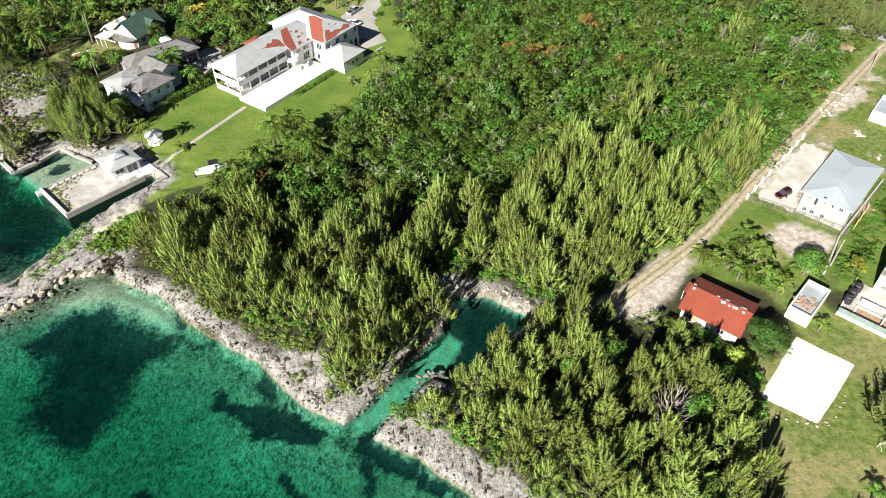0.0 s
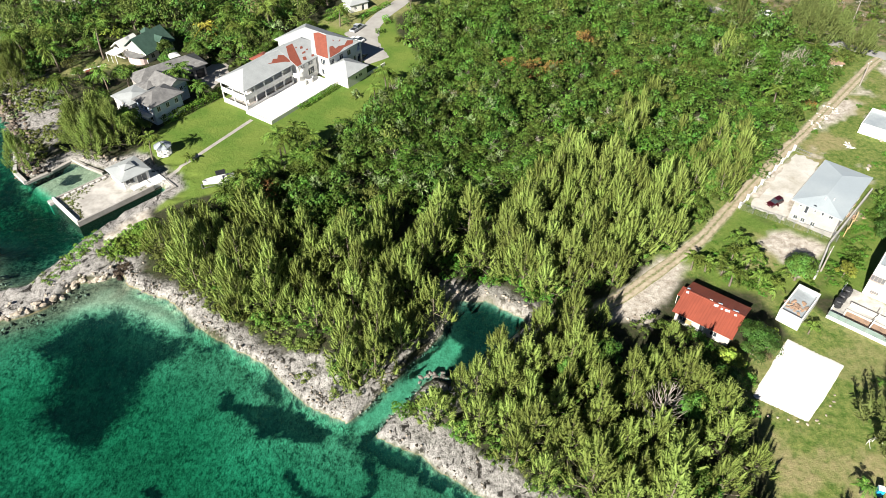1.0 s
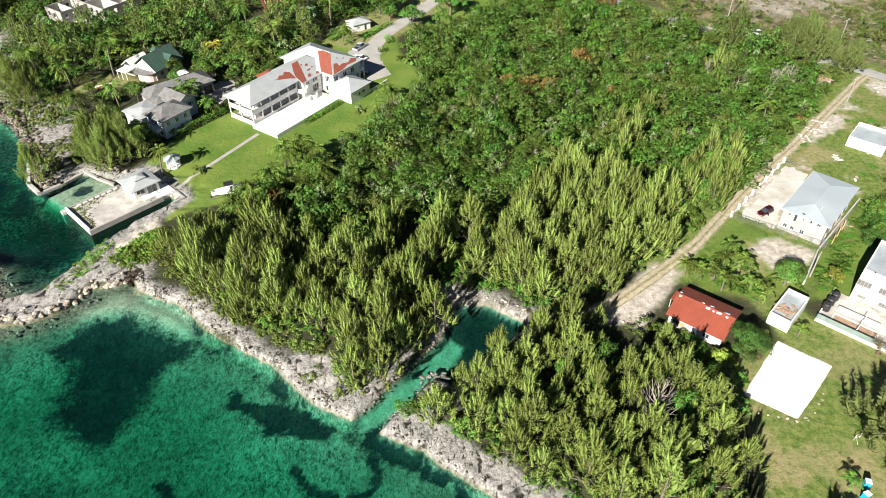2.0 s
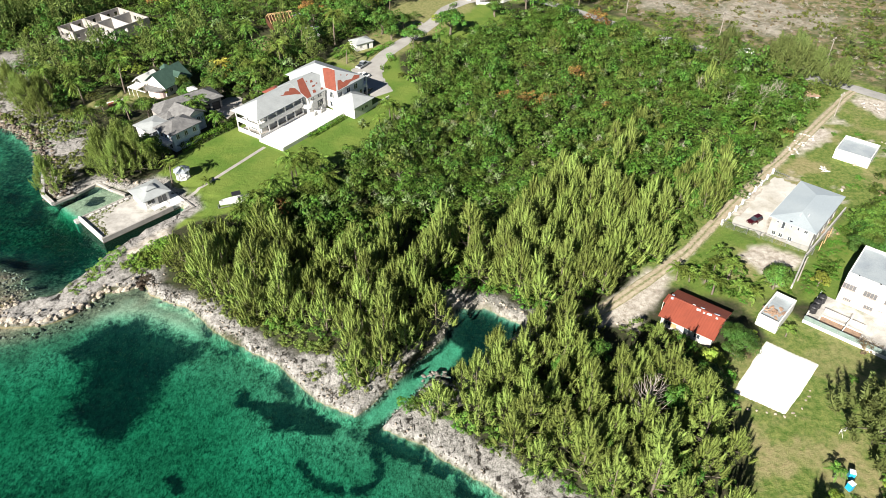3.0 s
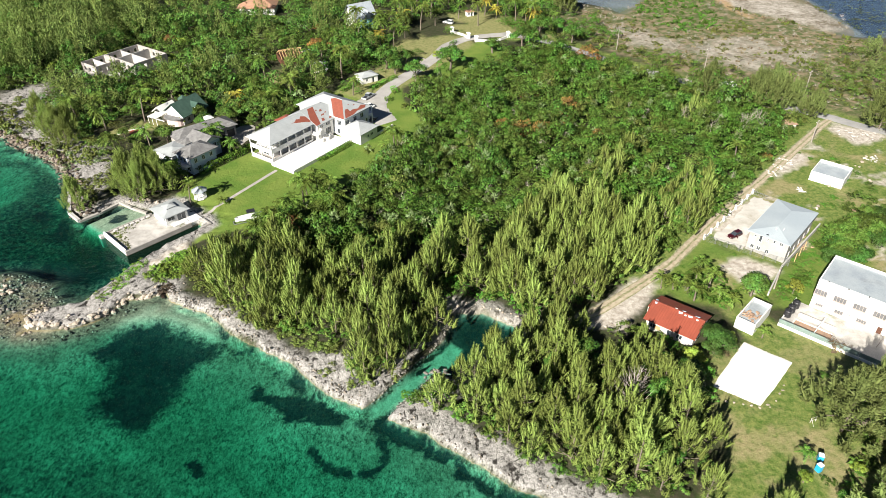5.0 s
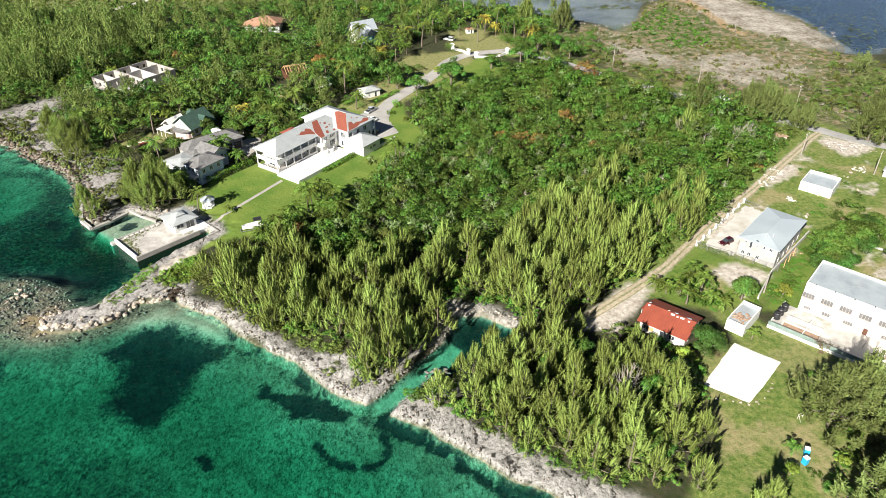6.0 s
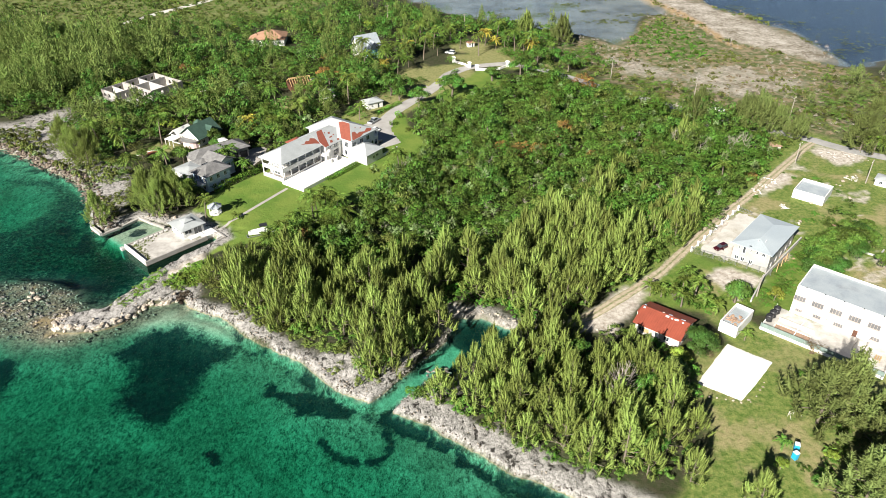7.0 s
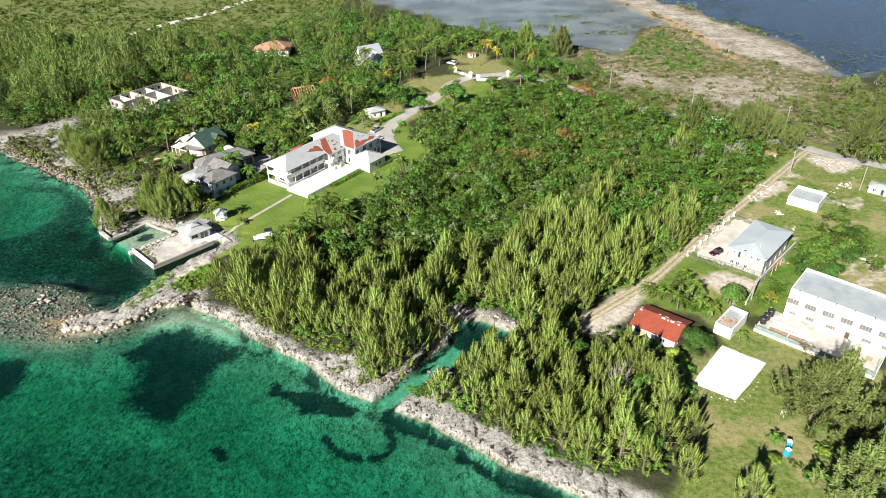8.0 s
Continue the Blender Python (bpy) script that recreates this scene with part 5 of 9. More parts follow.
stuff("grove_floor_shrubs", mass(low_shrubs, grove_floor[::2], 0.6, 1.5, 59, (0.5, 1.2)), M_THICKET, "dark shrubs on the floor of the pine grove", "shrubs")
stuff("grove_floor_green", mass(low_shrubs, grove_floor[1::2], 0.6, 1.4, 60, (0.5, 1.2)), M_FRESH, "fresh green shrubs between the trunks of the grove", "shrubs")
stuff("east_weeds", mass(shrubs, scattered([(66.6, 81.5), (73.6, 90.6), (87.4, 106), (88.7, 98.9), (80.2, 91.6), (74.5, 83.5), (68.5, 78.6)], 1.7, 0.6, seed=46), 0.3, 1.0, 86, (0.35, 0.9)), M_FRESH, "bright green weeds and low shrubs behind the wall", "shrubs")
stuff("east_bushes", mass(shrubs, np.concatenate([scattered([(84, 97), (88, 97), (96, 108), (90, 108)], 2.3, seed=24), scattered([(96, 114), (110, 128), (112, 126), (99, 111)], 3.0, seed=25)]), 0.6, 1.15, 46), M_THICKET, "overgrown bushes along the boundary wall", "shrubs")
stuff("under_growth", mass(shrubs, np.concatenate([scattered([(0, 84), (5, 86), (5, 97), (0, 97)], 1.9, seed=26), scattered([(28, 71), (38, 66), (44, 58), (46, 66), (40, 70), (34, 73)], 2.2, seed=27), scattered([(-49, 99), (-34, 98), (-22, 93), (-22, 98), (-40, 104)], 2.4, seed=28), scattered([(48, 98), (60, 111), (62, 115), (52, 113), (44, 103)], 2.0, seed=29)]), 0.5, 0.9, 47), M_THICKET, "green undergrowth at the grove edges", "shrubs")

# Palms, each a thing of its own.
palms = [plant("palm_tree", *palm_arrays(h, f, l, le), M_PALM, "coconut palm with arching green and yellowing fronds", "palm tree", "coconut palms") for h, f, l, le in ((5.6, 20, 2.9, 0.6), (3.8, 20, 2.8, 0.4), (7.0, 20, 2.9, 0.9))]
lawn_palms = [plant("palm_tree", *palm_arrays(h, 30, 3.3, le), M_PALM, "full coconut palm at the edge of the lawn", "palm tree", "lawn palms") for h, le in ((5.4, 0.5), (6.4, 0.8))]
grow(lawn_palms, np.array([(-34.8, 117.4), (-36.6, 106.6), (-31.8, 120.8), (-39.6, 104.4), (-27.0, 113.6), (-31.2, 112.6), (-14.6, 150.6), (-41.5, 100.5)]), 0.95, 1.2, 58, 0.05)
bananas = [plant("palm_tree", *palm_arrays(h, 15, l, 0.3, 0.35), M_PALM, "short dark green palm in the house garden", "palm tree", "garden palms") for h, l in ((2.4, 2.4), (1.8, 2.2), (3.2, 2.5))]
grow(bananas, np.array([(44.8, 85.0), (47.2, 84.5), (54.3, 89.7), (54.9, 85.2), (55.5, 80.9), (50.5, 80.9), (49.9, 83.6), (57.6, 78.8), (52.4, 86.6), (62.4, 83), (75.5, 50.2), (77, 48.4)]), 0.8, 1.15, 52, 0.08)
grow(bananas, np.array([(-13.6, 151), (-17.0, 145.4), (-31, 117.5), (-33.6, 113.6)]), 0.95, 1.15, 55, 0.08)
grow(bananas, np.array([(60.1, 69.8)]), 0.7, 0.75, 54, 0.08)
palm_spots = np.array([(-43, 102.5), (-39, 103), (-36.5, 110), (-60, 145.3), (-70.5, 127), (-63.5, 119), (-58, 177), (-19, 271), (-14, 272),
                       (-6, 272), (-17, 258), (-25, 246), (18, 281), (23, 281), (37, 262), (-92, 167), (-97, 182), (-63, 182), (-101, 160), (-28, 259), (132, 158), (-66, 150), (-55, 178), (-50, 184), (-46, 200), (-36, 203), (-52, 205), (-48, 214), (-62, 200), (-68, 210), (-34, 240), (-20, 236), (-10, 256), (-22, 262), (-36, 250), (-12, 278), (2, 284), (14, 262), (30, 266), (-44, 240), (-90, 200), (-105, 170), (-110, 163), (-84, 149), (-92, 145), (58.5, 113.5)])
grow(palms, palm_spots[palm_spots[:, 1] < 150], 0.95, 1.25, 51, 0.05)
grow(palms, palm_spots[palm_spots[:, 1] >= 150], 1.2, 1.6, 56, 0.05)
grow(palms, np.array([(-33.4, 116.5), (-25.9, 114.1), (-37.9, 108.8), (-54, 167.3), (-49.8, 190.6), (-30.4, 187.7), (80.2, 142.6), (-29, 119), (-36, 112), (-56, 172), (-60, 176), (-62, 186), (-44, 196), (-70, 196), (-38, 214), (-28, 232), (-16, 246), (-4, 262), (6, 272), (26, 270), (34, 264), (44, 256)]), 0.8, 1.15, 53, 0.05)

stuff("seaweed_pile", mass(low_fill, np.array([(-59.3, 85.6), (-58.6, 86.2), (-60.2, 85.3), (-59.0, 84.8), (-58.0, 85.2), (-60.0, 86.2)]), 0.7, 1.0, 81, (0.3, 0.5)), M_SEAWEED, "dark heap of rotting seaweed at the cove head", "seaweed")
stuff("dry_bush", mass(snags + light_scrub, np.array([(72.3, 66.4), (73.0, 66.9), (71.7, 66.9), (72.8, 65.8), (73.6, 66.3), (71.4, 66.2)]), 0.9, 1.4, 82, (0.7, 1.0)), M_DRYSCRUB, "dry brown bush in front of the screened yard", "shrubs")
stuff("dry_bush", mass(snags + light_scrub, np.array([(51.2, 65.4), (50.6, 64.8), (51.6, 64.4), (50.2, 65.8), (51.0, 63.8)]), 0.8, 1.2, 83, (0.6, 0.9)), M_DRYSCRUB, "dry straw coloured bush beside the sand court", "shrubs")
stuff("green_bush", mass(shrubs, np.array([(67.0, 59.4), (54.7, 39.0), (58.6, 37.6), (57.6, 38.0), (62.9, 39.4)]), 0.45, 0.7, 84, (0.5, 0.8)), M_FRESH, "low green bushes standing in the field", "shrubs")
stuff("pine_undergrowth", mass(shrubs, scattered([(62, 31), (72, 29), (80, 40), (78, 52), (69, 53), (66, 46), (62.5, 37)], 2.5, 0.55, seed=45), 0.5, 0.95, 85, (0.5, 1.0)), M_THICKET, "dark shrubs under the open sea pines", "shrubs")


# ---------------------------------------------------------------- building kit
def part(name, bm, material, parent, label=""):
    """Link a bmesh as one mesh object under a thing or a part."""
    me = bpy.data.meshes.new(name)
    bm.normal_update()
    bm.to_mesh(me)
    bm.free()
    me.materials.append(material)
    ob = new(name, me)
    ob.parent = parent
    return tagged(ob, label)


def thing(name, x, y, z, angle, label, category, group="", kind=""):
    root = new(name)
    root.matrix_basis = pose(x, y, z, 0, 0, angle)
    return tagged(root, label, category, group, kind)


def block(bm, x0, x1, y0, y1, z0, z1):
    v = [bm.verts.new(p) for p in ((x0, y0, z0), (x1, y0, z0), (x1, y1, z0), (x0, y1, z0), (x0, y0, z1), (x1, y0, z1), (x1, y1, z1), (x0, y1, z1))]
    for f in ((3, 2, 1, 0), (4, 5, 6, 7), (0, 1, 5, 4), (1, 2, 6, 5), (2, 3, 7, 6), (3, 0, 4, 7)):
        bm.faces.new([v[i] for i in f])
    return bm


def boxes(*rows):
    bm = bmesh.new()
    for r in rows:
        block(bm, *r)
    return bm


def eased(bm, width=0.03, segments=1):
    bmesh.ops.bevel(bm, geom=list(bm.edges), offset=width, segments=segments, affect="EDGES", profile=0.5)
    return bm


def solid(bm, points, faces):
    v = [bm.verts.new(p) for p in points]
    for f in faces:
        bm.faces.new([v[i] for i in f])
    return bm


def rod(bm, a, b, r, sides=6, r2=None):
    a, b = Vector(a), Vector(b)
    q = (b - a).to_track_quat("Z", "Y")
    rings = []
    for p, rr in ((a, r), (b, r if r2 is None else r2)):
        rings.append([bm.verts.new(p + q @ Vector((rr * math.cos(6.2832 * k / sides), rr * math.sin(6.2832 * k / sides), 0))) for k in range(sides)])
    for k in range(sides):
        bm.faces.new((rings[0][k], rings[0][(k + 1) % sides], rings[1][(k + 1) % sides], rings[1][k]))
    bm.faces.new(rings[0][::-1])
    bm.faces.new(rings[1])
    return bm


def window(parent, at, along, out, w, h, frame_mat, bars=1, depth=0.10, glass=None):
    """A framed window in an opening: at is the middle of its sill on the wall's outer face."""
    a, o = Vector((*along, 0)), Vector((*out, 0))
    ang = math.atan2(a.y, a.x)
    bm = bmesh.new()
    loops = [[bm.verts.new((sx * (w / 2 - t), y, t if low else h - t)) for sx, low in ((-1, True), (1, True), (1, False), (-1, False))] for t, y in ((0, 0), (0.07, 0), (0.07, depth), (0, depth))]
    for m in range(4):
        for k in range(4):
            bm.faces.new((loops[m][k], loops[m][(k + 1) % 4], loops[(m + 1) % 4][(k + 1) % 4], loops[(m + 1) % 4][k]))
    bmesh.ops.recalc_face_normals(bm, faces=bm.faces)
    fr = part("window", bm, frame_mat, parent)
    for k in range(bars):
        x = -w / 2 + w * (k + 1) / (bars + 1)
        part("glazing_bar", boxes((x - 0.03, x + 0.03, 0.02, depth - 0.02, 0.07, h - 0.07)), frame_mat, fr)
    part("sill", boxes((-w / 2 - 0.08, w / 2 + 0.08, -0.12, -0.003, -0.09, 0.0)), frame_mat, fr)
    flip = a.cross(Vector((0, 0, 1))).dot(o) > 0
    fr.matrix_basis = Matrix.Translation(at) @ Matrix.Rotation(ang if flip else ang + math.pi, 4, "Z") @ Matrix.Translation((0, 0.05, 0))
    part("pane", boxes((-w / 2 + 0.07, w / 2 - 0.07, 0.04, 0.06, 0.07, h - 0.07)), glass or M_GLASS, fr, "pale louvred glass" if glass else "dark window glass")
    return fr


def wall(parent, name, p, q, z0, z1, mat, holes=(), th=0.22, frame_mat=None, glazed=True, label="", glass=None):
    """A wall whose outer face runs from p to q, seen from outside left to right; holes: (middle along it, width, sill, height, bars)."""
    p, q = Vector(p), Vector(q)
    L = (q - p).length
    a = (q - p) / L
    o = Vector((a.y, -a.x))
    xs, zs = {0.0, L}, {z0, z1}
    for s, w, sill, h, *_ in holes:
        xs |= {max(s - w / 2, 0.0), min(s + w / 2, L)}
        zs |= {sill, min(sill + h, z1)}
    xs, zs = sorted(xs), sorted(zs)
    bm = bmesh.new()
    for i in range(len(xs) - 1):
        run = None
        for j in range(len(zs) - 1):
            mx, mz = (xs[i] + xs[i + 1]) / 2, (zs[j] + zs[j + 1]) / 2
            hole = any(abs(mx - s) < w / 2 and sill < mz < sill + h for s, w, sill, h, *_ in holes)
            if not hole:
                block(bm, xs[i], xs[i + 1], 0, th, zs[j], zs[j + 1])
    m = Matrix.Translation((p.x, p.y, 0)) @ Matrix.Rotation(math.atan2(a.y, a.x), 4, "Z")
    bmesh.ops.remove_doubles(bm, verts=bm.verts, dist=0.0005)
    bm.transform(m)
    w_ob = part(name, bm, mat, parent, label)
    if glazed:
        for s, w, sill, h, *bars in holes:
            at = p + a * s
            window(parent, (at.x, at.y, sill), a, o, w - 0.02, h - 0.02, frame_mat or M_WHITE, bars[0] if bars else 1, glass=glass)
    return w_ob


def ring_walls(parent, x0, x1, y0, y1, z0, z1, mat, front=(), right=(), back=(), left=(), th=0.22, glazed=True, frame_mat=None):
    """Four walls: front faces -y, right +x, back +y, left -x; holes run left to right as seen from outside."""
    wall(parent, "wall", (x0, y0), (x1, y0), z0, z1, mat, front, th, frame_mat, glazed)
    wall(parent, "wall", (x1, y0 + th), (x1, y1 - th), z0, z1, mat, right, th, frame_mat, glazed)
    wall(parent, "wall", (x1, y1), (x0, y1), z0, z1, mat, back, th, frame_mat, glazed)
    wall(parent, "wall", (x0, y1 - th), (x0, y0 + th), z0, z1, mat, left, th, frame_mat, glazed)


def hip(x0, x1, y0, y1, ze, rise, thick=0.16):
    """A hipped roof with a fascia; a pyramid when it is square."""
    bm = bmesh.new()
    half = min(x1 - x0, y1 - y0) / 2
    if x1 - x0 >= y1 - y0:
        r0, r1 = (x0 + half, (y0 + y1) / 2), (x1 - half, (y0 + y1) / 2)
    else:
        r0, r1 = ((x0 + x1) / 2, y0 + half), ((x0 + x1) / 2, y1 - half)
    pts = [(x0, y0, ze - thick), (x1, y0, ze - thick), (x1, y1, ze - thick), (x0, y1, ze - thick), (x0, y0, ze), (x1, y0, ze), (x1, y1, ze), (x0, y1, ze)]
    faces = [(3, 2, 1, 0), (0, 1, 5, 4), (1, 2, 6, 5), (2, 3, 7, 6), (3, 0, 4, 7)]
    if abs((x1 - x0) - (y1 - y0)) < 0.05:
        pts.append((*r0, ze + rise))
        faces += [(4, 5, 8), (5, 6, 8), (6, 7, 8), (7, 4, 8)]
    else:
        pts += [(*r0, ze + rise), (*r1, ze + rise)]
        faces += [(4, 5, 9, 8), (5, 6, 9), (6, 7, 8, 9), (7, 4, 8)] if x1 - x0 >= y1 - y0 else [(4, 5, 8), (5, 6, 9, 8), (6, 7, 9), (7, 4, 8, 9)]
    return solid(bm, pts, faces)


def gable(x0, x1, y0, y1, ze, rise, along="x", thick=0.18):
    """A gabled roof of one thickness, its ridge along x or y."""
    bm = bmesh.new()
    if along == "x":
        m = (y0 + y1) / 2
        prof = [(y0, ze), (m, ze + rise), (y1, ze), (y1, ze - thick), (m, ze + rise - thick), (y0, ze - thick)]
        a = [(x0, p, z) for p, z in prof]
        b = [(x1, p, z) for p, z in prof]
    else:
        m = (x0 + x1) / 2
        prof = [(x0, ze), (m, ze + rise), (x1, ze), (x1, ze - thick), (m, ze + rise - thick), (x0, ze - thick)]
        b = [(p, y0, z) for p, z in prof]
        a = [(p, y1, z) for p, z in prof]
    pts = a + b
    faces = [(i, (i + 1) % 6, (i + 1) % 6 + 6, i + 6) for i in range(6)] + [(0, 5, 4, 1), (1, 4, 3, 2), (6, 7, 10, 11), (7, 8, 9, 10)]
    solid(bm, pts, faces)
    bmesh.ops.recalc_face_normals(bm, faces=bm.faces)
    return bm


def prism(points, z0, z1):
    """An upright block over an outline."""
    bm = bmesh.new()
    lo = [bm.verts.new((x, y, z0)) for x, y in points]
    hi = [bm.verts.new((x, y, z1)) for x, y in points]
    n = len(points)
    for i in range(n):
        bm.faces.new((lo[i], lo[(i + 1) % n], hi[(i + 1) % n], hi[i]))
    bm.faces.new(hi)
    bm.faces.new(lo[::-1])
    bmesh.ops.recalc_face_normals(bm, faces=bm.faces)
    return bm


def gable_end(x, y0, y1, ze, rise, th=0.2, along="x"):
    """The triangle of wall under a gable."""
    pts = [(0, y0, ze), (0, y1, ze), (0, (y0 + y1) / 2, ze + rise)]
    bm = bmesh.new()
    if along == "x":
        a, b = [(x, p, z) for _, p, z in pts], [(x + th, p, z) for _, p, z in pts]
    else:
        a, b = [(p, x, z) for _, p, z in pts], [(p, x + th, z) for _, p, z in pts]
    solid(bm, a + b, [(0, 1, 2), (5, 4, 3), (0, 3, 4, 1), (1, 4, 5, 2), (2, 5, 3, 0)])
    bmesh.ops.recalc_face_normals(bm, faces=bm.faces)
    return bm


def strip(name, line, width, lift, mat, label, category, step=1.5, fray=0.25, seed=1):
    """A road or path that follows the ground."""
    p = np.array(line, float)
    seg = np.linalg.norm(np.diff(p, axis=0), axis=1)
    s = np.concatenate([[0], np.cumsum(seg)])
    t = np.arange(0, s[-1], step)
    c = np.stack([np.interp(t, s, p[:, k]) for k in (0, 1)], 1)
    for _ in range(3):
        c[1:-1] = (c[:-2] + 2 * c[1:-1] + c[2:]) / 4
    ahead = np.gradient(c, axis=0)
    ahead /= np.linalg.norm(ahead, axis=1, keepdims=True)
    side = np.stack([-ahead[:, 1], ahead[:, 0]], 1)
    cols = np.linspace(-0.5, 0.5, 7)
    r = np.random.default_rng(seed)
    w = width * (1 + fray * r.uniform(-0.3, 0.3, len(c)))
    verts = (c[:, None] + side[:, None] * (cols[None, :, None] * w[:, None, None])).reshape(-1, 2)
    z = ground_z(verts[:, 0], verts[:, 1]) + lift
    z = z - 0.05 * (np.tile(np.abs(cols), len(c)) > 0.45)
    v = np.column_stack([verts, z])
    i = (np.arange(len(c) - 1)[:, None] * 7 + np.arange(6)[None]).ravel()
    f = np.concatenate([np.stack([i, i + 7, i + 1], 1), np.stack([i + 1, i + 7, i + 8], 1)])
    me = tri_mesh(name, v, f, mat, True)
    across = me.color_attributes.new("across", "FLOAT_COLOR", "POINT")
    k = np.tile(cols + 0.5, len(c))
    across.data.foreach_set("color", np.stack([k, k, k, np.ones_like(k)], 1).ravel())
    return tagged(new(name, me), label, category, kind="structure")


def sheet_patch(name, outline, lift, mat, label, category, cell=1.0, kind="structure", fray=0.3, seed=3):
    """A paved or sandy patch laid over the ground inside an outline."""
    p = np.array(outline, float)
    xs, ys = np.arange(p[:, 0].min() - 1, p[:, 0].max() + 1, cell), np.arange(p[:, 1].min() - 1, p[:, 1].max() + 1, cell)
    gx, gy = np.meshgrid(xs, ys)
    d = signed(gx.ravel(), gy.ravel(), outline) + fray * fbm(gx.ravel(), gy.ravel(), 2.5, 3, seed)
    z = ground_z(gx.ravel(), gy.ravel()) + lift - 0.25 * (1 - smooth(d, -cell, 0.2))
    nx = len(xs)
    i = (np.arange(len(ys) - 1)[:, None] * nx + np.arange(nx - 1)[None]).ravel()
    quad = np.stack([i, i + 1, i + nx + 1, i + nx], 1)
    quad = quad[(d[quad] > -cell).any(1)]
    f = np.concatenate([quad[:, [0, 1, 2]], quad[:, [0, 2, 3]]])
    return tagged(new(name, tri_mesh(name, np.column_stack([gx.ravel(), gy.ravel(), z]), f, mat, True)), label, category, kind=kind)


# ---------------------------------------------------------------- roads and yards
def track_material():
    n = Nodes("sandy_track")
    k = n.attr("across").outputs["Fac"]
    rut = n.ramp(n.calc("ADD", k, n.calc("MULTIPLY_ADD", n.world_noise(0.8), 0.25, -0.125)), (0.05, 0.0), (0.16, 1.0), (0.36, 1.0), (0.46, 0.0), (0.56, 0.0), (0.66, 1.0), (0.86, 1.0), (0.97, 0.0))
    sand = n.mix(n.ramp(n.world_noise(1.2, 6.0), (0.35, 0.0), (0.65, 1.0)), (0.30, 0.245, 0.17), (0.44, 0.375, 0.28))
    weeds = n.mix(n.ramp(n.world_noise(2.5, 6.0, 0.7), (0.4, 0.0), (0.6, 1.0)), (0.10, 0.13, 0.04), (0.34, 0.29, 0.18))
    return n.done(n.mix(rut, weeds, sand), 0.95, n.bump(n.world_noise(6.0, 5.0), 0.4, 0.05))


M_SAND = surface("white_sand", (0.86, 0.83, 0.77), (0.80, 0.76, 0.69), 0.6, 0.95, 0.3, 5, spec=0.1)
M_DRIVE = surface("grey_driveway", (0.40, 0.385, 0.36), (0.32, 0.305, 0.285), 0.3, 0.92, 0.2, 6, dirt=(0.26, 0.245, 0.225))
M_ASPHALT = surface("pale_worn_asphalt", (0.36, 0.35, 0.335), (0.28, 0.275, 0.265), 0.3, 0.92, 0.2, 6)
M_YARDEARTH = surface("pale_crushed_limestone", (0.62, 0.595, 0.55), (0.47, 0.445, 0.395), 0.35, 0.95, 0.3, 3, dirt=(0.27, 0.24, 0.17))
strip("dirt_track", TRACK, 2.5, 0.07, track_material(), "two sandy wheel ruts with weeds between", "dirt track", seed=2)
strip("road", ROAD, 4.6, 0.10, M_ASPHALT, "pale narrow asphalt road", "road", 2.5, 0.05)
strip("driveway", [(-21, 181), (-21.5, 187), (-19, 194.8), (-14, 204.2), (-7.3, 215.6), (-2.5, 226), (0.5, 236), (7.5, 244.5), (16, 248.5), (26, 250.5)], 5.0, 0.09, M_DRIVE, "curving grey concrete driveway", "driveway", 1.5, 0.1)
sheet_patch("forecourt", [(-21, 163.5), (-15, 168.6), (-17.2, 174), (-19.2, 180), (-18.5, 187), (-23.5, 188.5), (-29, 183), (-25, 178)], 0.08, M_DRIVE, "grey concrete forecourt beside the mansion", "driveway")
sheet_patch("yard", [(61.5, 103.5), (66.5, 99), (70, 104), (79, 113.5), (81.5, 118.5), (78, 122), (71, 115)], 0.06, M_YARDEARTH, "pale limestone yard beside the two-storey house", "yard", 0.8, fray=1.5)
sheet_patch("patio", [(-64.7, 156.2), (-59, 151.4), (-56.5, 158), (-58, 164.5), (-62, 164.4)], 0.08, M_PALECONCRETE, "pale paved patio between the houses", "patio")
sheet_patch("sand_court", [(46.9, 57.4), (56.3, 68.6), (63.0, 63.1), (53.4, 53.0)], 0.14, M_SAND, "bright white sand court on the grass", "sand court", 0.4, "", 0.2)
strip("footpath", [(-45.6, 136.2), (-52, 125.6), (-59.5, 113.2)], 1.0, 0.06, M_PALECONCRETE, "straight pale concrete path across the lawn", "path", 1.0, 0.02)


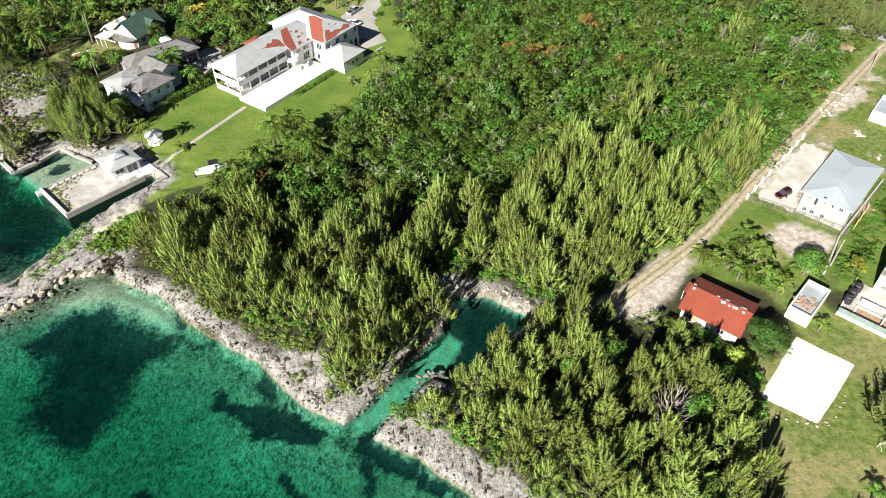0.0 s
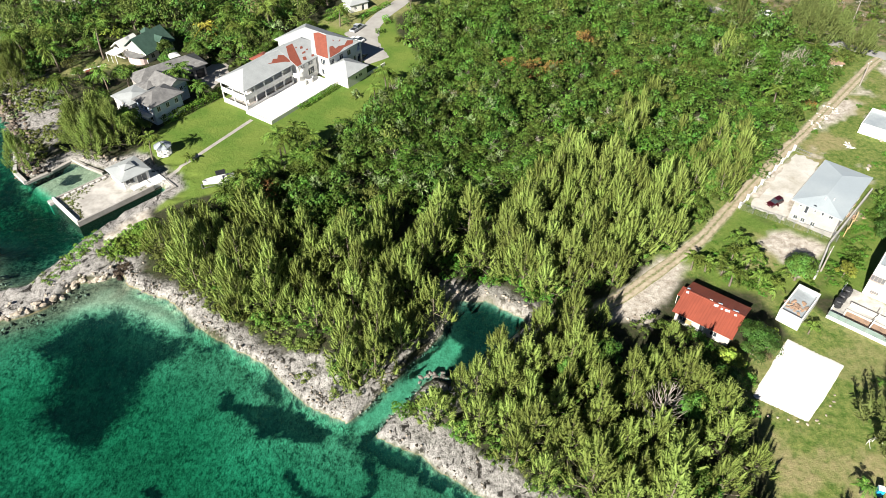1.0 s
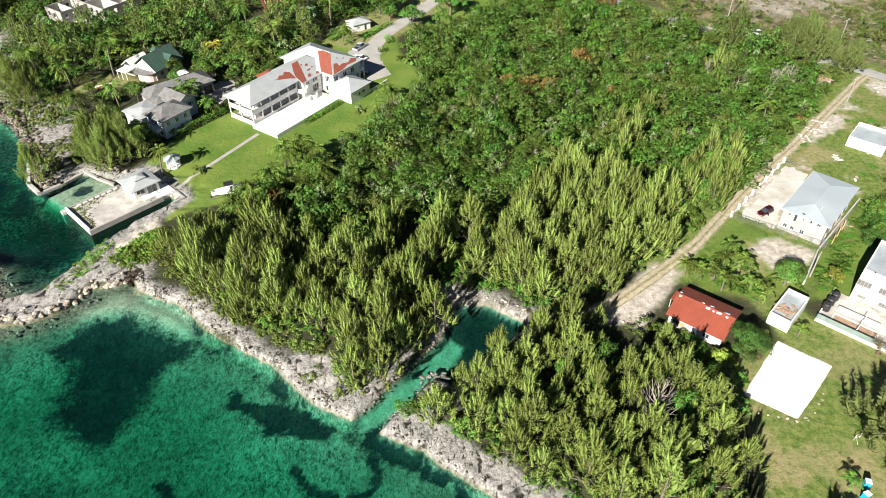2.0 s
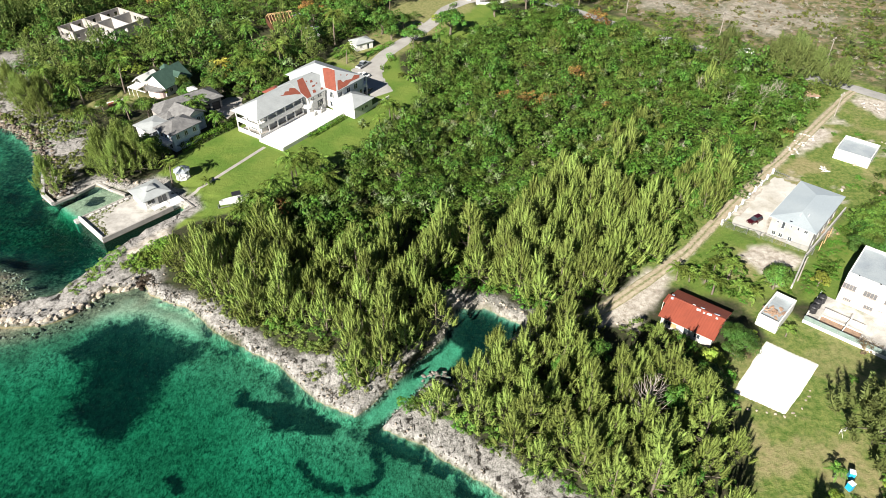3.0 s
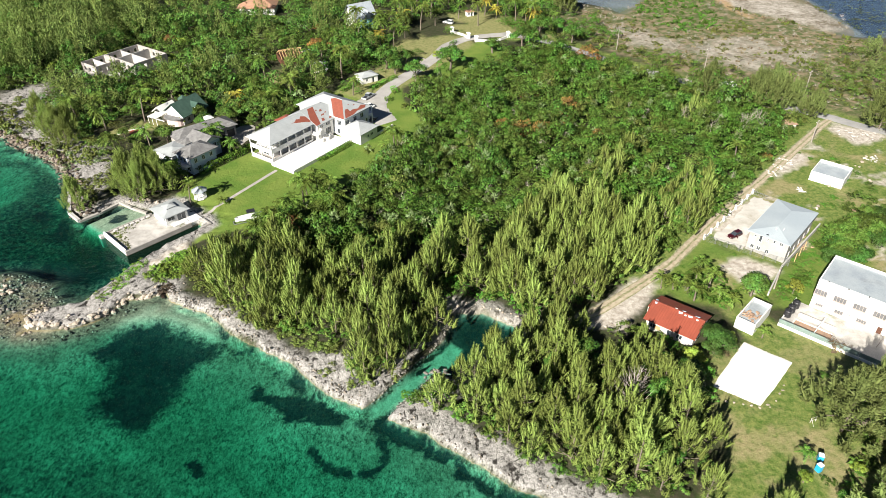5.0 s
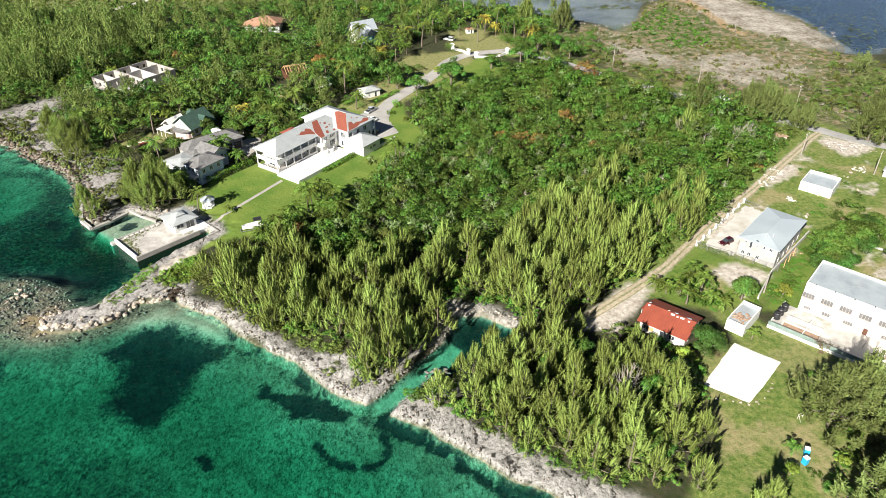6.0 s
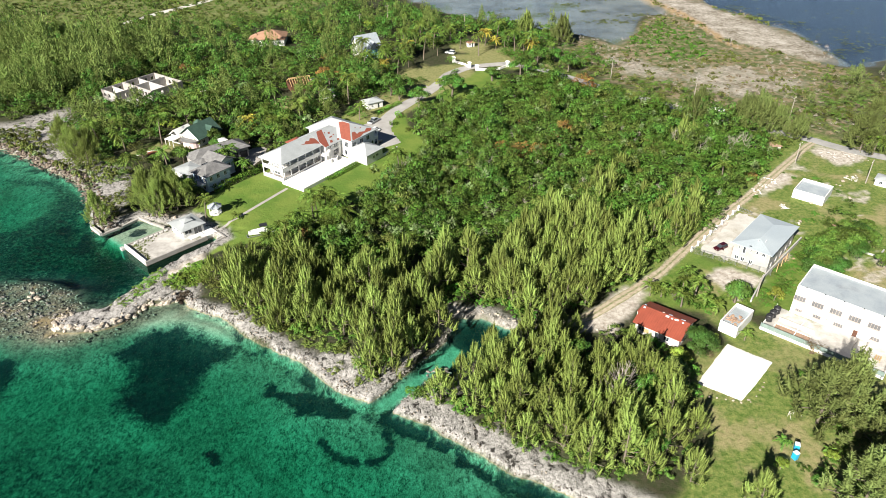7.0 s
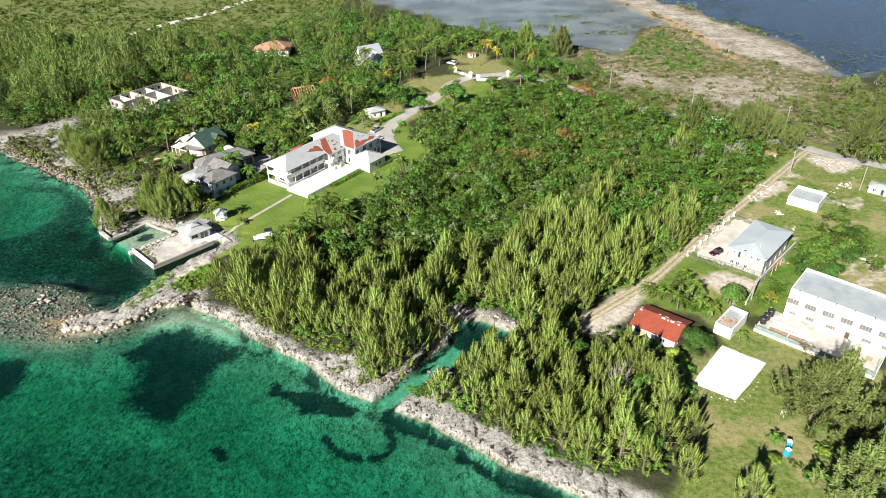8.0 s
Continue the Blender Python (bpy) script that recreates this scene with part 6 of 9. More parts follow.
# ---------------------------------------------------------------- the mansion
def mansion():
    h = thing("mansion", -54.0, 143.5, 1.1, 55, "large white two-storey mansion with a peeling white and red roof", "house")
    W = M_WHITE
    # Local x runs along the long wing, -y faces the terrace.
    part("floor_slab", boxes((0.8, 24.5, -7.9, 0.8, 0, 0.45), (24.5, 35, -13.6, 4.6, 0, 0.45)), M_PALECONCRETE, h)
    part("floor_slab", boxes((0.9, 24.4, -7.8, 0.7, 3.1, 3.4)), W, h)
    part("terrace", boxes((0.3, 23.0, -16.3, -7.95, 0, 0.8)), M_WHITE, h, "broad white paved terrace")
    part("terrace_wall", boxes((0.3, 23.0, -16.55, -16.3, 0, 1.15)), W, h)
    part("terrace_wall", boxes((0.05, 0.3, -16.55, -8.0, 0, 1.0)), W, h)
    # Long wing: rooms behind a two-storey veranda.
    holes = [(2.2 + 3.1 * k, 0.9, 1.1, 1.0, 1) for k in range(6)]
    wall(h, "wall", (3.4, -5.6), (24.5, -5.6), 0.45, 3.1, W, holes)
    wall(h, "wall", (3.4, -5.6), (24.5, -5.6), 3.4, 6.1, W, [(s, w, z + 2.95, hh, b) for s, w, z, hh, b in holes])
    wall(h, "wall", (3.4, 0.7), (3.4, -5.6), 0.45, 3.1, W, [(3.1, 2.2, 0.5, 2.0, 1)])
    wall(h, "wall", (3.4, 0.7), (3.4, -5.6), 3.4, 6.1, W, [(3.1, 2.2, 3.45, 2.0, 1)])
    wall(h, "wall", (24.5, 0.7), (3.62, 0.7), 0.45, 6.1, W, [(3 + 3.4 * k, 1.4, 1.3, 1.3, 1) for k in range(5)])
    for z in (0.45, 3.4):
        part("parapet", boxes((0.9, 16.6, -7.8, -7.62, z, z + 0.95)), W, h)
        part("parapet", boxes((0.9, 1.08, -7.6, 0.7, z, z + 0.95)), W, h)
        for x in (1.0, 4.1, 7.2, 10.3, 13.4, 16.4):
            part("column", boxes((x - 0.13, x + 0.13, -7.84, -7.58, z + 0.95, z + 2.66)), W, h)
        for y in (-3.6, 0.55):
            part("column", boxes((0.87, 1.13, y - 0.13, y + 0.13, z + 0.95, z + 2.66)), W, h)
    # Rounded stair balconies at the inner corner.
    for x, y, r, z in ((17.6, -9.6, 1.35, 0.8), (17.3, -9.0, 1.5, 3.2), (19.6, -10.1, 1.2, 0.8)):
        bm = prism([(x + r * math.cos(a / 12 * 6.2832), y + r * math.sin(a / 12 * 6.2832)) for a in range(12)], z, z + 0.22)
        part("balcony", bm, W, h)
        out = [(x + r * math.cos(a / 12 * 6.2832), y + r * math.sin(a / 12 * 6.2832)) for a in range(6, 13)]
        bm = bmesh.new()
        for (ax, ay), (bx, by) in zip(out[:-1], out[1:]):
            solid(bm, [(ax, ay, z + 0.2), (bx, by, z + 0.2), (bx, by, z + 1.15), (ax, ay, z + 1.15), (x + (ax - x) * 0.88, y + (ay - y) * 0.88, z + 0.2), (x + (bx - x) * 0.88, y + (by - y) * 0.88, z + 0.2),
                       (x + (bx - x) * 0.88, y + (by - y) * 0.88, z + 1.15), (x + (ax - x) * 0.88, y + (ay - y) * 0.88, z + 1.15)], [(0, 1, 2, 3), (7, 6, 5, 4), (3, 2, 6, 7)])
        bmesh.ops.remove_doubles(bm, verts=bm.verts, dist=0.001)
        part("parapet", bm, W, h)
    # Bay with the stair window, then the cross wing.
    ring_walls(h, 17.6, 24.1, -9.0, -5.7, 0.45, 5.75, W, front=[(1.7, 1.3, 4.2, 1.1, 1), (4.4, 2.2, 1.5, 1.9, 2), (4.4, 1.6, 4.2, 1.1, 1)])
    ring_walls(h, 24.3, 35.0, -13.4, 4.6, 0.45, 6.3, W, front=[(1.2, 1.6, 3.9, 1.5, 2), (4.6, 1.4, 3.9, 1.5, 1), (7.6, 1.4, 3.9, 1.5, 1), (9.6, 0.9, 1.0, 2.0, 0)], right=[(3, 1.6, 3.8, 1.6, 1), (7, 1.6, 3.8, 1.6, 1), (11, 1.6, 3.8, 1.6, 1), (15, 1.6, 1.4, 1.4, 1), (7, 3.0, 0.5, 2.1, 2)],
               left=[(3.5, 1.4, 3.9, 1.4, 1), (15.6, 1.6, 3.6, 1.7, 2), (15.6, 1.8, 0.9, 1.6, 1)])
    # Stacked round balcony at the far corner.
    for z in (3.1,):
        bm = prism([(35.6 + 1.3 * math.cos(a / 14 * 6.2832), -12.6 + 1.3 * math.sin(a / 14 * 6.2832)) for a in range(14)], z, z + 0.95)
        part("balcony", bm, W, h)
    for x, y in ((36.4, -13.4), (36.6, -12.0)):
        part("column", boxes((x - 0.14, x + 0.14, y - 0.14, y + 0.14, 0, 6.1)), W, h)
    # Pavilion in front of the cross wing.
    ring_walls(h, 23.4, 30.8, -20.0, -12.2, 0, 3.3, W, front=[(3.4, 0.8, 1.3, 0.9, 0), (5.0, 1.2, 1.4, 0.9, 1)], right=[(2.2, 1.0, 1.4, 0.8, 1), (5.4, 1.0, 1.4, 0.8, 1)])
    part("wall", boxes((31, 38.5, -19.8, -19.55, -0.1, 0.9)), W, h, "low white forecourt wall")
    part("roof", hip(22.9, 31.3, -20.5, -11.7, 3.45, 1.7), M_ROOFWHITE, h, "pale hipped pavilion roof")
    # Roofs of the wings.
    main = part("roof", hip(0.2, 30.0, -8.5, 1.4, 6.2, 2.4), M_ROOFWHITE, h, "white coated hipped roof, peeled to red")
    part("roof", hip(23.6, 35.7, -14.1, 5.3, 6.4, 2.7), M_ROOFWHITE, h, "white coated hipped roof, peeled to red")
    part("roof", gable(16.9, 24.4, -9.7, 2.6, 5.68, 2.98, "x"), M_ROOFWHITE, h, "white coated bay roof")
    part("roof", hip(13.5, 18.6, -0.5, 4.2, 5.4, 0.9), M_ROOFRED, h, "small back roof peeled to red")
    ring_walls(h, 14, 18.1, 0.7, 3.7, 0.3, 5.1, W)

    # Bare red primer where the white coating has come off: thin sheets on the slopes.
    def slope_front(x, y):
        return 6.2 + 2.4 * (y + 8.5) / 4.95

    def slope_bay(x, y):
        return 5.68 + 2.98 * (y + 9.7) / 6.15

    def slope_cross(x, y):
        return 6.4 + 2.7 * (x - 23.6) / 6.05

    def slope_end(x, y):
        return 6.4 + 2.7 * (y + 14.1) / 6.05

    def peel(pts, slope, up=0.035):
        bm = bmesh.new()
        top = [bm.verts.new((x, y, slope(x, y) + up)) for x, y in pts]
        low = [bm.verts.new((x, y, slope(x, y) - 0.02)) for x, y in pts]
        bm.faces.new(top)
        for i in range(len(pts)):
            j = (i + 1) % len(pts)
            bm.faces.new((top[i], low[i], low[j], top[j]))
        bmesh.ops.recalc_face_normals(bm, faces=bm.faces)
        part("bare_patch", bm, M_ROOFRED, h, "brick red bare roof primer")

    peel([(17.0, -9.5), (18.6, -9.5), (21.6, -3.8), (19.4, -3.8), (18.0, -5.6), (17.0, -7.2)], slope_bay)
    peel([(16.6, -7.6), (15.4, -6.9), (13.0, -6.1), (11.2, -5.4), (12.4, -5.6), (13.6, -5.0), (14.6, -5.4), (15.6, -4.7), (16.9, -5.4), (18.4, -5.0)], slope_front)
    peel([(19.2, -3.7), (17.6, -3.9), (19.0, -4.3), (20.4, -3.9)], slope_front)
    for x, y, a, b in ((20.6, -8.6, 0.7, 0.5), (21.9, -7.2, 0.8, 0.25), (22.6, -5.8, 0.6, 0.35), (23.2, -8.9, 0.6, 0.3), (21.4, -5.2, 0.35, 0.2), (23.4, -6.9, 0.4, 0.18)):
        peel([(x - a, y - b * 0.6), (x + a * 0.4, y - b), (x + a, y + b * 0.7), (x - a * 0.2, y + b)], slope_bay)
    peel([(23.65, -13.9), (23.65, -9.9), (25.2, -8.2), (28.8, -4.4), (29.4, -5.6), (29.3, -8.4), (26.4, -11.2)], slope_cross)
    peel([(24.3, -13.95), (25.6, -12.6), (27.0, -11.4), (28.0, -11.6), (27.9, -12.6), (29.2, -12.4), (31.0, -12.9), (32.9, -12.2), (34.4, -12.9), (33.4, -13.6), (30, -13.4), (28, -13.9)], slope_end)
    for x, y, a, b in ((31.0, -11.2, 0.5, 0.2), (29.5, -10.4, 0.3, 0.25)):
        peel([(x - a, y - b), (x + a, y - b * 0.4), (x + a * 0.4, y + b)], slope_end)
    return h


mansion()


# ---------------------------------------------------------------- the other houses
def red_house():
    h = thing("house", 38.6, 72.8, 1.0, -38, "small white house with a red metal gable roof", "house")
    L, D = 9.2, 7.4
    ring_walls(h, 0, L, 0, D, 0, 2.9, M_WHITEWORN, front=[(1.3, 1.1, 0.9, 1.1, 1), (4.6, 0.9, 0.1, 2.0, 0), (6.6, 1.2, 0.9, 1.1, 1)], right=[(2, 1.0, 1.0, 1.0, 1), (5, 1.0, 1.0, 1.0, 1)], left=[(3.5, 1.0, 1.0, 1.1, 1)])
    for x in (0.02, L - 0.22):
        part("gable", gable_end(x, 0.0, D, 2.9, 1.45), M_WHITEWORN, h)
    part("roof", gable(-0.5, L + 0.45, -0.6, D + 0.6, 2.85, 1.65), M_REDSHEET, h, "brick red sheet metal gable roof")
    m = D / 2
    for k in range(20):
        x = -0.3 + k * 0.52
        for s in (-1, 1):
            bm = rod(bmesh.new(), (x, m + s * (m + 0.6), 2.87), (x, m + s * 0.1, 2.87 + 1.62), 0.022, 4)
            part("seam", bm, M_REDSHEET, h)
    part("ridge_cap", eased(boxes((-0.5, L + 0.45, m - 0.16, m + 0.16, 4.46, 4.53)), 0.02), M_REDSHEET, h)
    part("porch_roof", eased(boxes((-1.5, -0.45, 3.8, 6.4, 2.3, 2.42)), 0.02), M_REDSHEET, h, "small red lean-to roof")
    for y in (3.9, 6.3):
        part("post", boxes((-1.42, -1.32, y - 0.05, y + 0.05, 0, 2.3)), M_WHITEWORN, h)
    part("board", boxes((1.8, 2.9, -0.06, -0.01, 1.0, 1.9)), M_TIMBER, h, "pale plywood board on the wall")
    return h


def roof_clutter():
    base = pose(38.6, 72.8, 1.0, 0, 0, -38)
    for x, y, w, l, mat, what in ((3.9, 4.0, 0.35, 0.5, M_WHITE, "white"), (5.0, 3.3, 0.4, 0.7, M_WHITE, "white"), (6.0, 3.2, 0.3, 0.35, M_WHITE, "white"), (6.9, 3.3, 0.35, 0.8, M_WHITE, "white"), (8.0, 4.1, 0.4, 1.0, M_BLUEWALL, "pale blue"), (8.3, 3.2, 0.3, 0.4, M_WHITE, "white"),
                                 (5.4, 4.2, 0.3, 0.7, M_BLUEWALL, "pale blue"), (-0.1, 4.4, 0.4, 0.5, M_BLUEWALL, "pale blue"), (0.1, 3.3, 0.4, 0.45, M_BLUEWALL, "pale blue")):
        z = 2.85 + 1.65 * (1 - abs(y - 3.7) / 4.3) + 0.03
        tilt = math.degrees(math.atan(1.65 / 4.3)) * (1 if y < 3.7 else -1)
        bm = eased(boxes((-l / 2, l / 2, -w / 2, w / 2, 0, 0.09)), 0.02)
        me = bpy.data.meshes.new("loose_panel")
        bm.to_mesh(me)
        bm.free()
        me.materials.append(mat)
        ob = new("loose_panel", me)
        ob.matrix_basis = base @ pose(x, y, z, tilt, 0, 12)
        tagged(ob, what + " loose panel lying on the red roof", "panel", "panels on the red roof")


def roofless_box(name, x, y, angle, L, D, hgt, mat, label, rubble=True, holes=()):
    h = thing(name, x, y, 1.0, angle, label, "building")
    ring_walls(h, 0, L, 0, D, 0, hgt, mat, front=holes, glazed=False)
    part("floor", boxes((0.2, L - 0.2, 0.2, D - 0.2, 0.0, hgt - 0.75)), M_ROOFPALE, h, "pale blue flat roof deck inside the parapet")
    return h


def rubble_heap(x, y, z, n, spread, label, mat=None, low=0.12, high=0.4, seed=1):
    r = random.Random(seed)
    h = thing("rubble_heap", x, y, z, r.uniform(0, 90), label, "rubble")
    for k in range(n):
        bm = boxes((-0.5, 0.5, -0.28, 0.28, -0.2, 0.2))
        for v in bm.verts:
            v.co *= r.uniform(0.7, 1.2)
        s = r.uniform(low, high)
        bm.transform(pose(r.gauss(0, spread), r.gauss(0, spread), s * 0.15, r.uniform(-20, 20), r.uniform(-20, 20), r.uniform(0, 180)) @ Matrix.Scale(s, 4))
        part("block", bm, mat or M_RUBBLE, h)
    return h


def two_storey_house():
    """The pale two-storey block house with the long metal roof."""
    h = thing("house", 67.6, 99.4, 1.0, -42, "two-storey pale concrete block house under a pale metal roof", "house")
    L, D = 8.4, 16.6
    front = [(1.2, 0.85, 1.0, 1.0, 1), (2.6, 0.85, 1.0, 1.0, 1), (4.5, 0.85, 1.0, 1.0, 1), (1.3, 0.5, 4.0, 0.6, 0), (2.5, 0.7, 3.1, 1.8, 0), (4.0, 0.4, 4.0, 0.7, 0), (5.4, 0.5, 4.0, 0.8, 0), (6.9, 0.8, 4.0, 0.8, 1)]
    ring_walls(h, 0, L, 0, D, 0, 5.2, M_BLOCK, front=front, right=[(2 + 3.2 * k, 1.1, 3.6, 1.1, 1) for k in range(5)] + [(2 + 3.2 * k, 1.1, 0.9, 1.2, 1) for k in range(5)], left=[(2 + 3.2 * k, 1.1, 3.6, 1.1, 1) for k in range(5)])
    part("roof", hip(-0.5, L + 0.5, -0.6, D + 0.6, 5.3, 0.75), M_PALESHEET, h, "pale blue grey low metal roof")
    part("fascia", boxes((-0.54, -0.5, -0.6, D + 0.6, 5.05, 5.32)), M_WHITE, h)
    part("solar_lamp", eased(boxes((3.4, 3.9, -0.2, 0.15, 5.55, 5.62)), 0.01), M_GLASS, h)
    for k in range(2):
        part("vent_pipe", rod(bmesh.new(), (4.4 + k * 1.3, 2.5 + k, 5.9), (4.4 + k * 1.3, 2.5 + k, 6.5), 0.06, 8), M_WHITE, h)
    part("condenser", eased(boxes((L + 0.05, L + 0.45, 1.0, 1.9, 0.2, 0.9)), 0.03), M_METAL, h, "grey air conditioning unit")
    for y in (2.0, 5.0, 8.0):
        part("prop", boxes((L + 1.6, L + 1.75, y, y + 0.15, 0, 2.6)), M_TIMBER, h)
    return h


def white_block():
    """The large flat-roofed white building with the screened yard."""
    h = thing("apartment_block", 73.0, 79.0, 1.0, -41, "large white two-storey building with a flat roof and parapet", "building")
    L, D, H = 34.0, 10.4, 7.4
    up = [(1.1 + 3.53 * k, 2.3, 3.75, 1.3, 3) for k in range(9)]
    low = [(1.6, 1.4, 1.2, 0.7, 3), (5.2, 1.6, 1.2, 0.9, 2), (7.0, 1.0, 0.05, 2.0, 0), (9.3, 1.8, 1.2, 0.9, 3), (12.6, 0.9, 0.05, 2.0, 0), (16.2, 1.6, 1.2, 0.9, 2), (19.7, 1.6, 1.2, 0.9, 2), (23.2, 1.6, 1.2, 0.9, 2)]
    wall(h, "wall", (0, 0), (L, 0), 0, H, M_WHITE, up + low, frame_mat=M_TANFRAME, glass=M_PALEGLASS)
    wall(h, "wall", (L, 0.22), (L, D - 0.22), 0, H, M_WHITE, [])
    wall(h, "wall", (L, D), (0, D), 0, H, M_WHITE, [(3 + 4 * k, 1.6, 3.7, 1.1, 2) for k in range(8)])
    wall(h, "wall", (0, D - 0.22), (0, 0.22), 0, H, M_WHITE, [(3, 1.4, 3.7, 1.1, 1), (7, 1.4, 3.7, 1.1, 1)])
    part("roof", boxes((0.2, L - 0.2, 0.2, D - 0.2, H - 0.75, H - 0.45)), M_ROOFPALE, h, "pale blue coated flat roof with grey stains")
    for k in range(9):
        for y in (-0.05, D - 0.12):
            part("roof_drain", boxes((1.6 + 3.6 * k, 1.8 + 3.6 * k, y, y + 0.18, H - 0.1, H + 0.14)), M_BLACK, h, "small dark parapet outlet")
    part("door", boxes((12.2, 13.0, -0.07, -0.02, 0.05, 2.0)), M_DARKWOOD, h, "dark brown door")
    part("shutter", boxes((6.45, 7.55, -0.08, -0.02, 0.05, 1.9)), M_PINK, h, "plywood hoarding over a doorway")
    # Raised yard in front, walled, with a green wind screen.
    part("yard_deck", boxes((-2.6, 20, -9.6, -0.05, -0.3, 0.55)), M_DOCKFLOOR, h, "raised pale concrete yard")
    part("yard_wall", boxes((-2.8, 20.2, -9.8, -9.6, -0.3, 0.9)), M_WHITE, h)
    part("yard_wall", boxes((-2.8, -2.6, -9.6, 0.6, -0.3, 0.9)), M_WHITE, h)
    part("yard_wall", boxes((20, 20.2, -9.6, -0.1, -0.3, 0.9)), M_WHITE, h)
    for k in range(9):
        x = -2.75 + 2.86 * k
        part("screen_post", boxes((x - 0.03, x + 0.03, -9.74, -9.68, 0.9, 2.0)), M_METAL, h)
        if k < 8:
            part("screen_panel", boxes((x + 0.04, x + 2.82, -9.72, -9.70, 0.92, 1.95)), M_GREENGLASS, h, "tinted green wind screen")
    for x0, x1, y0, y1 in ((-0.8, 6.6, -8.9, -8.6), (-0.8, 6.6, -6.3, -6.0), (-0.8, -0.5, -8.6, -6.3), (6.3, 6.6, -8.6, -6.3)):
        part("kerb", boxes((x0, x1, y0, y1, 0.55, 0.85)), M_WHITEWORN, h)
    part("pit", boxes((-0.5, 6.3, -8.6, -6.3, 0.56, 0.6)), M_RUBBLE, h, "empty brown sunken basin")
    part("beam", rod(bmesh.new(), (3.4, -8.9, 1.0), (3.9, -4.6, 2.4), 0.09, 6), M_WHITE, h)
    part("lean_to_wall", boxes((-0.6, 6.4, -4.9, -4.7, 0.56, 1.5)), M_WHITEWORN, h)
    for k in range(3):
        part("plank", boxes((17.5 + 0.4 * k, 17.75 + 0.4 * k, -5.5, -3.8, 1.0, 1.06)), M_TIMBER, h)
    for x, y in ((17.5, -5.4), (18.5, -5.4), (17.5, -3.9), (18.5, -3.9)):
        part("trestle", boxes((x, x + 0.1, y, y + 0.1, 0.55, 1.0)), M_TIMBER, h)
    for x, y in ((13.4, -4.4), (15.4, -2.6), (19.8, -7.4), (21.4, -4.4)):
        part("post", rod(bmesh.new(), (x, y, 0.55), (x + 0.4, y + 0.2, 3.4), 0.06, 6), M_POLE, h)
    return h


def water_tank(x, y, z):
    h = thing("water_tank", x, y, z, 0, "black plastic water tank standing by the wall", "water tank", "black water tanks")
    bm = bmesh.new()
    prof = [(0.0, 1.75), (0.22, 1.75), (0.26, 1.62), (0.62, 1.5), (0.72, 1.35), (0.70, 0.9), (0.73, 0.85), (0.70, 0.8), (0.72, 0.0)]
    rings = []
    for r, zz in prof:
        rings.append([bm.verts.new((max(r, 0.001) * math.cos(k / 14 * 6.2832), max(r, 0.001) * math.sin(k / 14 * 6.2832), zz)) for k in range(14)])
    for a, b in zip(rings[:-1], rings[1:]):
        for k in range(14):
            bm.faces.new((a[k], b[k], b[(k + 1) % 14], a[(k + 1) % 14]))
    part("body", bm, M_BLACK, h)
    part("lid", rod(bmesh.new(), (0, 0, 1.72), (0, 0, 1.80), 0.24, 12), M_BLACK, h)
    return h


def grey_house():
    h = thing("house", -67.6, 134.2, 1.0, 55, "rambling pale blue house with weathered grey shingle roofs", "house")
    # Local x runs away from the sea front, -y faces the mansion.
    ring_walls(h, 0, 8.0, -0.6, 5.4, 0, 5.2, M_BLUEWALL, front=[(1.5, 1.0, 3.2, 1.3, 1), (4.0, 1.0, 3.2, 1.3, 1), (6.5, 1.0, 3.2, 1.3, 1), (2.2, 1.0, 0.9, 1.3, 1), (5.0, 1.0, 0.9, 1.3, 1)],
               left=[(1.2, 1.1, 3.1, 1.4, 1), (2.9, 1.2, 3.1, 1.4, 1), (4.6, 1.1, 3.1, 1.4, 1), (1.6, 1.2, 0.8, 1.6, 1), (4.0, 1.2, 0.8, 1.6, 1)])
    part("roof", hip(-0.7, 8.7, -1.3, 6.1, 5.3, 1.7), M_SHINGLEGREY, h, "weathered grey shingle hipped roof")
    part("balcony", boxes((-1.6, -0.05, 0.0, 6.8, 2.5, 2.7)), M_WHITE, h)
    part("railing", boxes((-1.6, -1.52, 0.0, 6.8, 3.45, 3.52), *[(-1.6, -1.52, 0.0 + 0.52 * k, 0.06 + 0.52 * k, 2.7, 3.45) for k in range(14)]), M_WHITE, h)
    for y in (0.1, 3.3, 6.5):
        part("post", boxes((-1.6, -1.45, y, y + 0.15, 0, 2.5)), M_WHITE, h)
    # Middle block with its own gable.
    ring_walls(h, 7.6, 13.0, 3.6, 9.6, 0, 4.7, M_BLUEWALL, front=[(1.4, 1.0, 3.0, 1.1, 1), (3.6, 1.0, 3.0, 1.1, 1), (2.5, 1.6, 0.4, 2.0, 1)])
    part("roof", gable(7.0, 13.6, 3.0, 11.0, 4.8, 1.7, "y"), M_SHINGLEGREY, h, "weathered grey shingle gable roof")
    part("gable", gable_end(3.6, 7.7, 12.9, 4.7, 1.35, along="y"), M_WHITE, h)
    # Flat white roofs towards the sea.
    ring_walls(h, -1.2, 4.8, 6.0, 12.8, 0, 4.2, M_WHITE, left=[(1.6, 1.2, 1.0, 1.3, 1), (4.0, 1.2, 1.0, 1.3, 1)])
    part("roof", hip(-1.7, 5.3, 5.6, 13.3, 4.3, 0.7), M_ROOFWHITE, h, "low white roof")
    ring_walls(h, 5.2, 9.0, 8.4, 12.0, 0, 4.5, M_WHITE)
    part("roof", hip(4.8, 9.4, 8.0, 12.4, 4.6, 0.6), M_SHINGLEGREY, h, "low dark grey roof")
    return h


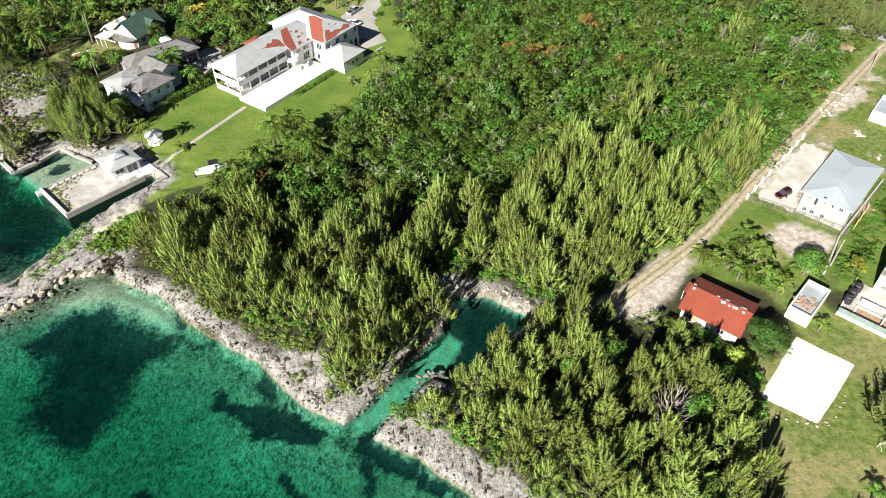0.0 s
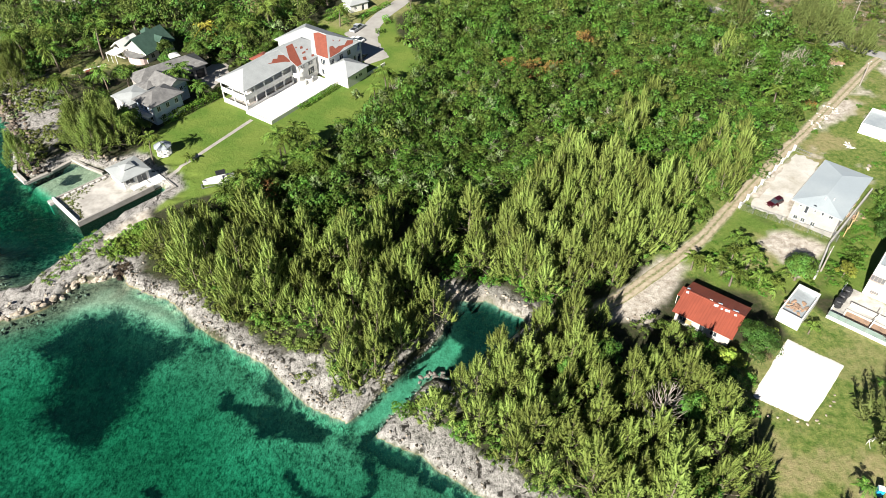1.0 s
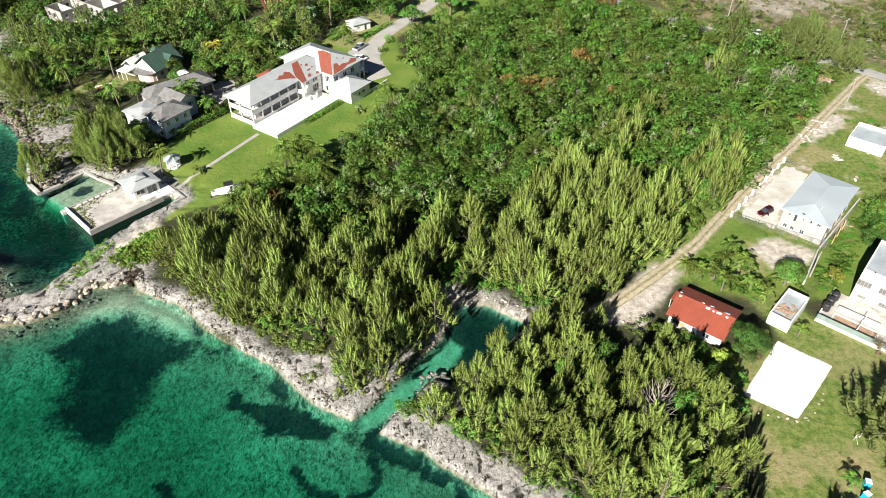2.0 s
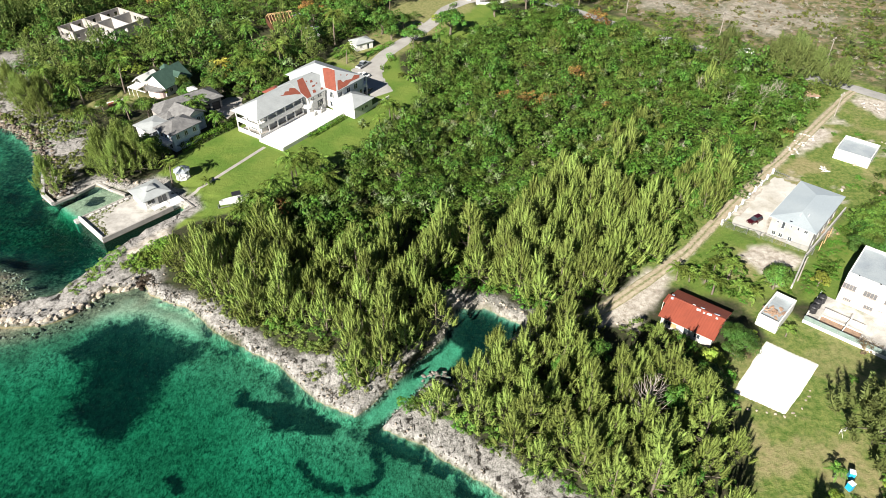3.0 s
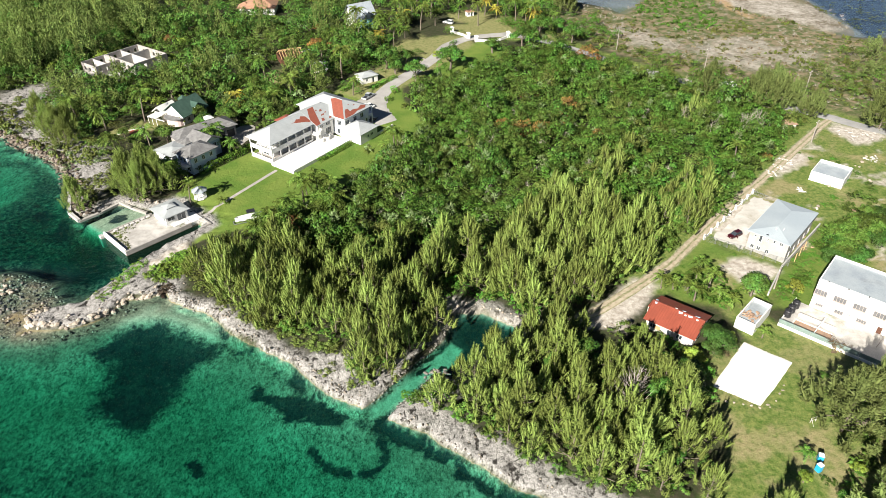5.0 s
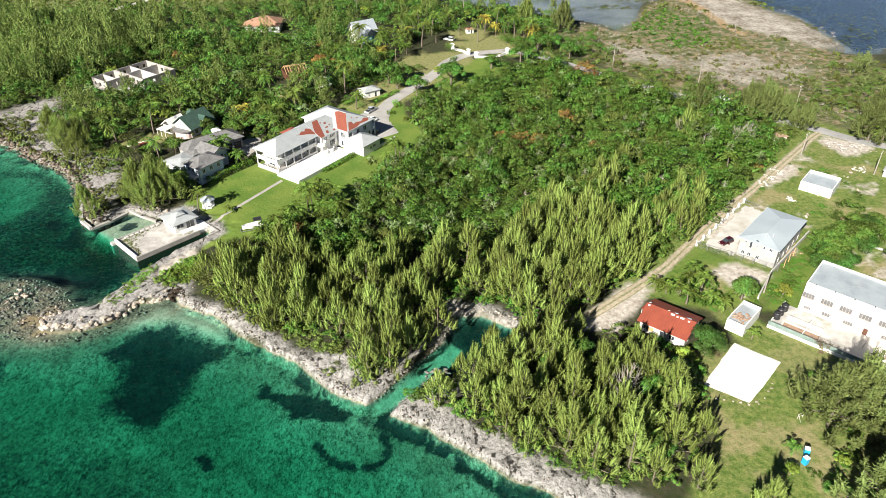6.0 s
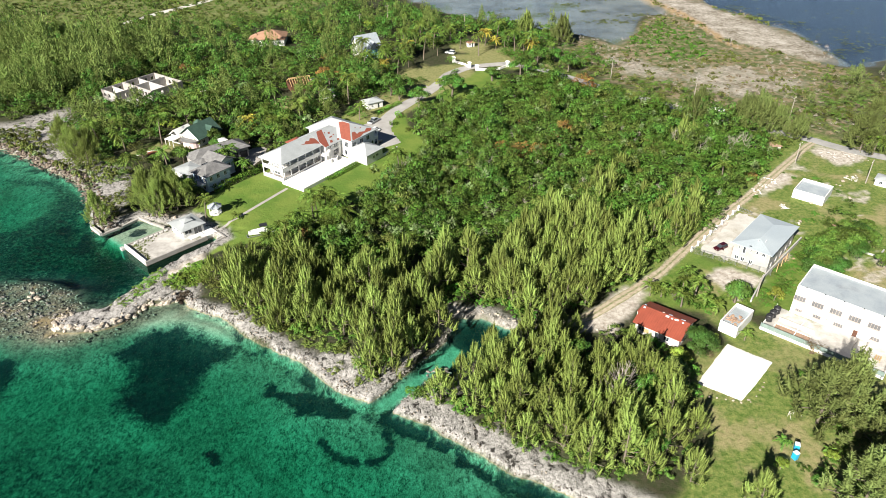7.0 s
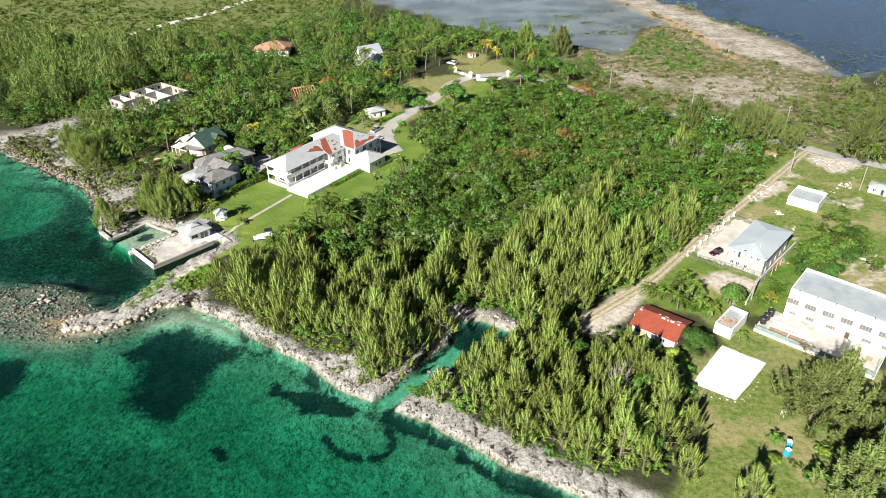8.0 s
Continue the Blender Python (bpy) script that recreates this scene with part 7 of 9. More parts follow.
def garage_wing():
    """The long low wing behind the grey house, with black panels for the shade of open car bays at its far end."""
    h = thing("garage_wing", -74.5, 146.9, 1.0, 41, "long low house wing with a weathered grey shingle roof", "house")
    L, D = 17.0, 6.4
    ring_walls(h, 0, L, 0, D, 0, 3.7, M_PALECONCRETE, front=[(2.0, 1.2, 1.0, 1.2, 1), (5.0, 1.2, 1.0, 1.2, 1)], right=[(3.2, 1.0, 1.2, 1.0, 1)])
    # The bays stay walled up; flat black panels stand in for their inner shade.
    for x in (8.2, 11.2, 14.2):
        part("garage_door", eased(boxes((x, x + 2.3, -0.05, -0.01, 0.05, 2.6)), 0.01), M_BLACK, h, "black panel standing in for the shade of an open car bay")
    part("roof", hip(-0.6, L + 0.6, -0.7, D + 0.7, 3.8, 2.0), M_SHINGLEGREY, h, "long weathered grey shingle roof")
    part("cupola", hip(10.6, 13.4, 5.6, 8.4, 5.0, 0.6), M_WHITE, h, "white hipped roof of a back turret")
    ring_walls(h, 11.0, 13.0, 6.6, 8.0, 0, 4.8, M_WHITE)
    return h


def green_house():
    h = thing("house", -79.2, 164.6, 1.0, 62, "white gabled cottage with a dark green shingle roof", "house")
    ring_walls(h, 0, 9.6, 0, 7.6, 0, 3.0, M_WHITE, front=[(2.2, 1.2, 1.0, 1.2, 1), (5, 1.6, 0.4, 2.0, 1), (7.8, 1.2, 1.0, 1.2, 1)], left=[(1.8, 1.4, 0.8, 1.6, 1), (4.2, 1.4, 0.8, 1.6, 1), (6.2, 1.0, 0.8, 1.6, 1)])
    part("roof", gable(-0.4, 10.1, -0.8, 8.4, 3.0, 3.5), M_SHINGLEGREEN, h, "steep dark green shingle roof")
    for x in (0.02, 9.36):
        part("gable", gable_end(x, 0.05, 7.55, 3.0, 2.8), M_WHITE, h)
    window(h, (0.0, 3.0, 3.7), (0, -1), (-1, 0), 0.8, 1.1, M_WHITE, 1)
    window(h, (0.0, 4.6, 3.7), (0, -1), (-1, 0), 0.8, 1.1, M_WHITE, 1)
    # Dormer over the garden side.
    part("dormer", boxes((5.2, 7.4, -0.2, 2.4, 3.1, 4.6)), M_WHITE, h)
    part("dormer_roof", gable(4.9, 7.7, -0.6, 3.2, 4.5, 1.0, "y"), M_SHINGLEGREEN, h, "green dormer roof")
    window(h, (6.3, -0.2, 3.6), (1, 0), (0, -1), 1.5, 0.9, M_WHITE, 3)
    # Lower wing with its gable and the rounded porch.
    ring_walls(h, -1.0, 3.4, 7.6, 10.8, 0, 3.0, M_WHITE, left=[(1.6, 1.4, 0.8, 1.4, 1)])
    part("roof", gable(-1.5, 5.0, 6.6, 11.4, 3.1, 1.9), M_WHITE, h, "white painted wing roof")
    bm = prism([(-0.2 + 2.8 * math.cos(math.radians(a)), 3.2 + 3.5 * math.sin(math.radians(a))) for a in range(90, 271, 20)], 2.5, 2.7)
    part("porch_roof", bm, M_SHINGLEGREY, h, "rounded dark grey porch roof")
    bm = prism([(-0.1 + 2.3 * math.cos(math.radians(a)), 3.2 + 3.0 * math.sin(math.radians(a))) for a in range(90, 271, 20)], 0.0, 2.4)
    part("porch", bm, M_PINK, h, "pale pink rounded porch")
    part("porch_canopy", boxes((-4.2, -0.8, 6.9, 10.6, 2.6, 2.75)), M_WHITE, h)
    for x, y in ((-4.1, 7.0), (-4.1, 10.4), (-4.1, 8.7)):
        part("post", boxes((x, x + 0.14, y, y + 0.14, 0, 2.6)), M_WHITE, h)
    part("turret_roof", hip(7.6, 10.2, 7.4, 10.0, 4.0, 1.2), M_SHINGLEGREEN, h)
    ring_walls(h, 7.8, 10.0, 7.6, 9.8, 0, 3.9, M_WHITE)
    return h


def ruin():
    h = thing("unfinished_house", -121.5, 203.6, 0.8, 55, "roofless unfinished house of pale concrete walls", "building")
    op = lambda n, gap: [(1.6 + gap * k, 1.1, 2.0, 1.3, 0) for k in range(n)]
    for x0, x1, y0, y1, f, r in ((0, 9, 0, 9, 3, 2), (9.3, 23, -8.5, 9.0, 4, 5)):
        ring_walls(h, x0, x1, y0, y1, 0, 4.4, M_PALECONCRETE, front=op(f, 2.8), back=op(f, 2.8), left=op(r, 3.0), right=op(r, 3.0), glazed=False, th=0.3)
    for x0, x1, y0, y1 in ((9.6, 22.7, 2.0, 2.3), (15.5, 15.8, -8.2, 2.0), (15.5, 15.8, 2.3, 8.7), (4.4, 4.7, 0.3, 8.7)):
        part("inner_wall", boxes((x0, x1, y0, y1, 0, 4.2)), M_CONCRETE, h)
    part("floor", boxes((0.3, 22.7, -8.2, 8.7, -0.2, 0.5)), M_CONCRETE, h)
    return h


def orange_house():
    h = thing("house", -87.5, 276.5, 1.0, 5, "white bungalow with an orange tiled hipped roof", "house")
    ring_walls(h, 0, 13, 0, 11, 0, 3.4, M_WHITE, front=[(2, 1.4, 1.0, 1.4, 1), (6, 2.0, 0.3, 2.2, 1), (10.6, 1.4, 1.0, 1.4, 1)], left=[(3, 1.4, 1, 1.4, 1), (8, 1.4, 1, 1.4, 1)])
    part("roof", hip(-0.8, 13.8, -0.8, 11.8, 3.5, 2.9), M_TERRACOTTA, h, "orange clay tile hipped roof")
    part("roof", hip(-3.5, 3.0, 2.0, 9.0, 3.0, 1.8), M_TERRACOTTA, h, "orange clay tile wing roof")
    ring_walls(h, -2.9, 0, 2.6, 8.4, 0, 2.95, M_WHITE)
    return h


def blue_house():
    h = thing("house", -37.5, 258.0, 1.0, 35, "tall white and turquoise house with steep grey gables", "house")
    ring_walls(h, 0, 10, 0, 8, 0, 4.4, M_WHITE, front=[(2.4, 1.4, 1.0, 1.6, 1), (5.0, 1.4, 1.0, 1.6, 1), (7.6, 1.4, 1.0, 1.6, 1), (2.4, 1.2, 3.2, 0.9, 1), (7.6, 1.2, 3.2, 0.9, 1)], right=[(2.4, 1.4, 1.0, 1.6, 1), (5.4, 1.4, 1.0, 1.6, 1)])
    part("roof", gable(-0.6, 10.6, -0.8, 8.8, 4.4, 4.8, "x"), M_SLATE, h, "steep grey metal gable roof")
    for x in (0.02, 9.76):
        part("gable", gable_end(x, 0.05, 7.95, 4.4, 3.9), M_WHITE, h)
    part("wing", boxes((3.0, 7.0, -3.4, 0.1, 0, 4.2)), M_SKYBLUE, h, "turquoise front wing")
    part("wing_roof", gable(2.6, 7.4, -3.9, 4.0, 4.2, 3.4, "y"), M_SLATE, h, "steep grey wing roof")
    part("gable", gable_end(-3.38, 3.1, 6.9, 4.2, 2.7, along="y"), M_WHITE, h)
    window(h, (5.0, -3.4, 1.6), (1, 0), (0, -1), 1.8, 1.6, M_WHITE, 2)
    return h


def timber_frame():
    h = thing("timber_frame", -59.5, 215.5, 1.0, 25, "open roof frame of yellow timber over dark walls", "building")
    ring_walls(h, 0, 8.5, 0, 7.2, 0, 2.6, M_DARKWOOD, front=[(2, 1.4, 0.6, 1.6, 0), (6, 1.4, 0.6, 1.6, 0)], glazed=False)
    for k in range(9):
        x = 0.2 + k * 1.0
        for s in (-1, 1):
            bm = bmesh.new()
            y0, y1 = 3.6 + s * 4.0, 3.6
            solid(bm, [(x, y0, 2.5), (x + 0.22, y0, 2.5), (x + 0.22, y1, 4.5), (x, y1, 4.5), (x, y0, 2.7), (x + 0.22, y0, 2.7), (x + 0.22, y1, 4.7), (x, y1, 4.7)], [(3, 2, 1, 0), (4, 5, 6, 7), (0, 1, 5, 4), (1, 2, 6, 5), (2, 3, 7, 6), (3, 0, 4, 7)])
            part("rafter", bm, M_TIMBER, h)
    part("ridge_beam", boxes((0.1, 8.6, 3.5, 3.7, 4.5, 4.8)), M_TIMBER, h)
    part("canopy", boxes((8.8, 12.4, 2.0, 6.0, 2.5, 2.62)), M_ROOFPALE, h, "pale metal lean-to roof")
    for x, y in ((9, 2.2), (12.2, 2.2), (9, 5.8), (12.2, 5.8)):
        part("post", boxes((x - 0.06, x + 0.06, y - 0.06, y + 0.06, 0, 2.5)), M_POLE, h)
    return h


def cottage(x, y, angle, L, D, H, roof, label, walls=M_WHITE, rise=0.9, name="shed"):
    h = thing(name, x, y, 1.0, angle, label, "shed")
    ring_walls(h, 0, L, 0, D, 0, H, walls, front=[(L * 0.3, 0.9, 0.9, 0.9, 1), (L * 0.72, 0.9, 0.1, 1.9, 0)], right=[(D / 2, 0.8, 1.0, 0.8, 1)])
    part("roof", hip(-0.35, L + 0.35, -0.35, D + 0.35, H + 0.08, rise), roof, h, "low hipped roof")
    return h


red_house()
roof_clutter()
two_storey_house()
white_block()
for tx, ty in ((67.3, 75.9), (68.6, 77.2), (70.0, 78.5)):
    water_tank(tx, ty, 1.5)
roofless_box("store_room", 55.8, 73.0, -43, 3.7, 8.0, 2.9, M_WHITE, "small white block store with an open parapet roof")
rubble_heap(59.0, 74.0, 3.2, 40, 0.75, "heap of brown broken timber on the flat roof", M_RUBBLE, 0.25, 0.7, 4)
roofless_box("block_house", 95.4, 130.6, -40, 8.0, 8.6, 2.9, M_WHITE, "low white block building with a flat parapet roof", holes=[(1.6, 0.8, 1.3, 0.6, 0)])
grey_house()
garage_wing()
green_house()
ruin()
orange_house()
blue_house()
timber_frame()
cottage(-46.5, 208.0, 20, 5.0, 4.0, 2.5, M_ROOFWHITE, "small white shed with a pale roof among palms")
cottage(-28.2, 197.0, 35, 6.0, 4.6, 2.5, M_ROOFWHITE, "white garden house with a grey white hipped roof")
cottage(98.0, 160.0, 5, 6.5, 3.2, 2.2, M_RUBBLE, "low white shack with a rusty roof under the pines", M_WHITEWORN, 0.6)
cottage(122.0, 138.0, -40, 5.0, 4.0, 2.2, M_ROOFWHITE, "small white hut on the open ground", M_WHITE, 0.5)


# ---------------------------------------------------------------- dock and garden
M_ALGAE = surface("wet_algae", (0.03, 0.04, 0.025), (0.06, 0.06, 0.035), 1.5, 0.8, 0.4, 8)


def dock():
    h = thing("dock", -71.9, 98.3, 0.0, 47, "walled concrete dock with a worn pale floor and weeds", "dock", kind="structure")
    part("deck", boxes((0.4, 15.6, 0.4, 10.9, 0.13, 0.95)), M_DOCKFLOOR, h, "worn pale concrete floor")
    part("quay_base", boxes((-0.02, 19.6, -0.02, 11.32, -3.5, 0.12)), M_ALGAE, h, "dark weed grown footing under the water")
    part("quay_wall", eased(boxes((0, 16.4, 0, 0.4, 0.13, 1.3)), 0.04), M_PALECONCRETE, h)
    part("quay_wall", eased(boxes((0, 0.4, 0.4, 11.3, 0.13, 1.55)), 0.04), M_WHITE, h)
    part("quay_wall", eased(boxes((0.4, 12.0, 10.9, 11.3, 0.13, 1.3)), 0.04), M_PALECONCRETE, h)
    for k in range(7):
        part("bench_block", eased(boxes((2.2 + 1.35 * k, 3.1 + 1.35 * k, 10.2, 10.75, 0.95, 1.3)), 0.04), M_WHITEWORN, h)
    part("landing", boxes((15.61, 19.5, 0.41, 6.0, 0.13, 1.05)), M_WHITE, h, "white landing slab")
    part("landing_wall", boxes((16.4, 19.6, -3.6, -3.2, -0.6, 1.25)), M_PALECONCRETE, h)
    part("landing_wall", boxes((19.2, 19.6, -3.2, -0.1, -0.6, 1.25)), M_PALECONCRETE, h)
    part("bollard", eased(boxes((-0.9, 0.0, 11.0, 12.2, -2.5, 0.7)), 0.06), M_CONCRETE, h)
    return h


def dock_house():
    h = thing("dock_house", -66.2, 109.2, 0.97, 47, "small white pavilion with a pale hipped roof on the dock", "pavilion")
    L, D = 5.6, 6.0
    ring_walls(h, 0, L, 0, D, 0, 2.4, M_WHITE, front=[(1.4, 1.8, 1.0, 1.1, 1), (4.0, 2.2, 0.1, 2.0, 1)], left=[(1.2, 1.4, 1.0, 1.1, 1), (3.0, 1.4, 1.0, 1.1, 1), (4.8, 1.1, 1.0, 1.1, 1)], right=[(2.8, 1.6, 1.0, 1.1, 1)], frame_mat=M_WHITE)
    part("roof", hip(-0.6, L + 0.6, -0.6, D + 0.6, 2.5, 0.85), M_ROOFWHITE, h, "pale grey hipped roof")
    part("roof_lantern", boxes((1.8, 3.8, 2.0, 4.0, 2.9, 3.3)), M_SHINGLEGREY, h)
    part("lantern_roof", hip(1.5, 4.1, 1.7, 4.3, 3.38, 0.4), M_ROOFWHITE, h, "raised lantern roof")
    part("step", eased(boxes((1.0, 4.6, -1.6, -0.02, 0, 0.25)), 0.03), M_WHITE, h)
    return h


def gazebo():
    h = thing("gazebo", -62.0, 122.3, 1.15, 20, "small eight-sided white garden gazebo with a pale roof", "gazebo")
    ring = lambda r, z: [(r * math.cos((k + 0.5) * math.pi / 4), r * math.sin((k + 0.5) * math.pi / 4), z) for k in range(8)]
    part("floor", prism([p[:2] for p in ring(1.7, 0)], 0, 0.25), M_WHITE, h)
    for x, y, z in ring(1.55, 0):
        part("post", rod(bmesh.new(), (x, y, 0.25), (x, y, 2.2), 0.07, 6), M_WHITE, h)
    pts = ring(1.55, 0.9)
    for a, b in list(zip(pts, pts[1:] + pts[:1]))[:7]:
        part("rail", rod(bmesh.new(), a, b, 0.05, 4), M_WHITE, h)
        part("panel", rod(bmesh.new(), (a[0], a[1], 0.45), (b[0], b[1], 0.45), 0.05, 4), M_WHITE, h)
    bm = bmesh.new()
    low, top = ring(2.0, 2.2), ring(0.7, 2.95)
    solid(bm, low + top + [(0, 0, 3.25)] + [(x, y, z - 0.14) for x, y, z in low], [(k, (k + 1) % 8, 8 + (k + 1) % 8, 8 + k) for k in range(8)] + [(8 + k, 8 + (k + 1) % 8, 16) for k in range(8)] + [(k, 17 + k, 17 + (k + 1) % 8, (k + 1) % 8) for k in range(8)] + [tuple(17 + k for k in range(7, -1, -1))])
    part("roof", bm, M_SLATE, h, "grey blue faceted roof")
    return h


def boat():
    h = thing("motor_boat", -46.9, 111.2, 1.15, 203, "white motor boat with a dark canopy on a trailer", "boat")
    bm = bmesh.new()
    rows = []
    for s in np.linspace(0, 1, 9):
        w = 1.15 * (1 - s ** 3.2) ** 0.6 + 0.02
        x, keel = -3.2 + 6.6 * s, 0.35 + 0.55 * max(0, s - 0.6) ** 1.2
        top = 1.35 + 0.35 * s * s
        rows.append([bm.verts.new(p) for p in ((x, -w, top), (x, -w * 0.86, keel + 0.45), (x, 0, keel), (x, w * 0.86, keel + 0.45), (x, w, top), (x, w * 0.82, top + 0.02), (x, w * 0.78, top - 0.45), (x, -w * 0.78, top - 0.45), (x, -w * 0.82, top + 0.02))])
    for a, b in zip(rows[:-1], rows[1:]):
        for k in range(9):
            bm.faces.new((a[k], a[(k + 1) % 9], b[(k + 1) % 9], b[k]))
    bm.faces.new(rows[0][::-1])
    bmesh.ops.recalc_face_normals(bm, faces=bm.faces)
    part("hull", bm, M_BOAT, h, "white fibreglass hull")
    part("console", eased(boxes((-0.7, 0.3, -0.45, 0.45, 0.95, 1.9)), 0.08), M_BOAT, h)
    part("seat", eased(boxes((-1.6, -1.0, -0.5, 0.5, 0.95, 1.5)), 0.06), M_WHITE, h)
    part("canopy", eased(boxes((-1.5, 0.5, -0.85, 0.85, 2.75, 2.83)), 0.03), M_BLACK, h, "black canvas top")
    for x, y in ((-1.3, -0.7), (-1.3, 0.7), (0.3, -0.7), (0.3, 0.7)):
        part("canopy_post", rod(bmesh.new(), (x * 0.8, y, 1.0), (x, y, 2.76), 0.025, 5), M_METAL, h)
    out = part("outboard", eased(boxes((-3.75, -3.2, -0.22, 0.22, 1.0, 1.75)), 0.08), M_BLACK, h, "black outboard engine")
    part("shaft", boxes((-3.6, -3.4, -0.07, 0.07, 0.2, 1.0)), M_BLACK, out)
    part("trailer_frame", boxes((-2.8, 3.9, -0.75, -0.63, 0.28, 0.40), (-2.8, 3.9, 0.63, 0.75, 0.28, 0.40), (-1.2, -1.05, -0.63, 0.63, 0.28, 0.40), (3.75, 3.9, -0.63, 0.63, 0.28, 0.40)), M_METAL, h)
    for y in (-1.0, 1.0):
        part("wheel", rod(bmesh.new(), (-1.1, y - 0.1, 0.3), (-1.1, y + 0.1, 0.3), 0.3, 12), M_TYRE, h)
    return h


def car(name, x, y, angle, paint, label, kind="suv", z=1.12):
    h = thing(name, x, y, z, angle, label, "car")
    L, W = (4.7, 1.86) if kind == "suv" else (5.4, 1.9) if kind == "pickup" else (4.5, 1.78)
    if kind == "pickup":
        low = [(-L / 2, 0.45), (-L / 2, 1.02), (-0.75, 1.02), (-0.7, 1.05), (1.25, 1.05), (2.3, 0.98), (L / 2, 0.85), (L / 2, 0.45)]
        cab = [(-0.85, 1.03), (-0.70, 1.68), (-0.1, 1.78), (0.6, 1.74), (1.35, 1.05)]
    elif kind == "suv":
        low = [(-L / 2, 0.42), (-L / 2, 0.98), (-2.0, 1.08), (1.0, 1.08), (2.0, 0.98), (L / 2, 0.80), (L / 2, 0.42)]
        cab = [(-2.2, 1.05), (-1.95, 1.62), (-1.2, 1.74), (0.1, 1.72), (1.05, 1.07)]
    else:
        low = [(-L / 2, 0.40), (-L / 2, 0.86), (-1.8, 0.94), (0.9, 0.92), (1.9, 0.82), (L / 2, 0.66), (L / 2, 0.40)]
        cab = [(-1.75, 0.92), (-1.0, 1.40), (0.1, 1.43), (1.0, 0.91)]

    def extrude(prof, w0, w1):
        bm = bmesh.new()
        zmin, zmax = min(p[1] for p in prof), max(p[1] for p in prof)
        half = lambda zz: w0 + (w1 - w0) * (zz - zmin) / (zmax - zmin)
        a = [bm.verts.new((px, -half(pz), pz)) for px, pz in prof]
        b = [bm.verts.new((px, half(pz), pz)) for px, pz in prof]
        n = len(prof)
        for i in range(n):
            bm.faces.new((a[i], a[(i + 1) % n], b[(i + 1) % n], b[i]))
        bm.faces.new(a[::-1])
        bm.faces.new(b)
        bmesh.ops.recalc_face_normals(bm, faces=bm.faces)
        return eased(bm, 0.05, 2)

    part("body", extrude(low, W / 2, W / 2 - 0.06), paint, h)
    part("glasshouse", extrude(cab, W / 2 - 0.08, W / 2 - 0.26), M_GLASS, h, "dark car windows")
    rx = [p for p in cab if p[1] > max(q[1] for q in cab) - 0.14]
    part("roof_panel", eased(boxes((min(p[0] for p in rx), max(p[0] for p in rx), -W / 2 + 0.25, W / 2 - 0.25, max(p[1] for p in cab) - 0.03, max(p[1] for p in cab) + 0.03)), 0.02), paint, h)
    for sx in (-0.3, 0.3):
        for sy in (-1, 1):
            whl = part("wheel", rod(bmesh.new(), (sx * L, sy * (W / 2 - 0.2), 0.34), (sx * L, sy * (W / 2 + 0.01), 0.34), 0.34, 14), M_TYRE, h)
            part("rim", rod(bmesh.new(), (sx * L, sy * (W / 2 - 0.1), 0.34), (sx * L, sy * (W / 2 + 0.02), 0.34), 0.2, 10), M_METAL, whl)
    for sy in (-0.62, 0.62):
        part("headlight", eased(boxes((L / 2 - 0.06, L / 2 + 0.012, sy - 0.17, sy + 0.17, 0.66 if kind != "saloon" else 0.52, 0.80 if kind != "saloon" else 0.63)), 0.01), M_WHITE, h)
    if kind == "pickup":
        part("cargo_bed", boxes((-L / 2 + 0.12, -0.95, -W / 2 + 0.2, W / 2 - 0.2, 1.0, 1.03)), M_BLACK, h, "dark open cargo bed")
    return h


dock()
dock_house()
gazebo()
boat()
red_car = car("car", 66.8, 104.2, 210, M_CARRED, "dark red car with a door ajar in the limestone yard", "suv")
part("door", eased(boxes((-0.45, 0.45, -0.04, 0.04, 0.45, 1.1)), 0.03), M_CARRED, red_car, "open front door").matrix_basis = pose(0.35, 1.25, 0, 0, 0, 62)
red_car.scale = (0.78, 0.78, 0.8)
car("pickup_truck", -25.2, 185.6, 60, M_CARSILVER, "silver grey pickup truck parked on the driveway", "pickup")
car("car", -22.6, 167.6, 62, M_CARBLACK, "black car in the shade of the mansion", "saloon")
car("car", -24.6, 178.2, 150, M_BOAT, "white car parked behind the mansion", "saloon")
car("car", 1.5, 265.0, 150, M_BOAT, "white van parked by the far gate", "suv")


def toilet(x, y, angle):
    h = thing("portable_toilet", x, y, 1.1, angle, "blue portable toilet with a white top on the grass", "toilet", "portable toilets")
    part("base", eased(boxes((-0.6, 0.6, -0.6, 0.6, 0, 0.15)), 0.03), M_BLACK, h)
    part("cabin", eased(boxes((-0.56, 0.56, -0.56, 0.56, 0.15, 2.1)), 0.05), M_TOILET, h)
    part("door", eased(boxes((-0.36, 0.36, -0.60, -0.565, 0.2, 1.95)), 0.012), M_TOILET, h)
    bm = prism([(-0.6, -0.6), (0.6, -0.6), (0.6, 0.6), (-0.6, 0.6)], 2.1, 2.34)
    for v in bm.verts:
        if v.co.z > 2.2:
            v.co.x *= 0.75
            v.co.y *= 0.75
    part("roof", bm, M_TOILETTOP, h, "white domed roof")
    h.scale = (0.72, 0.72, 0.72)
    part("vent_pipe", rod(bmesh.new(), (0.4, 0.4, 2.1), (0.4, 0.4, 2.55), 0.06, 8), M_BLACK, h)


toilet(57.4, 39.9, 25)
toilet(58.4, 41.7, -20)


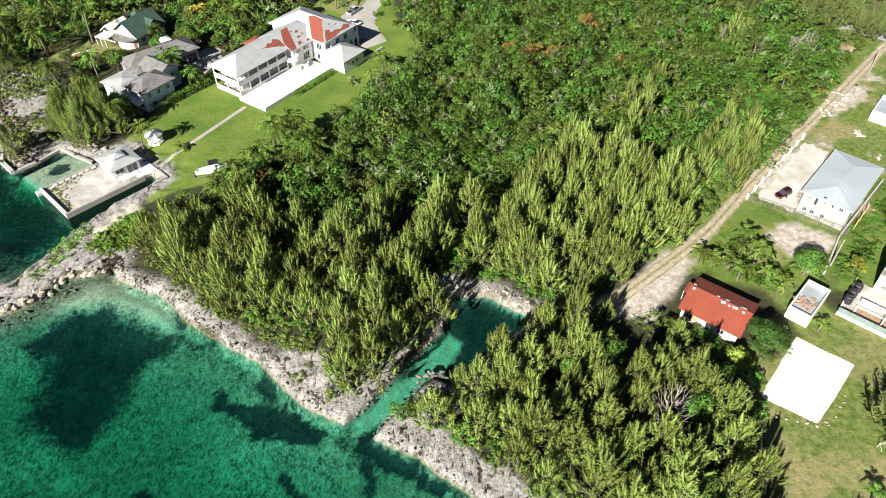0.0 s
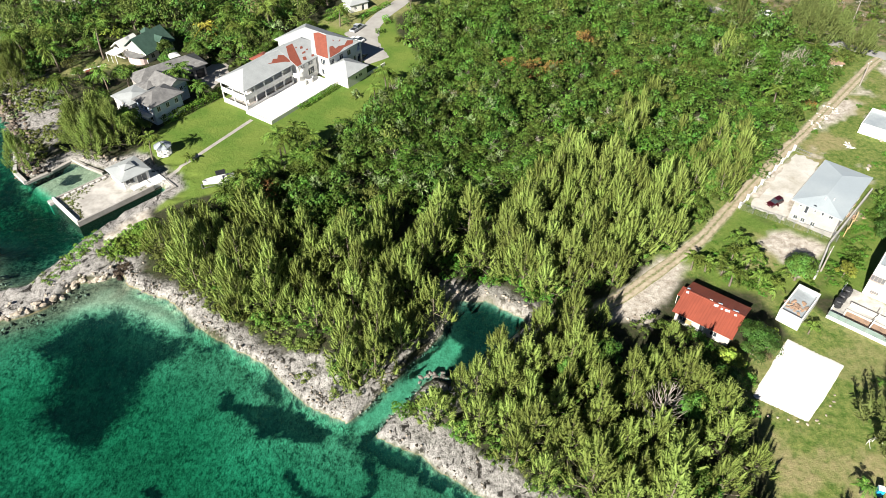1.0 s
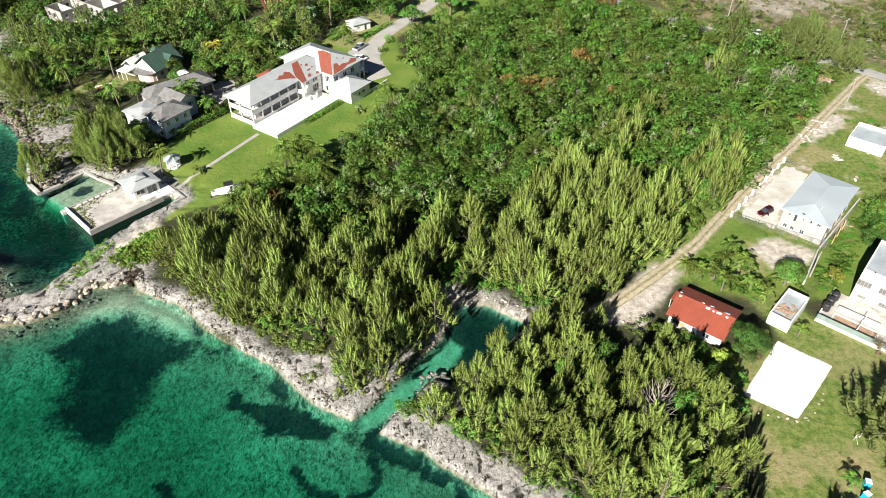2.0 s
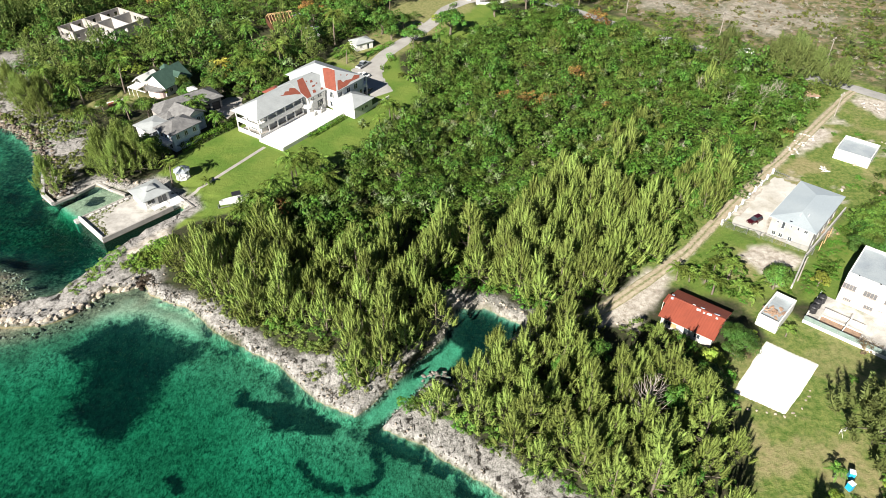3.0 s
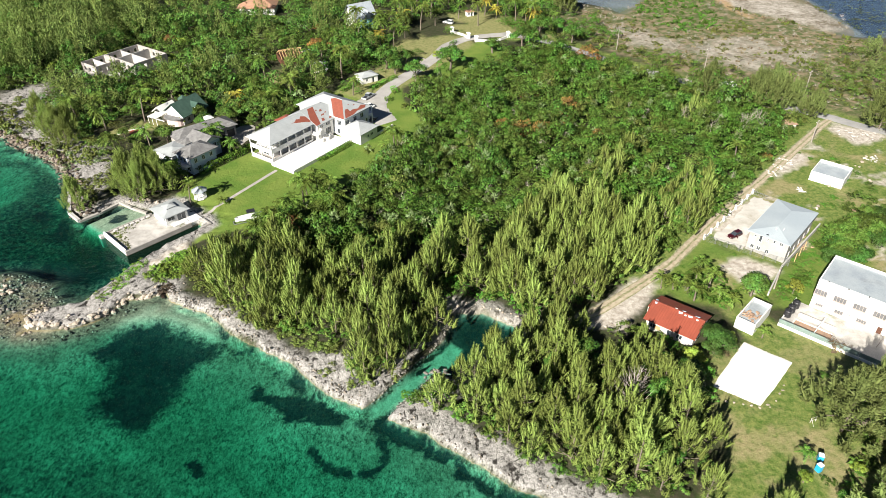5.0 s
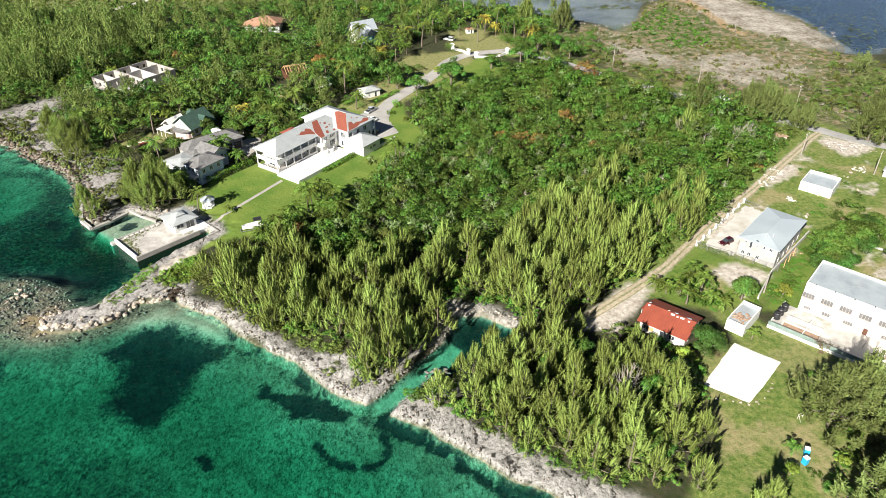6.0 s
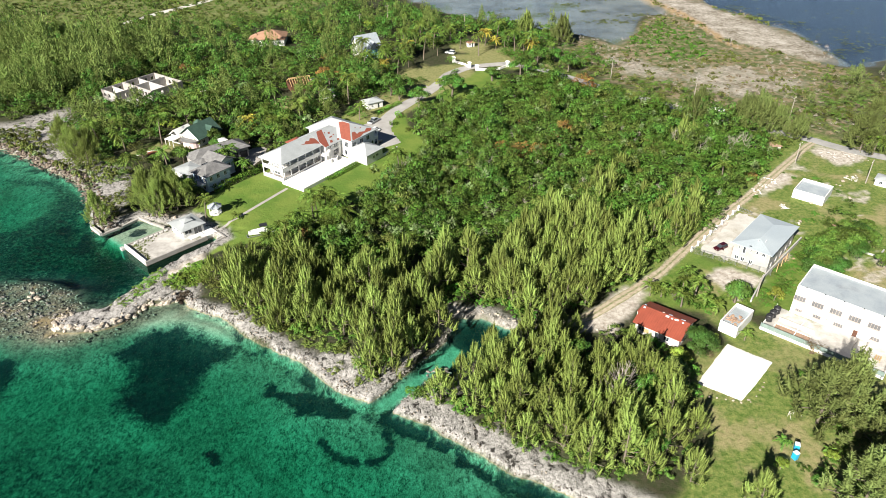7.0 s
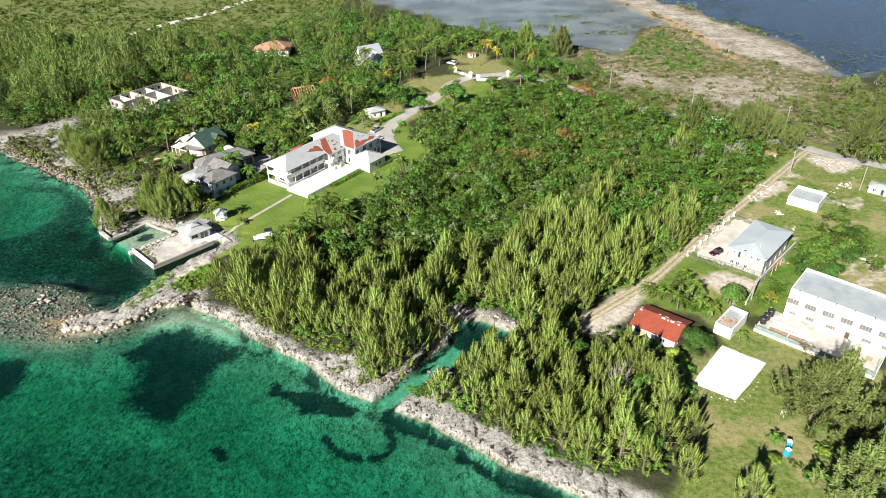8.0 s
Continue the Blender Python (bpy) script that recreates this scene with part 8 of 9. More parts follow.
def goal():
    h = thing("pipe_frame", 60.2, 49.2, 1.1, 20, "white pipe frame standing on the grass", "frame")
    for x in (0, 1.15, 2.3):
        part("post", rod(bmesh.new(), (x, 0, 0), (x, 0, 1.3), 0.035, 6), M_WHITEWORN, h)
    for z in (0.65, 1.28):
        part("bar", rod(bmesh.new(), (-0.05, 0, z), (2.35, 0, z), 0.035, 6), M_WHITEWORN, h)
    for x in (0, 2.3):
        part("brace", rod(bmesh.new(), (x, 0, 1.28), (x, -0.9, 0.0), 0.03, 6), M_WHITEWORN, h)


goal()


# ---------------------------------------------------------------- walls, fences, poles
def pillar_fence():
    h = thing("boundary_fence", 59.4, 103.0, 1.05, 0, "white pillars and rails along the sandy track", "fence", kind="structure")
    n = 9
    for k in range(n):
        x, y = 18.6 * k / (n - 1), 20.4 * k / (n - 1)
        part("pillar", eased(boxes((x - 0.22, x + 0.22, y - 0.22, y + 0.22, -0.1, 1.6)), 0.03), M_WHITE, h)
        if k < n - 1:
            x2, y2 = 18.6 * (k + 1) / (n - 1), 20.4 * (k + 1) / (n - 1)
            bm = boxes((0.22, math.hypot(x2 - x, y2 - y) - 0.22, -0.09, 0.09, -0.1, 0.75))
            part("panel", bm, M_WHITE, h).matrix_basis = pose(x, y, 0, 0, 0, math.degrees(math.atan2(y2 - y, x2 - x)))
    for z in (0.3, 1.1):
        part("gate_rail", rod(bmesh.new(), (18.8, 20.2, z), (21.4, 17.6, z), 0.05, 5), M_METAL, h)
    for k in range(9):
        part("gate_bar", rod(bmesh.new(), (18.8 + 0.3 * k, 20.2 - 0.3 * k, 0.1), (18.8 + 0.3 * k, 20.2 - 0.3 * k, 1.5), 0.03, 4), M_METAL, h)


def wire_fence(a, b, n, label):
    z = 1.1
    h = thing("wire_fence", a[0], a[1], z, math.degrees(math.atan2(b[1] - a[1], b[0] - a[0])), label, "fence")
    L = math.hypot(b[0] - a[0], b[1] - a[1])
    for k in range(n + 1):
        part("post", rod(bmesh.new(), (L * k / n, 0, -0.15), (L * k / n, 0, 1.85), 0.05, 6), M_METAL, h)
    for k in range(n):
        bm = bmesh.new()
        x0, x1 = L * k / n, L * (k + 1) / n
        m = int((x1 - x0) / 0.28) + 1
        for i in range(m):
            xa = x0 + (x1 - x0) * i / m
            rod(bm, (xa, 0, 0), (min(xa + 0.9, x1), 0, 1.8), 0.012, 3)
            rod(bm, (xa, 0, 1.8), (min(xa + 0.9, x1), 0, 0), 0.012, 3)
        rod(bm, (x0, 0, 1.8), (x1, 0, 1.8), 0.03, 5)
        part("mesh_panel", bm, M_METAL, h, "grey chain link mesh")


def low_wall(line, height, th, mat, label, name="boundary_wall", z=0.95):
    h = thing(name, line[0][0], line[0][1], z, 0, label, "wall", kind="structure")
    for (ax, ay), (bx, by) in zip(line[:-1], line[1:]):
        L = math.hypot(bx - ax, by - ay)
        p = part("wall", eased(boxes((-th / 2, L + th / 2, -th / 2, th / 2, -0.2, height)), 0.03), mat, h)
        p.matrix_basis = pose(ax - line[0][0], ay - line[0][1], 0, 0, 0, math.degrees(math.atan2(by - ay, bx - ax)))
    return h


pillar_fence()
wire_fence((59.2, 102.4), (74.4, 92.6), 7, "chain link fence in front of the two-storey house")
low_wall([(66.2, 82.6), (72.5, 91.6), (88.0, 108.0)], 1.3, 0.3, M_CONCRETE, "grey concrete boundary wall behind the houses")
low_wall([(3.0, 252.5), (7.5, 248.6), (9.5, 245.2)], 1.2, 0.35, M_WHITE, "curved white gate wall", "gate_wall")
low_wall([(12.5, 241.5), (17, 241), (22, 242.8), (25.5, 246.5)], 1.2, 0.35, M_WHITE, "curved white gate wall", "gate_wall")
low_wall([(-97, 125.5), (-92.5, 115.8), (-89.0, 112.6)], 0.7, 0.8, M_CONCRETE, "rough concrete breakwater", "breakwater", 0.3)
low_wall([(-88.6, 112.8), (-85.4, 116.4), (-82.6, 120.6)], 0.45, 0.8, M_PALECONCRETE, "old stained sea wall", "sea_wall", 0.1)
low_wall([(-82.0, 120.8), (-78.0, 118.2), (-73.8, 116.0)], 0.5, 0.6, M_PALECONCRETE, "old sea wall behind the basin", "sea_wall", 0.3)
low_wall([(98.6, 104.0), (103.2, 100.2), (106, 103)], 0.8, 0.3, M_CONCRETE, "low garden wall of a pond", "pond_wall")


def gate_pillar(x, y):
    h = thing("gate_pillar", x, y, 1.0, 20, "square white gate pillar with a cap", "pillar", "gate pillars")
    part("shaft", eased(boxes((-0.55, 0.55, -0.55, 0.55, -0.1, 2.3)), 0.04), M_WHITE, h)
    part("cap", hip(-0.75, 0.75, -0.75, 0.75, 2.5, 0.5), M_WHITE, h, "white pyramid cap")


for gx, gy in ((3.0, 252.5), (9.5, 245.2), (12.5, 241.5), (25.5, 246.5)):
    gate_pillar(gx, gy)


def pole(x, y, height, angle, arms=1):
    h = thing("utility_pole", x, y, 1.0, angle, "grey wooden utility pole with a cross arm", "pole", "utility poles")
    part("shaft", rod(bmesh.new(), (0, 0, -0.3), (0, 0, height), 0.17, 8, 0.11), M_POLE, h)
    for k in range(arms):
        part("cross_arm", boxes((-1.1, 1.1, -0.07, 0.07, height - 0.6 - 0.9 * k, height - 0.45 - 0.9 * k)), M_POLE, h)
    for s in (-0.9, 0, 0.9):
        part("insulator", rod(bmesh.new(), (s, 0, height - 0.45), (s, 0, height - 0.2), 0.06, 6), M_WHITE, h)
    return h


POLES = [(-85.4, 193.8, 9), (-30, 318, 9), (-42, 300, 9), (8.6, 300, 9), (36, 268, 9), (66, 232, 9), (92, 208, 9), (118, 186, 9), (146, 166, 9), (176, 146, 9)]
for px, py, ph in POLES:
    pole(px, py, ph, 40)
pole(105.8, 152.5, 7.0, 40, 0)
pole(120.2, 139.0, 7.5, 50, 1)
pole(68.2, 84.6, 6.0, 50, 0)


def cable(a, b, sag, name="power_line"):
    k = np.linspace(0, 1, 11)[:, None]
    pts = np.array(a) * (1 - k) + np.array(b) * k - np.array([0, 0, 4 * sag]) * k * (1 - k)
    me = tri_mesh(name, *tube(pts, [0.025] * 11, 3), M_BLACK)
    tagged(new(name, me), "thin black power line between two poles", "cable", "power lines")


for (ax, ay, ah), (bx, by, bh) in zip(POLES[3:-1], POLES[4:]):
    for s in (-0.6, 0.6):
        cable((ax + s, ay + s, ah + 0.75), (bx + s, by + s, bh + 0.75), 0.9)


# ---------------------------------------------------------------- garden trees, hedges, rocks
def tree_arrays(height, radius, lumps, per, size):
    v, f = bush_arrays(radius, height * 0.72, lumps, per, size)
    v = v + np.array([0, 0, height * 0.26])
    wood = [tube([(0, 0, 0), (0.1, 0.05, height * 0.3), (0.0, 0.1, height * 0.6)], [0.05 * height, 0.035 * height, 0.02 * height])]
    for k in range(5):
        a = k * 1.2566
        wood.append(tube([(0.05, 0.05, height * 0.3), (math.cos(a) * radius * 0.35, math.sin(a) * radius * 0.35, height * 0.5), (math.cos(a) * radius * 0.7, math.sin(a) * radius * 0.7, height * 0.68)], [0.02 * height, 0.013 * height, 0.006 * height], 5))
    return joined(wood), (v, f)


M_YELLOWPALM = foliage("yellowing_fronds", (0.34, 0.30, 0.05), (0.14, 0.15, 0.03), (0.40, 0.30, 0.05), through=0.13)
yellow_palms = [plant("palm_tree", *palm_arrays(h, 20, 3.0, 0.5), M_YELLOWPALM, "coconut palm with yellow fronds beside the drive", "palm tree", "yellow palms") for h in (4.6, 5.8)]
grow(yellow_palms, np.array([(17.5, 276.4), (22.2, 271.8), (37.6, 261.2), (-17.4, 259), (-25, 237), (-66.5, 176.5)]), 1.0, 1.4, 71, 0.05)
dark_trees = [plant("broadleaf_tree", *tree_arrays(5.5, 2.7, 14, 130, 0.32), M_DARKTREE, "rounded dark green broadleaf tree", "tree", "dark broadleaf trees") for _ in range(2)]
light_trees = [plant("broadleaf_tree", *tree_arrays(4.0, 2.0, 11, 100, 0.30), M_LIGHTTREE, "rounded yellow green broadleaf tree", "tree", "light broadleaf trees") for _ in range(2)]
green_trees = [plant("broadleaf_tree", *tree_arrays(6.0, 3.3, 15, 120, 0.38), M_THICKET, "spreading green broadleaf tree", "tree", "garden trees") for _ in range(2)]
yard_tree = plant("broadleaf_tree", *tree_arrays(6.2, 3.2, 22, 260, 0.24), M_NEEMTREE, "dense round dark green tree beside the red house", "tree", "dark broadleaf trees")
grow([yard_tree], np.array([(49.4, 65.6)]), 1.0, 1.01, 60, 0.1)
grow(dark_trees, np.array([(42.0, 57.5), (40.5, 53.5), (-14, 216.5), (-20, 213.5), (17.8, 230), (62.6, 82.4), (-17.5, 206.5), (-75.6, 168.8), (-78, 177), (-71.5, 160.5)]), 0.85, 1.1, 61, 0.1)
grow(dark_trees, np.array([(18, 228), (33, 240), (38, 246), (30, 236), (12.8, 293.9), (28.2, 279), (34, 274), (-17.8, 208), (-21, 212), (-10, 200), (-31, 220), (-35, 226), (2, 211), (46, 252), (50, 240)]), 1.1, 1.7, 72, 0.15)
grow(dark_trees, np.array([(22, 52), (27, 57), (33, 60.5), (19, 60), (30, 44), (24, 45), (36, 53), (25, 64), (13, 52), (34, 41)]), 0.8, 1.15, 73, 0.1)
spreading_trees = [plant("broadleaf_tree", *tree_arrays(4.6, 3.6, 24, 230, 0.28), M_NEEMTREE, "low spreading dark green tree behind the white building", "tree", "spreading trees") for _ in range(2)]
grow(spreading_trees, np.array([(89.8, 94.7), (98.2, 105.4), (88.3, 97.8), (102.4, 108.8), (84.7, 94.3), (91.3, 101.5), (97.4, 101.5)]), 0.75, 1.0, 74, 0.1)
grow(light_trees, np.array([(52.3, 68.2), (44.6, 63.2), (71.5, 83.2), (-80.2, 165.4), (-3, 222), (-87, 176)]), 0.65, 0.95, 62, 0.1)
grow(green_trees, np.array([(88.5, 101), (90, 98.5)]), 0.8, 1.0, 67, 0.12)
grow(green_trees, np.array([(97, 103), (93, 100.5), (91, 103), (95.5, 107), (100, 110), (87, 95.5), (103, 105), (99, 106), (94, 103.5), (90, 99.5), (88.5, 97), (103, 109), (101.5, 96), (106, 112), (-64, 168), (-70, 186), (-48, 190), (-55, 184), (-74, 196), (-46, 224), (-38, 236), (-66, 240), (-90, 186), (-98, 172), (-104, 178), (-72, 131), (-69, 129.5), (-85, 135), (-82, 140), (-88, 150), (-94, 156),
                            (-80, 152), (-77, 155), (-66, 166), (-58, 168), (-53, 166), (-48, 170), (-46, 176), (-39, 182), (-108, 186), (-115, 195), (-96, 192), (-62, 190), (-35, 214), (-30, 224), (36, 276), (30, 290), (46, 286)]), 0.6, 1.05, 63, 0.15)
rust_tree = plant("broadleaf_tree", *tree_arrays(5.0, 2.6, 10, 60, 0.5), M_BRONZE, "broadleaf tree with orange brown foliage", "tree", "rust coloured trees")
grow([rust_tree], np.array([(-43.5, 226), (-49, 231), (-52, 252), (-106, 236)]), 0.8, 1.1, 64, 0.1)


def bare_tree_arrays(height, seed):
    r = random.Random(seed)
    out = [tube([(0, 0, 0), (0.1, 0.1, height * 0.4), (0.25, 0.0, height)], [0.16, 0.10, 0.02], 6)]
    twigs = []
    for k in range(16):
        h, a = height * r.uniform(0.25, 0.85), k * 2.4
        L = (height - h) * r.uniform(0.5, 0.8) + 0.5
        m = (math.cos(a) * L * 0.45, math.sin(a) * L * 0.45, h + L * 0.35)
        e = (math.cos(a) * L * 0.7, math.sin(a) * L * 0.7, h + L * 0.95)
        twigs.append(tube([(0.1, 0.05, h), m, e], [0.055, 0.035, 0.012], 4))
        for s in (-0.7, 0.7):
            twigs.append(tube([m, (m[0] + math.cos(a + s) * L * 0.35, m[1] + math.sin(a + s) * L * 0.35, m[2] + L * 0.45)], [0.03, 0.01], 3))
    return out[0], joined(twigs)


bare = [plant("bare_tree", *bare_tree_arrays(6.5, k), M_DEADWOOD, "leafless pale grey dead tree", "tree", "dead trees", M_DEADWOOD) for k in (1, 2)]
grow(bare, np.array([(29.6, 50.0), (30.8, 51.6)]), 1.35, 1.55, 66, 0.1)
grow(bare, np.array([(87, 158.6), (93, 160.6), (90, 160), (81, 160), (84, 163), (78.5, 158.5), (46, 258), (17, 80.5)]), 0.8, 1.2, 65, 0.2)


def hedge(line, width, height, label, seed):
    """A clipped hedge: leaf bunches over a long box."""
    p = np.array(line, float)
    out = []
    r = np.random.default_rng(seed)
    for a, b in zip(p[:-1], p[1:]):
        L = np.linalg.norm(b - a)
        n = int(L * (width + 2 * height) * 17)
        u = (b - a) / L
        s = r.uniform(0, L, n)
        q = r.uniform(-1, 1, n) * (width / 2 + height)
        side = np.clip(q, -width / 2, width / 2)
        drop = np.abs(q - side)
        z0 = ground_z(np.array([a[0]]), np.array([a[1]]))[0]
        wob = 0.12 * np.sin(s * 1.7)
        c = np.stack([a[0] + u[0] * s - u[1] * side, a[1] + u[1] * s + u[0] * side, z0 + height + wob - drop], 1) + r.normal(size=(n, 3)) * 0.07
        nrm = np.stack([-u[1] * np.sign(q) * (drop > 0), u[0] * np.sign(q) * (drop > 0), (drop == 0) * 1.0 + 0.3], 1)
        out.append(leaves(c, unit(nrm + r.normal(size=(n, 3)) * 0.4), 0.34 * r.uniform(0.7, 1.2, n)))
    ob = new("hedge", tri_mesh("hedge", *joined(out), M_HEDGE))
    return tagged(ob, label, "hedge", "garden hedges")


hedge([(-34.9, 140.4), (-27.0, 151.8)], 1.2, 1.0, "clipped green hedge along the mansion terrace", 1)
hedge([(-55.0, 149.0), (-62.3, 139.0), (-66.2, 134.0)], 2.0, 1.6, "overgrown bright green hedge between two gardens", 2)
hedge([(-34.7, 189.9), (-28.4, 200.0)], 1.4, 1.1, "clipped green hedge beside the drive", 3)
hedge([(-25.0, 192.0), (-21.5, 197.5), (-17.0, 203.5)], 1.5, 1.1, "clipped green hedge beside the drive", 4)
hedge([(-17.6, 193.0), (-16.4, 188.6)], 1.7, 1.1, "short clipped hedge on the lawn", 5)
hedge([(-19.0, 184.2), (-18.2, 182.4)], 1.8, 1.1, "round clipped bush on the lawn", 6)
hedge([(2.4, 236.5), (4.1, 240.5)], 1.5, 1.0, "short clipped hedge beside the drive", 7)


def boulder_mesh(seed, flat):
    r = random.Random(seed)
    bm = bmesh.new()
    bmesh.ops.create_icosphere(bm, subdivisions=1, radius=0.5)
    for _ in range(6):
        n = Vector((r.gauss(0, 1), r.gauss(0, 1), r.gauss(0, 0.8))).normalized()
        d = r.uniform(0.26, 0.42)
        for v in bm.verts:
            over = v.co.dot(n) - d
            if over > 0:
                v.co -= n * over
    for v in bm.verts:
        v.co.z *= flat
        v.co += Vector((r.gauss(0, 0.012), r.gauss(0, 0.012), r.gauss(0, 0.012)))
    me = bpy.data.meshes.new("boulder")
    bm.to_mesh(me)
    bm.free()
    return me


def rock_material(name, a, b, dark):
    n = Nodes(name)
    col = n.mix(n.ramp(n.world_noise(1.4, 7.0, 0.7), (0.36, 0.0), (0.62, 1.0)), a, b)
    col = n.mix(n.ramp(n.world_noise(4.0, 5.0, 0.7), (0.55, 0.0), (0.68, 0.8)), col, dark)
    hsv = n.node("ShaderNodeHueSaturation", Hue=0.5, Saturation=1.0, Value=n.calc("MULTIPLY_ADD", n.rand(), 0.5, 0.75), Color=col)
    return n.done(hsv.outputs["Color"], 0.95, n.bump(n.world_noise(5.0, 6.0, 0.7), 0.7, 0.08))


M_ROCK = rock_material("limestone_boulder", (0.28, 0.225, 0.17), (0.45, 0.40, 0.33), (0.12, 0.10, 0.08))
M_REEFROCK = rock_material("wet_reef_rock", (0.12, 0.108, 0.092), (0.27, 0.25, 0.22), (0.045, 0.042, 0.037))
BOULDERS = [boulder_mesh(k, f) for k, f in ((1, 0.6), (2, 0.75), (3, 0.5), (4, 0.65), (5, 0.85))]
for b in BOULDERS:
    b.materials.append(M_ROCK)
REEFSTONES = [b.copy() for b in BOULDERS]
for b in REEFSTONES:
    b.materials[0] = M_REEFROCK


def boulders(line, gap, low, high, meshes, label, group, wander, seed, lift=0.0):
    r = random.Random(seed)
    p = np.array(line, float)
    seg = np.linalg.norm(np.diff(p, axis=0), axis=1)
    s = np.concatenate([[0], np.cumsum(seg)])
    t = 0.0
    spots = []
    while t < s[-1]:
        spots.append((np.interp(t, s, p[:, 0]) + r.gauss(0, wander), np.interp(t, s, p[:, 1]) + r.gauss(0, wander)))
        t += gap * r.uniform(0.6, 1.4)
    q = np.array(spots)
    zs = ground_z(q[:, 0], q[:, 1])
    for (x, y), z in zip(spots, zs):
        k = r.uniform(low, high)
        ob = new("boulder", meshes[r.randrange(len(meshes))])
        ob.matrix_basis = pose(x, y, max(z, -0.25) + 0.12 * k + lift, r.uniform(-12, 12), r.uniform(-12, 12), r.uniform(0, 360)) @ Matrix.Diagonal((k * r.uniform(0.9, 1.5), k, k, 1))
        tagged(ob, label, "rock", group)


boulders([(-60.5, 84.3), (-66.2, 82.6), (-69.0, 77.4), (-73, 74.5), (-78, 74.3), (-82.3, 74.4), (-83.2, 76.6), (-80.4, 79.3)], 0.62, 0.8, 1.6, BOULDERS, "pale limestone boulder on the jetty edge", "jetty boulders", 0.25, 1)
boulders([(-61, 85.5), (-67, 83.2), (-70.2, 78), (-74, 75.2), (-82, 75.2)], 1.3, 0.4, 0.9, BOULDERS, "pale limestone boulder on the jetty", "jetty boulders", 0.6, 2)
boulders([(-59, 86.8), (-57.4, 84), (-53, 80.6), (-50, 80)], 0.7, 0.4, 1.1, REEFSTONES, "dark pitted rock on the cove shore", "cove rocks", 0.5, 3)
boulders([(-85, 79), (-92, 82), (-97, 85), (-93, 88), (-88, 86), (-96, 80), (-104, 79), (-108, 84), (-99, 88)], 0.55, 0.3, 1.0, REEFSTONES, "brown rock awash on the reef flat", "reef rocks", 1.5, 4)
boulders([(-92, 85.6), (-94.5, 86.6)], 0.35, 0.7, 1.5, BOULDERS, "pale slab piled on the reef flat", "reef slabs", 0.7, 5, 0.15)
boulders([(-12.6, 54.8), (-7.9, 61.6), (-3.1, 67.0), (-0.6, 71.0), (0.8, 75)], 0.42, 0.3, 0.75, REEFSTONES, "weathered grey stone of the canal lining", "canal stones", 0.22, 11, -0.03)
boulders([(-9.6, 52.2), (-6.2, 56.8), (-3.2, 60.4)], 0.42, 0.3, 0.75, REEFSTONES, "weathered grey stone of the canal lining", "canal stones", 0.22, 12, -0.03)
boulders([(-4.0, 61.6), (-1.8, 63.0), (0.8, 61.8)], 0.45, 0.6, 1.2, REEFSTONES, "dark grey rock on the canal spit", "spit rocks", 0.4, 6)
boulders([(-72, 119.6), (-77, 121), (-80, 121.5)], 0.8, 0.6, 1.3, BOULDERS, "pale rock beside the basin", "basin rocks", 0.5, 7)
boulders([(1.0, 79.6), (5, 80.2), (9, 79.4), (14, 75.8)], 0.8, 0.3, 0.8, BOULDERS, "pale rock at the head of the canal", "canal rocks", 0.5, 8)
boulders([(48.2, 53.8), (54.8, 52.4), (59.5, 57.6)], 1.4, 0.25, 0.6, BOULDERS, "pale stone beside the sand court", "court stones", 0.3, 9)
boulders([(31.5, 73.2), (33.2, 72.4)], 0.6, 0.5, 1.0, BOULDERS, "white rubble lump by the track", "track rubble", 0.5, 10)
for rx, ry in ((88, 113.5), (91, 116), (99.5, 127), (111, 129.5), (112, 138), (124, 136), (116, 143), (113.5, 140)):
    boulders([(rx, ry), (rx + 0.8, ry + 0.5)], 0.5, 0.5, 1.2, BOULDERS, "pale rubble heap on the open ground", "yard rubble", 0.4, int(rx))
rubble_heap(99.8, 115.3, 1.1, 24, 0.7, "heap of red brown broken blocks on the grass", M_RUBBLE, 0.3, 0.7, 9)
rubble_heap(80.5, 101.5, 1.1, 30, 1.2, "heap of building waste beside the house", M_RUBBLE, 0.3, 0.9, 10)


STONE_CORNERS = [np.array([v.co[:] for v in m.vertices]) for m in BOULDERS]
STONE_FACES = [np.array([p.vertices[:] for p in m.polygons]) for m in BOULDERS]


def stones(r, x, y, z, least, more):
    """Corners and faces of stones at the places, small ones far more often than large ones."""
    out = []
    for px, py, pz in zip(x, y, z):
        i, a, q = r.integers(len(STONE_CORNERS)), r.uniform(0, 6.28), least + more * r.uniform() ** 2.3
        v = STONE_CORNERS[i] * q * np.array([r.uniform(0.9, 1.5), 1, r.uniform(0.6, 1.0)])
        c, sn = math.cos(a), math.sin(a)
        out.append((np.stack([v[:, 0] * c - v[:, 1] * sn + px, v[:, 0] * sn + v[:, 1] * c + py, v[:, 2] + max(pz, -0.3) + 0.1 * q], 1), STONE_FACES[i]))
    return out


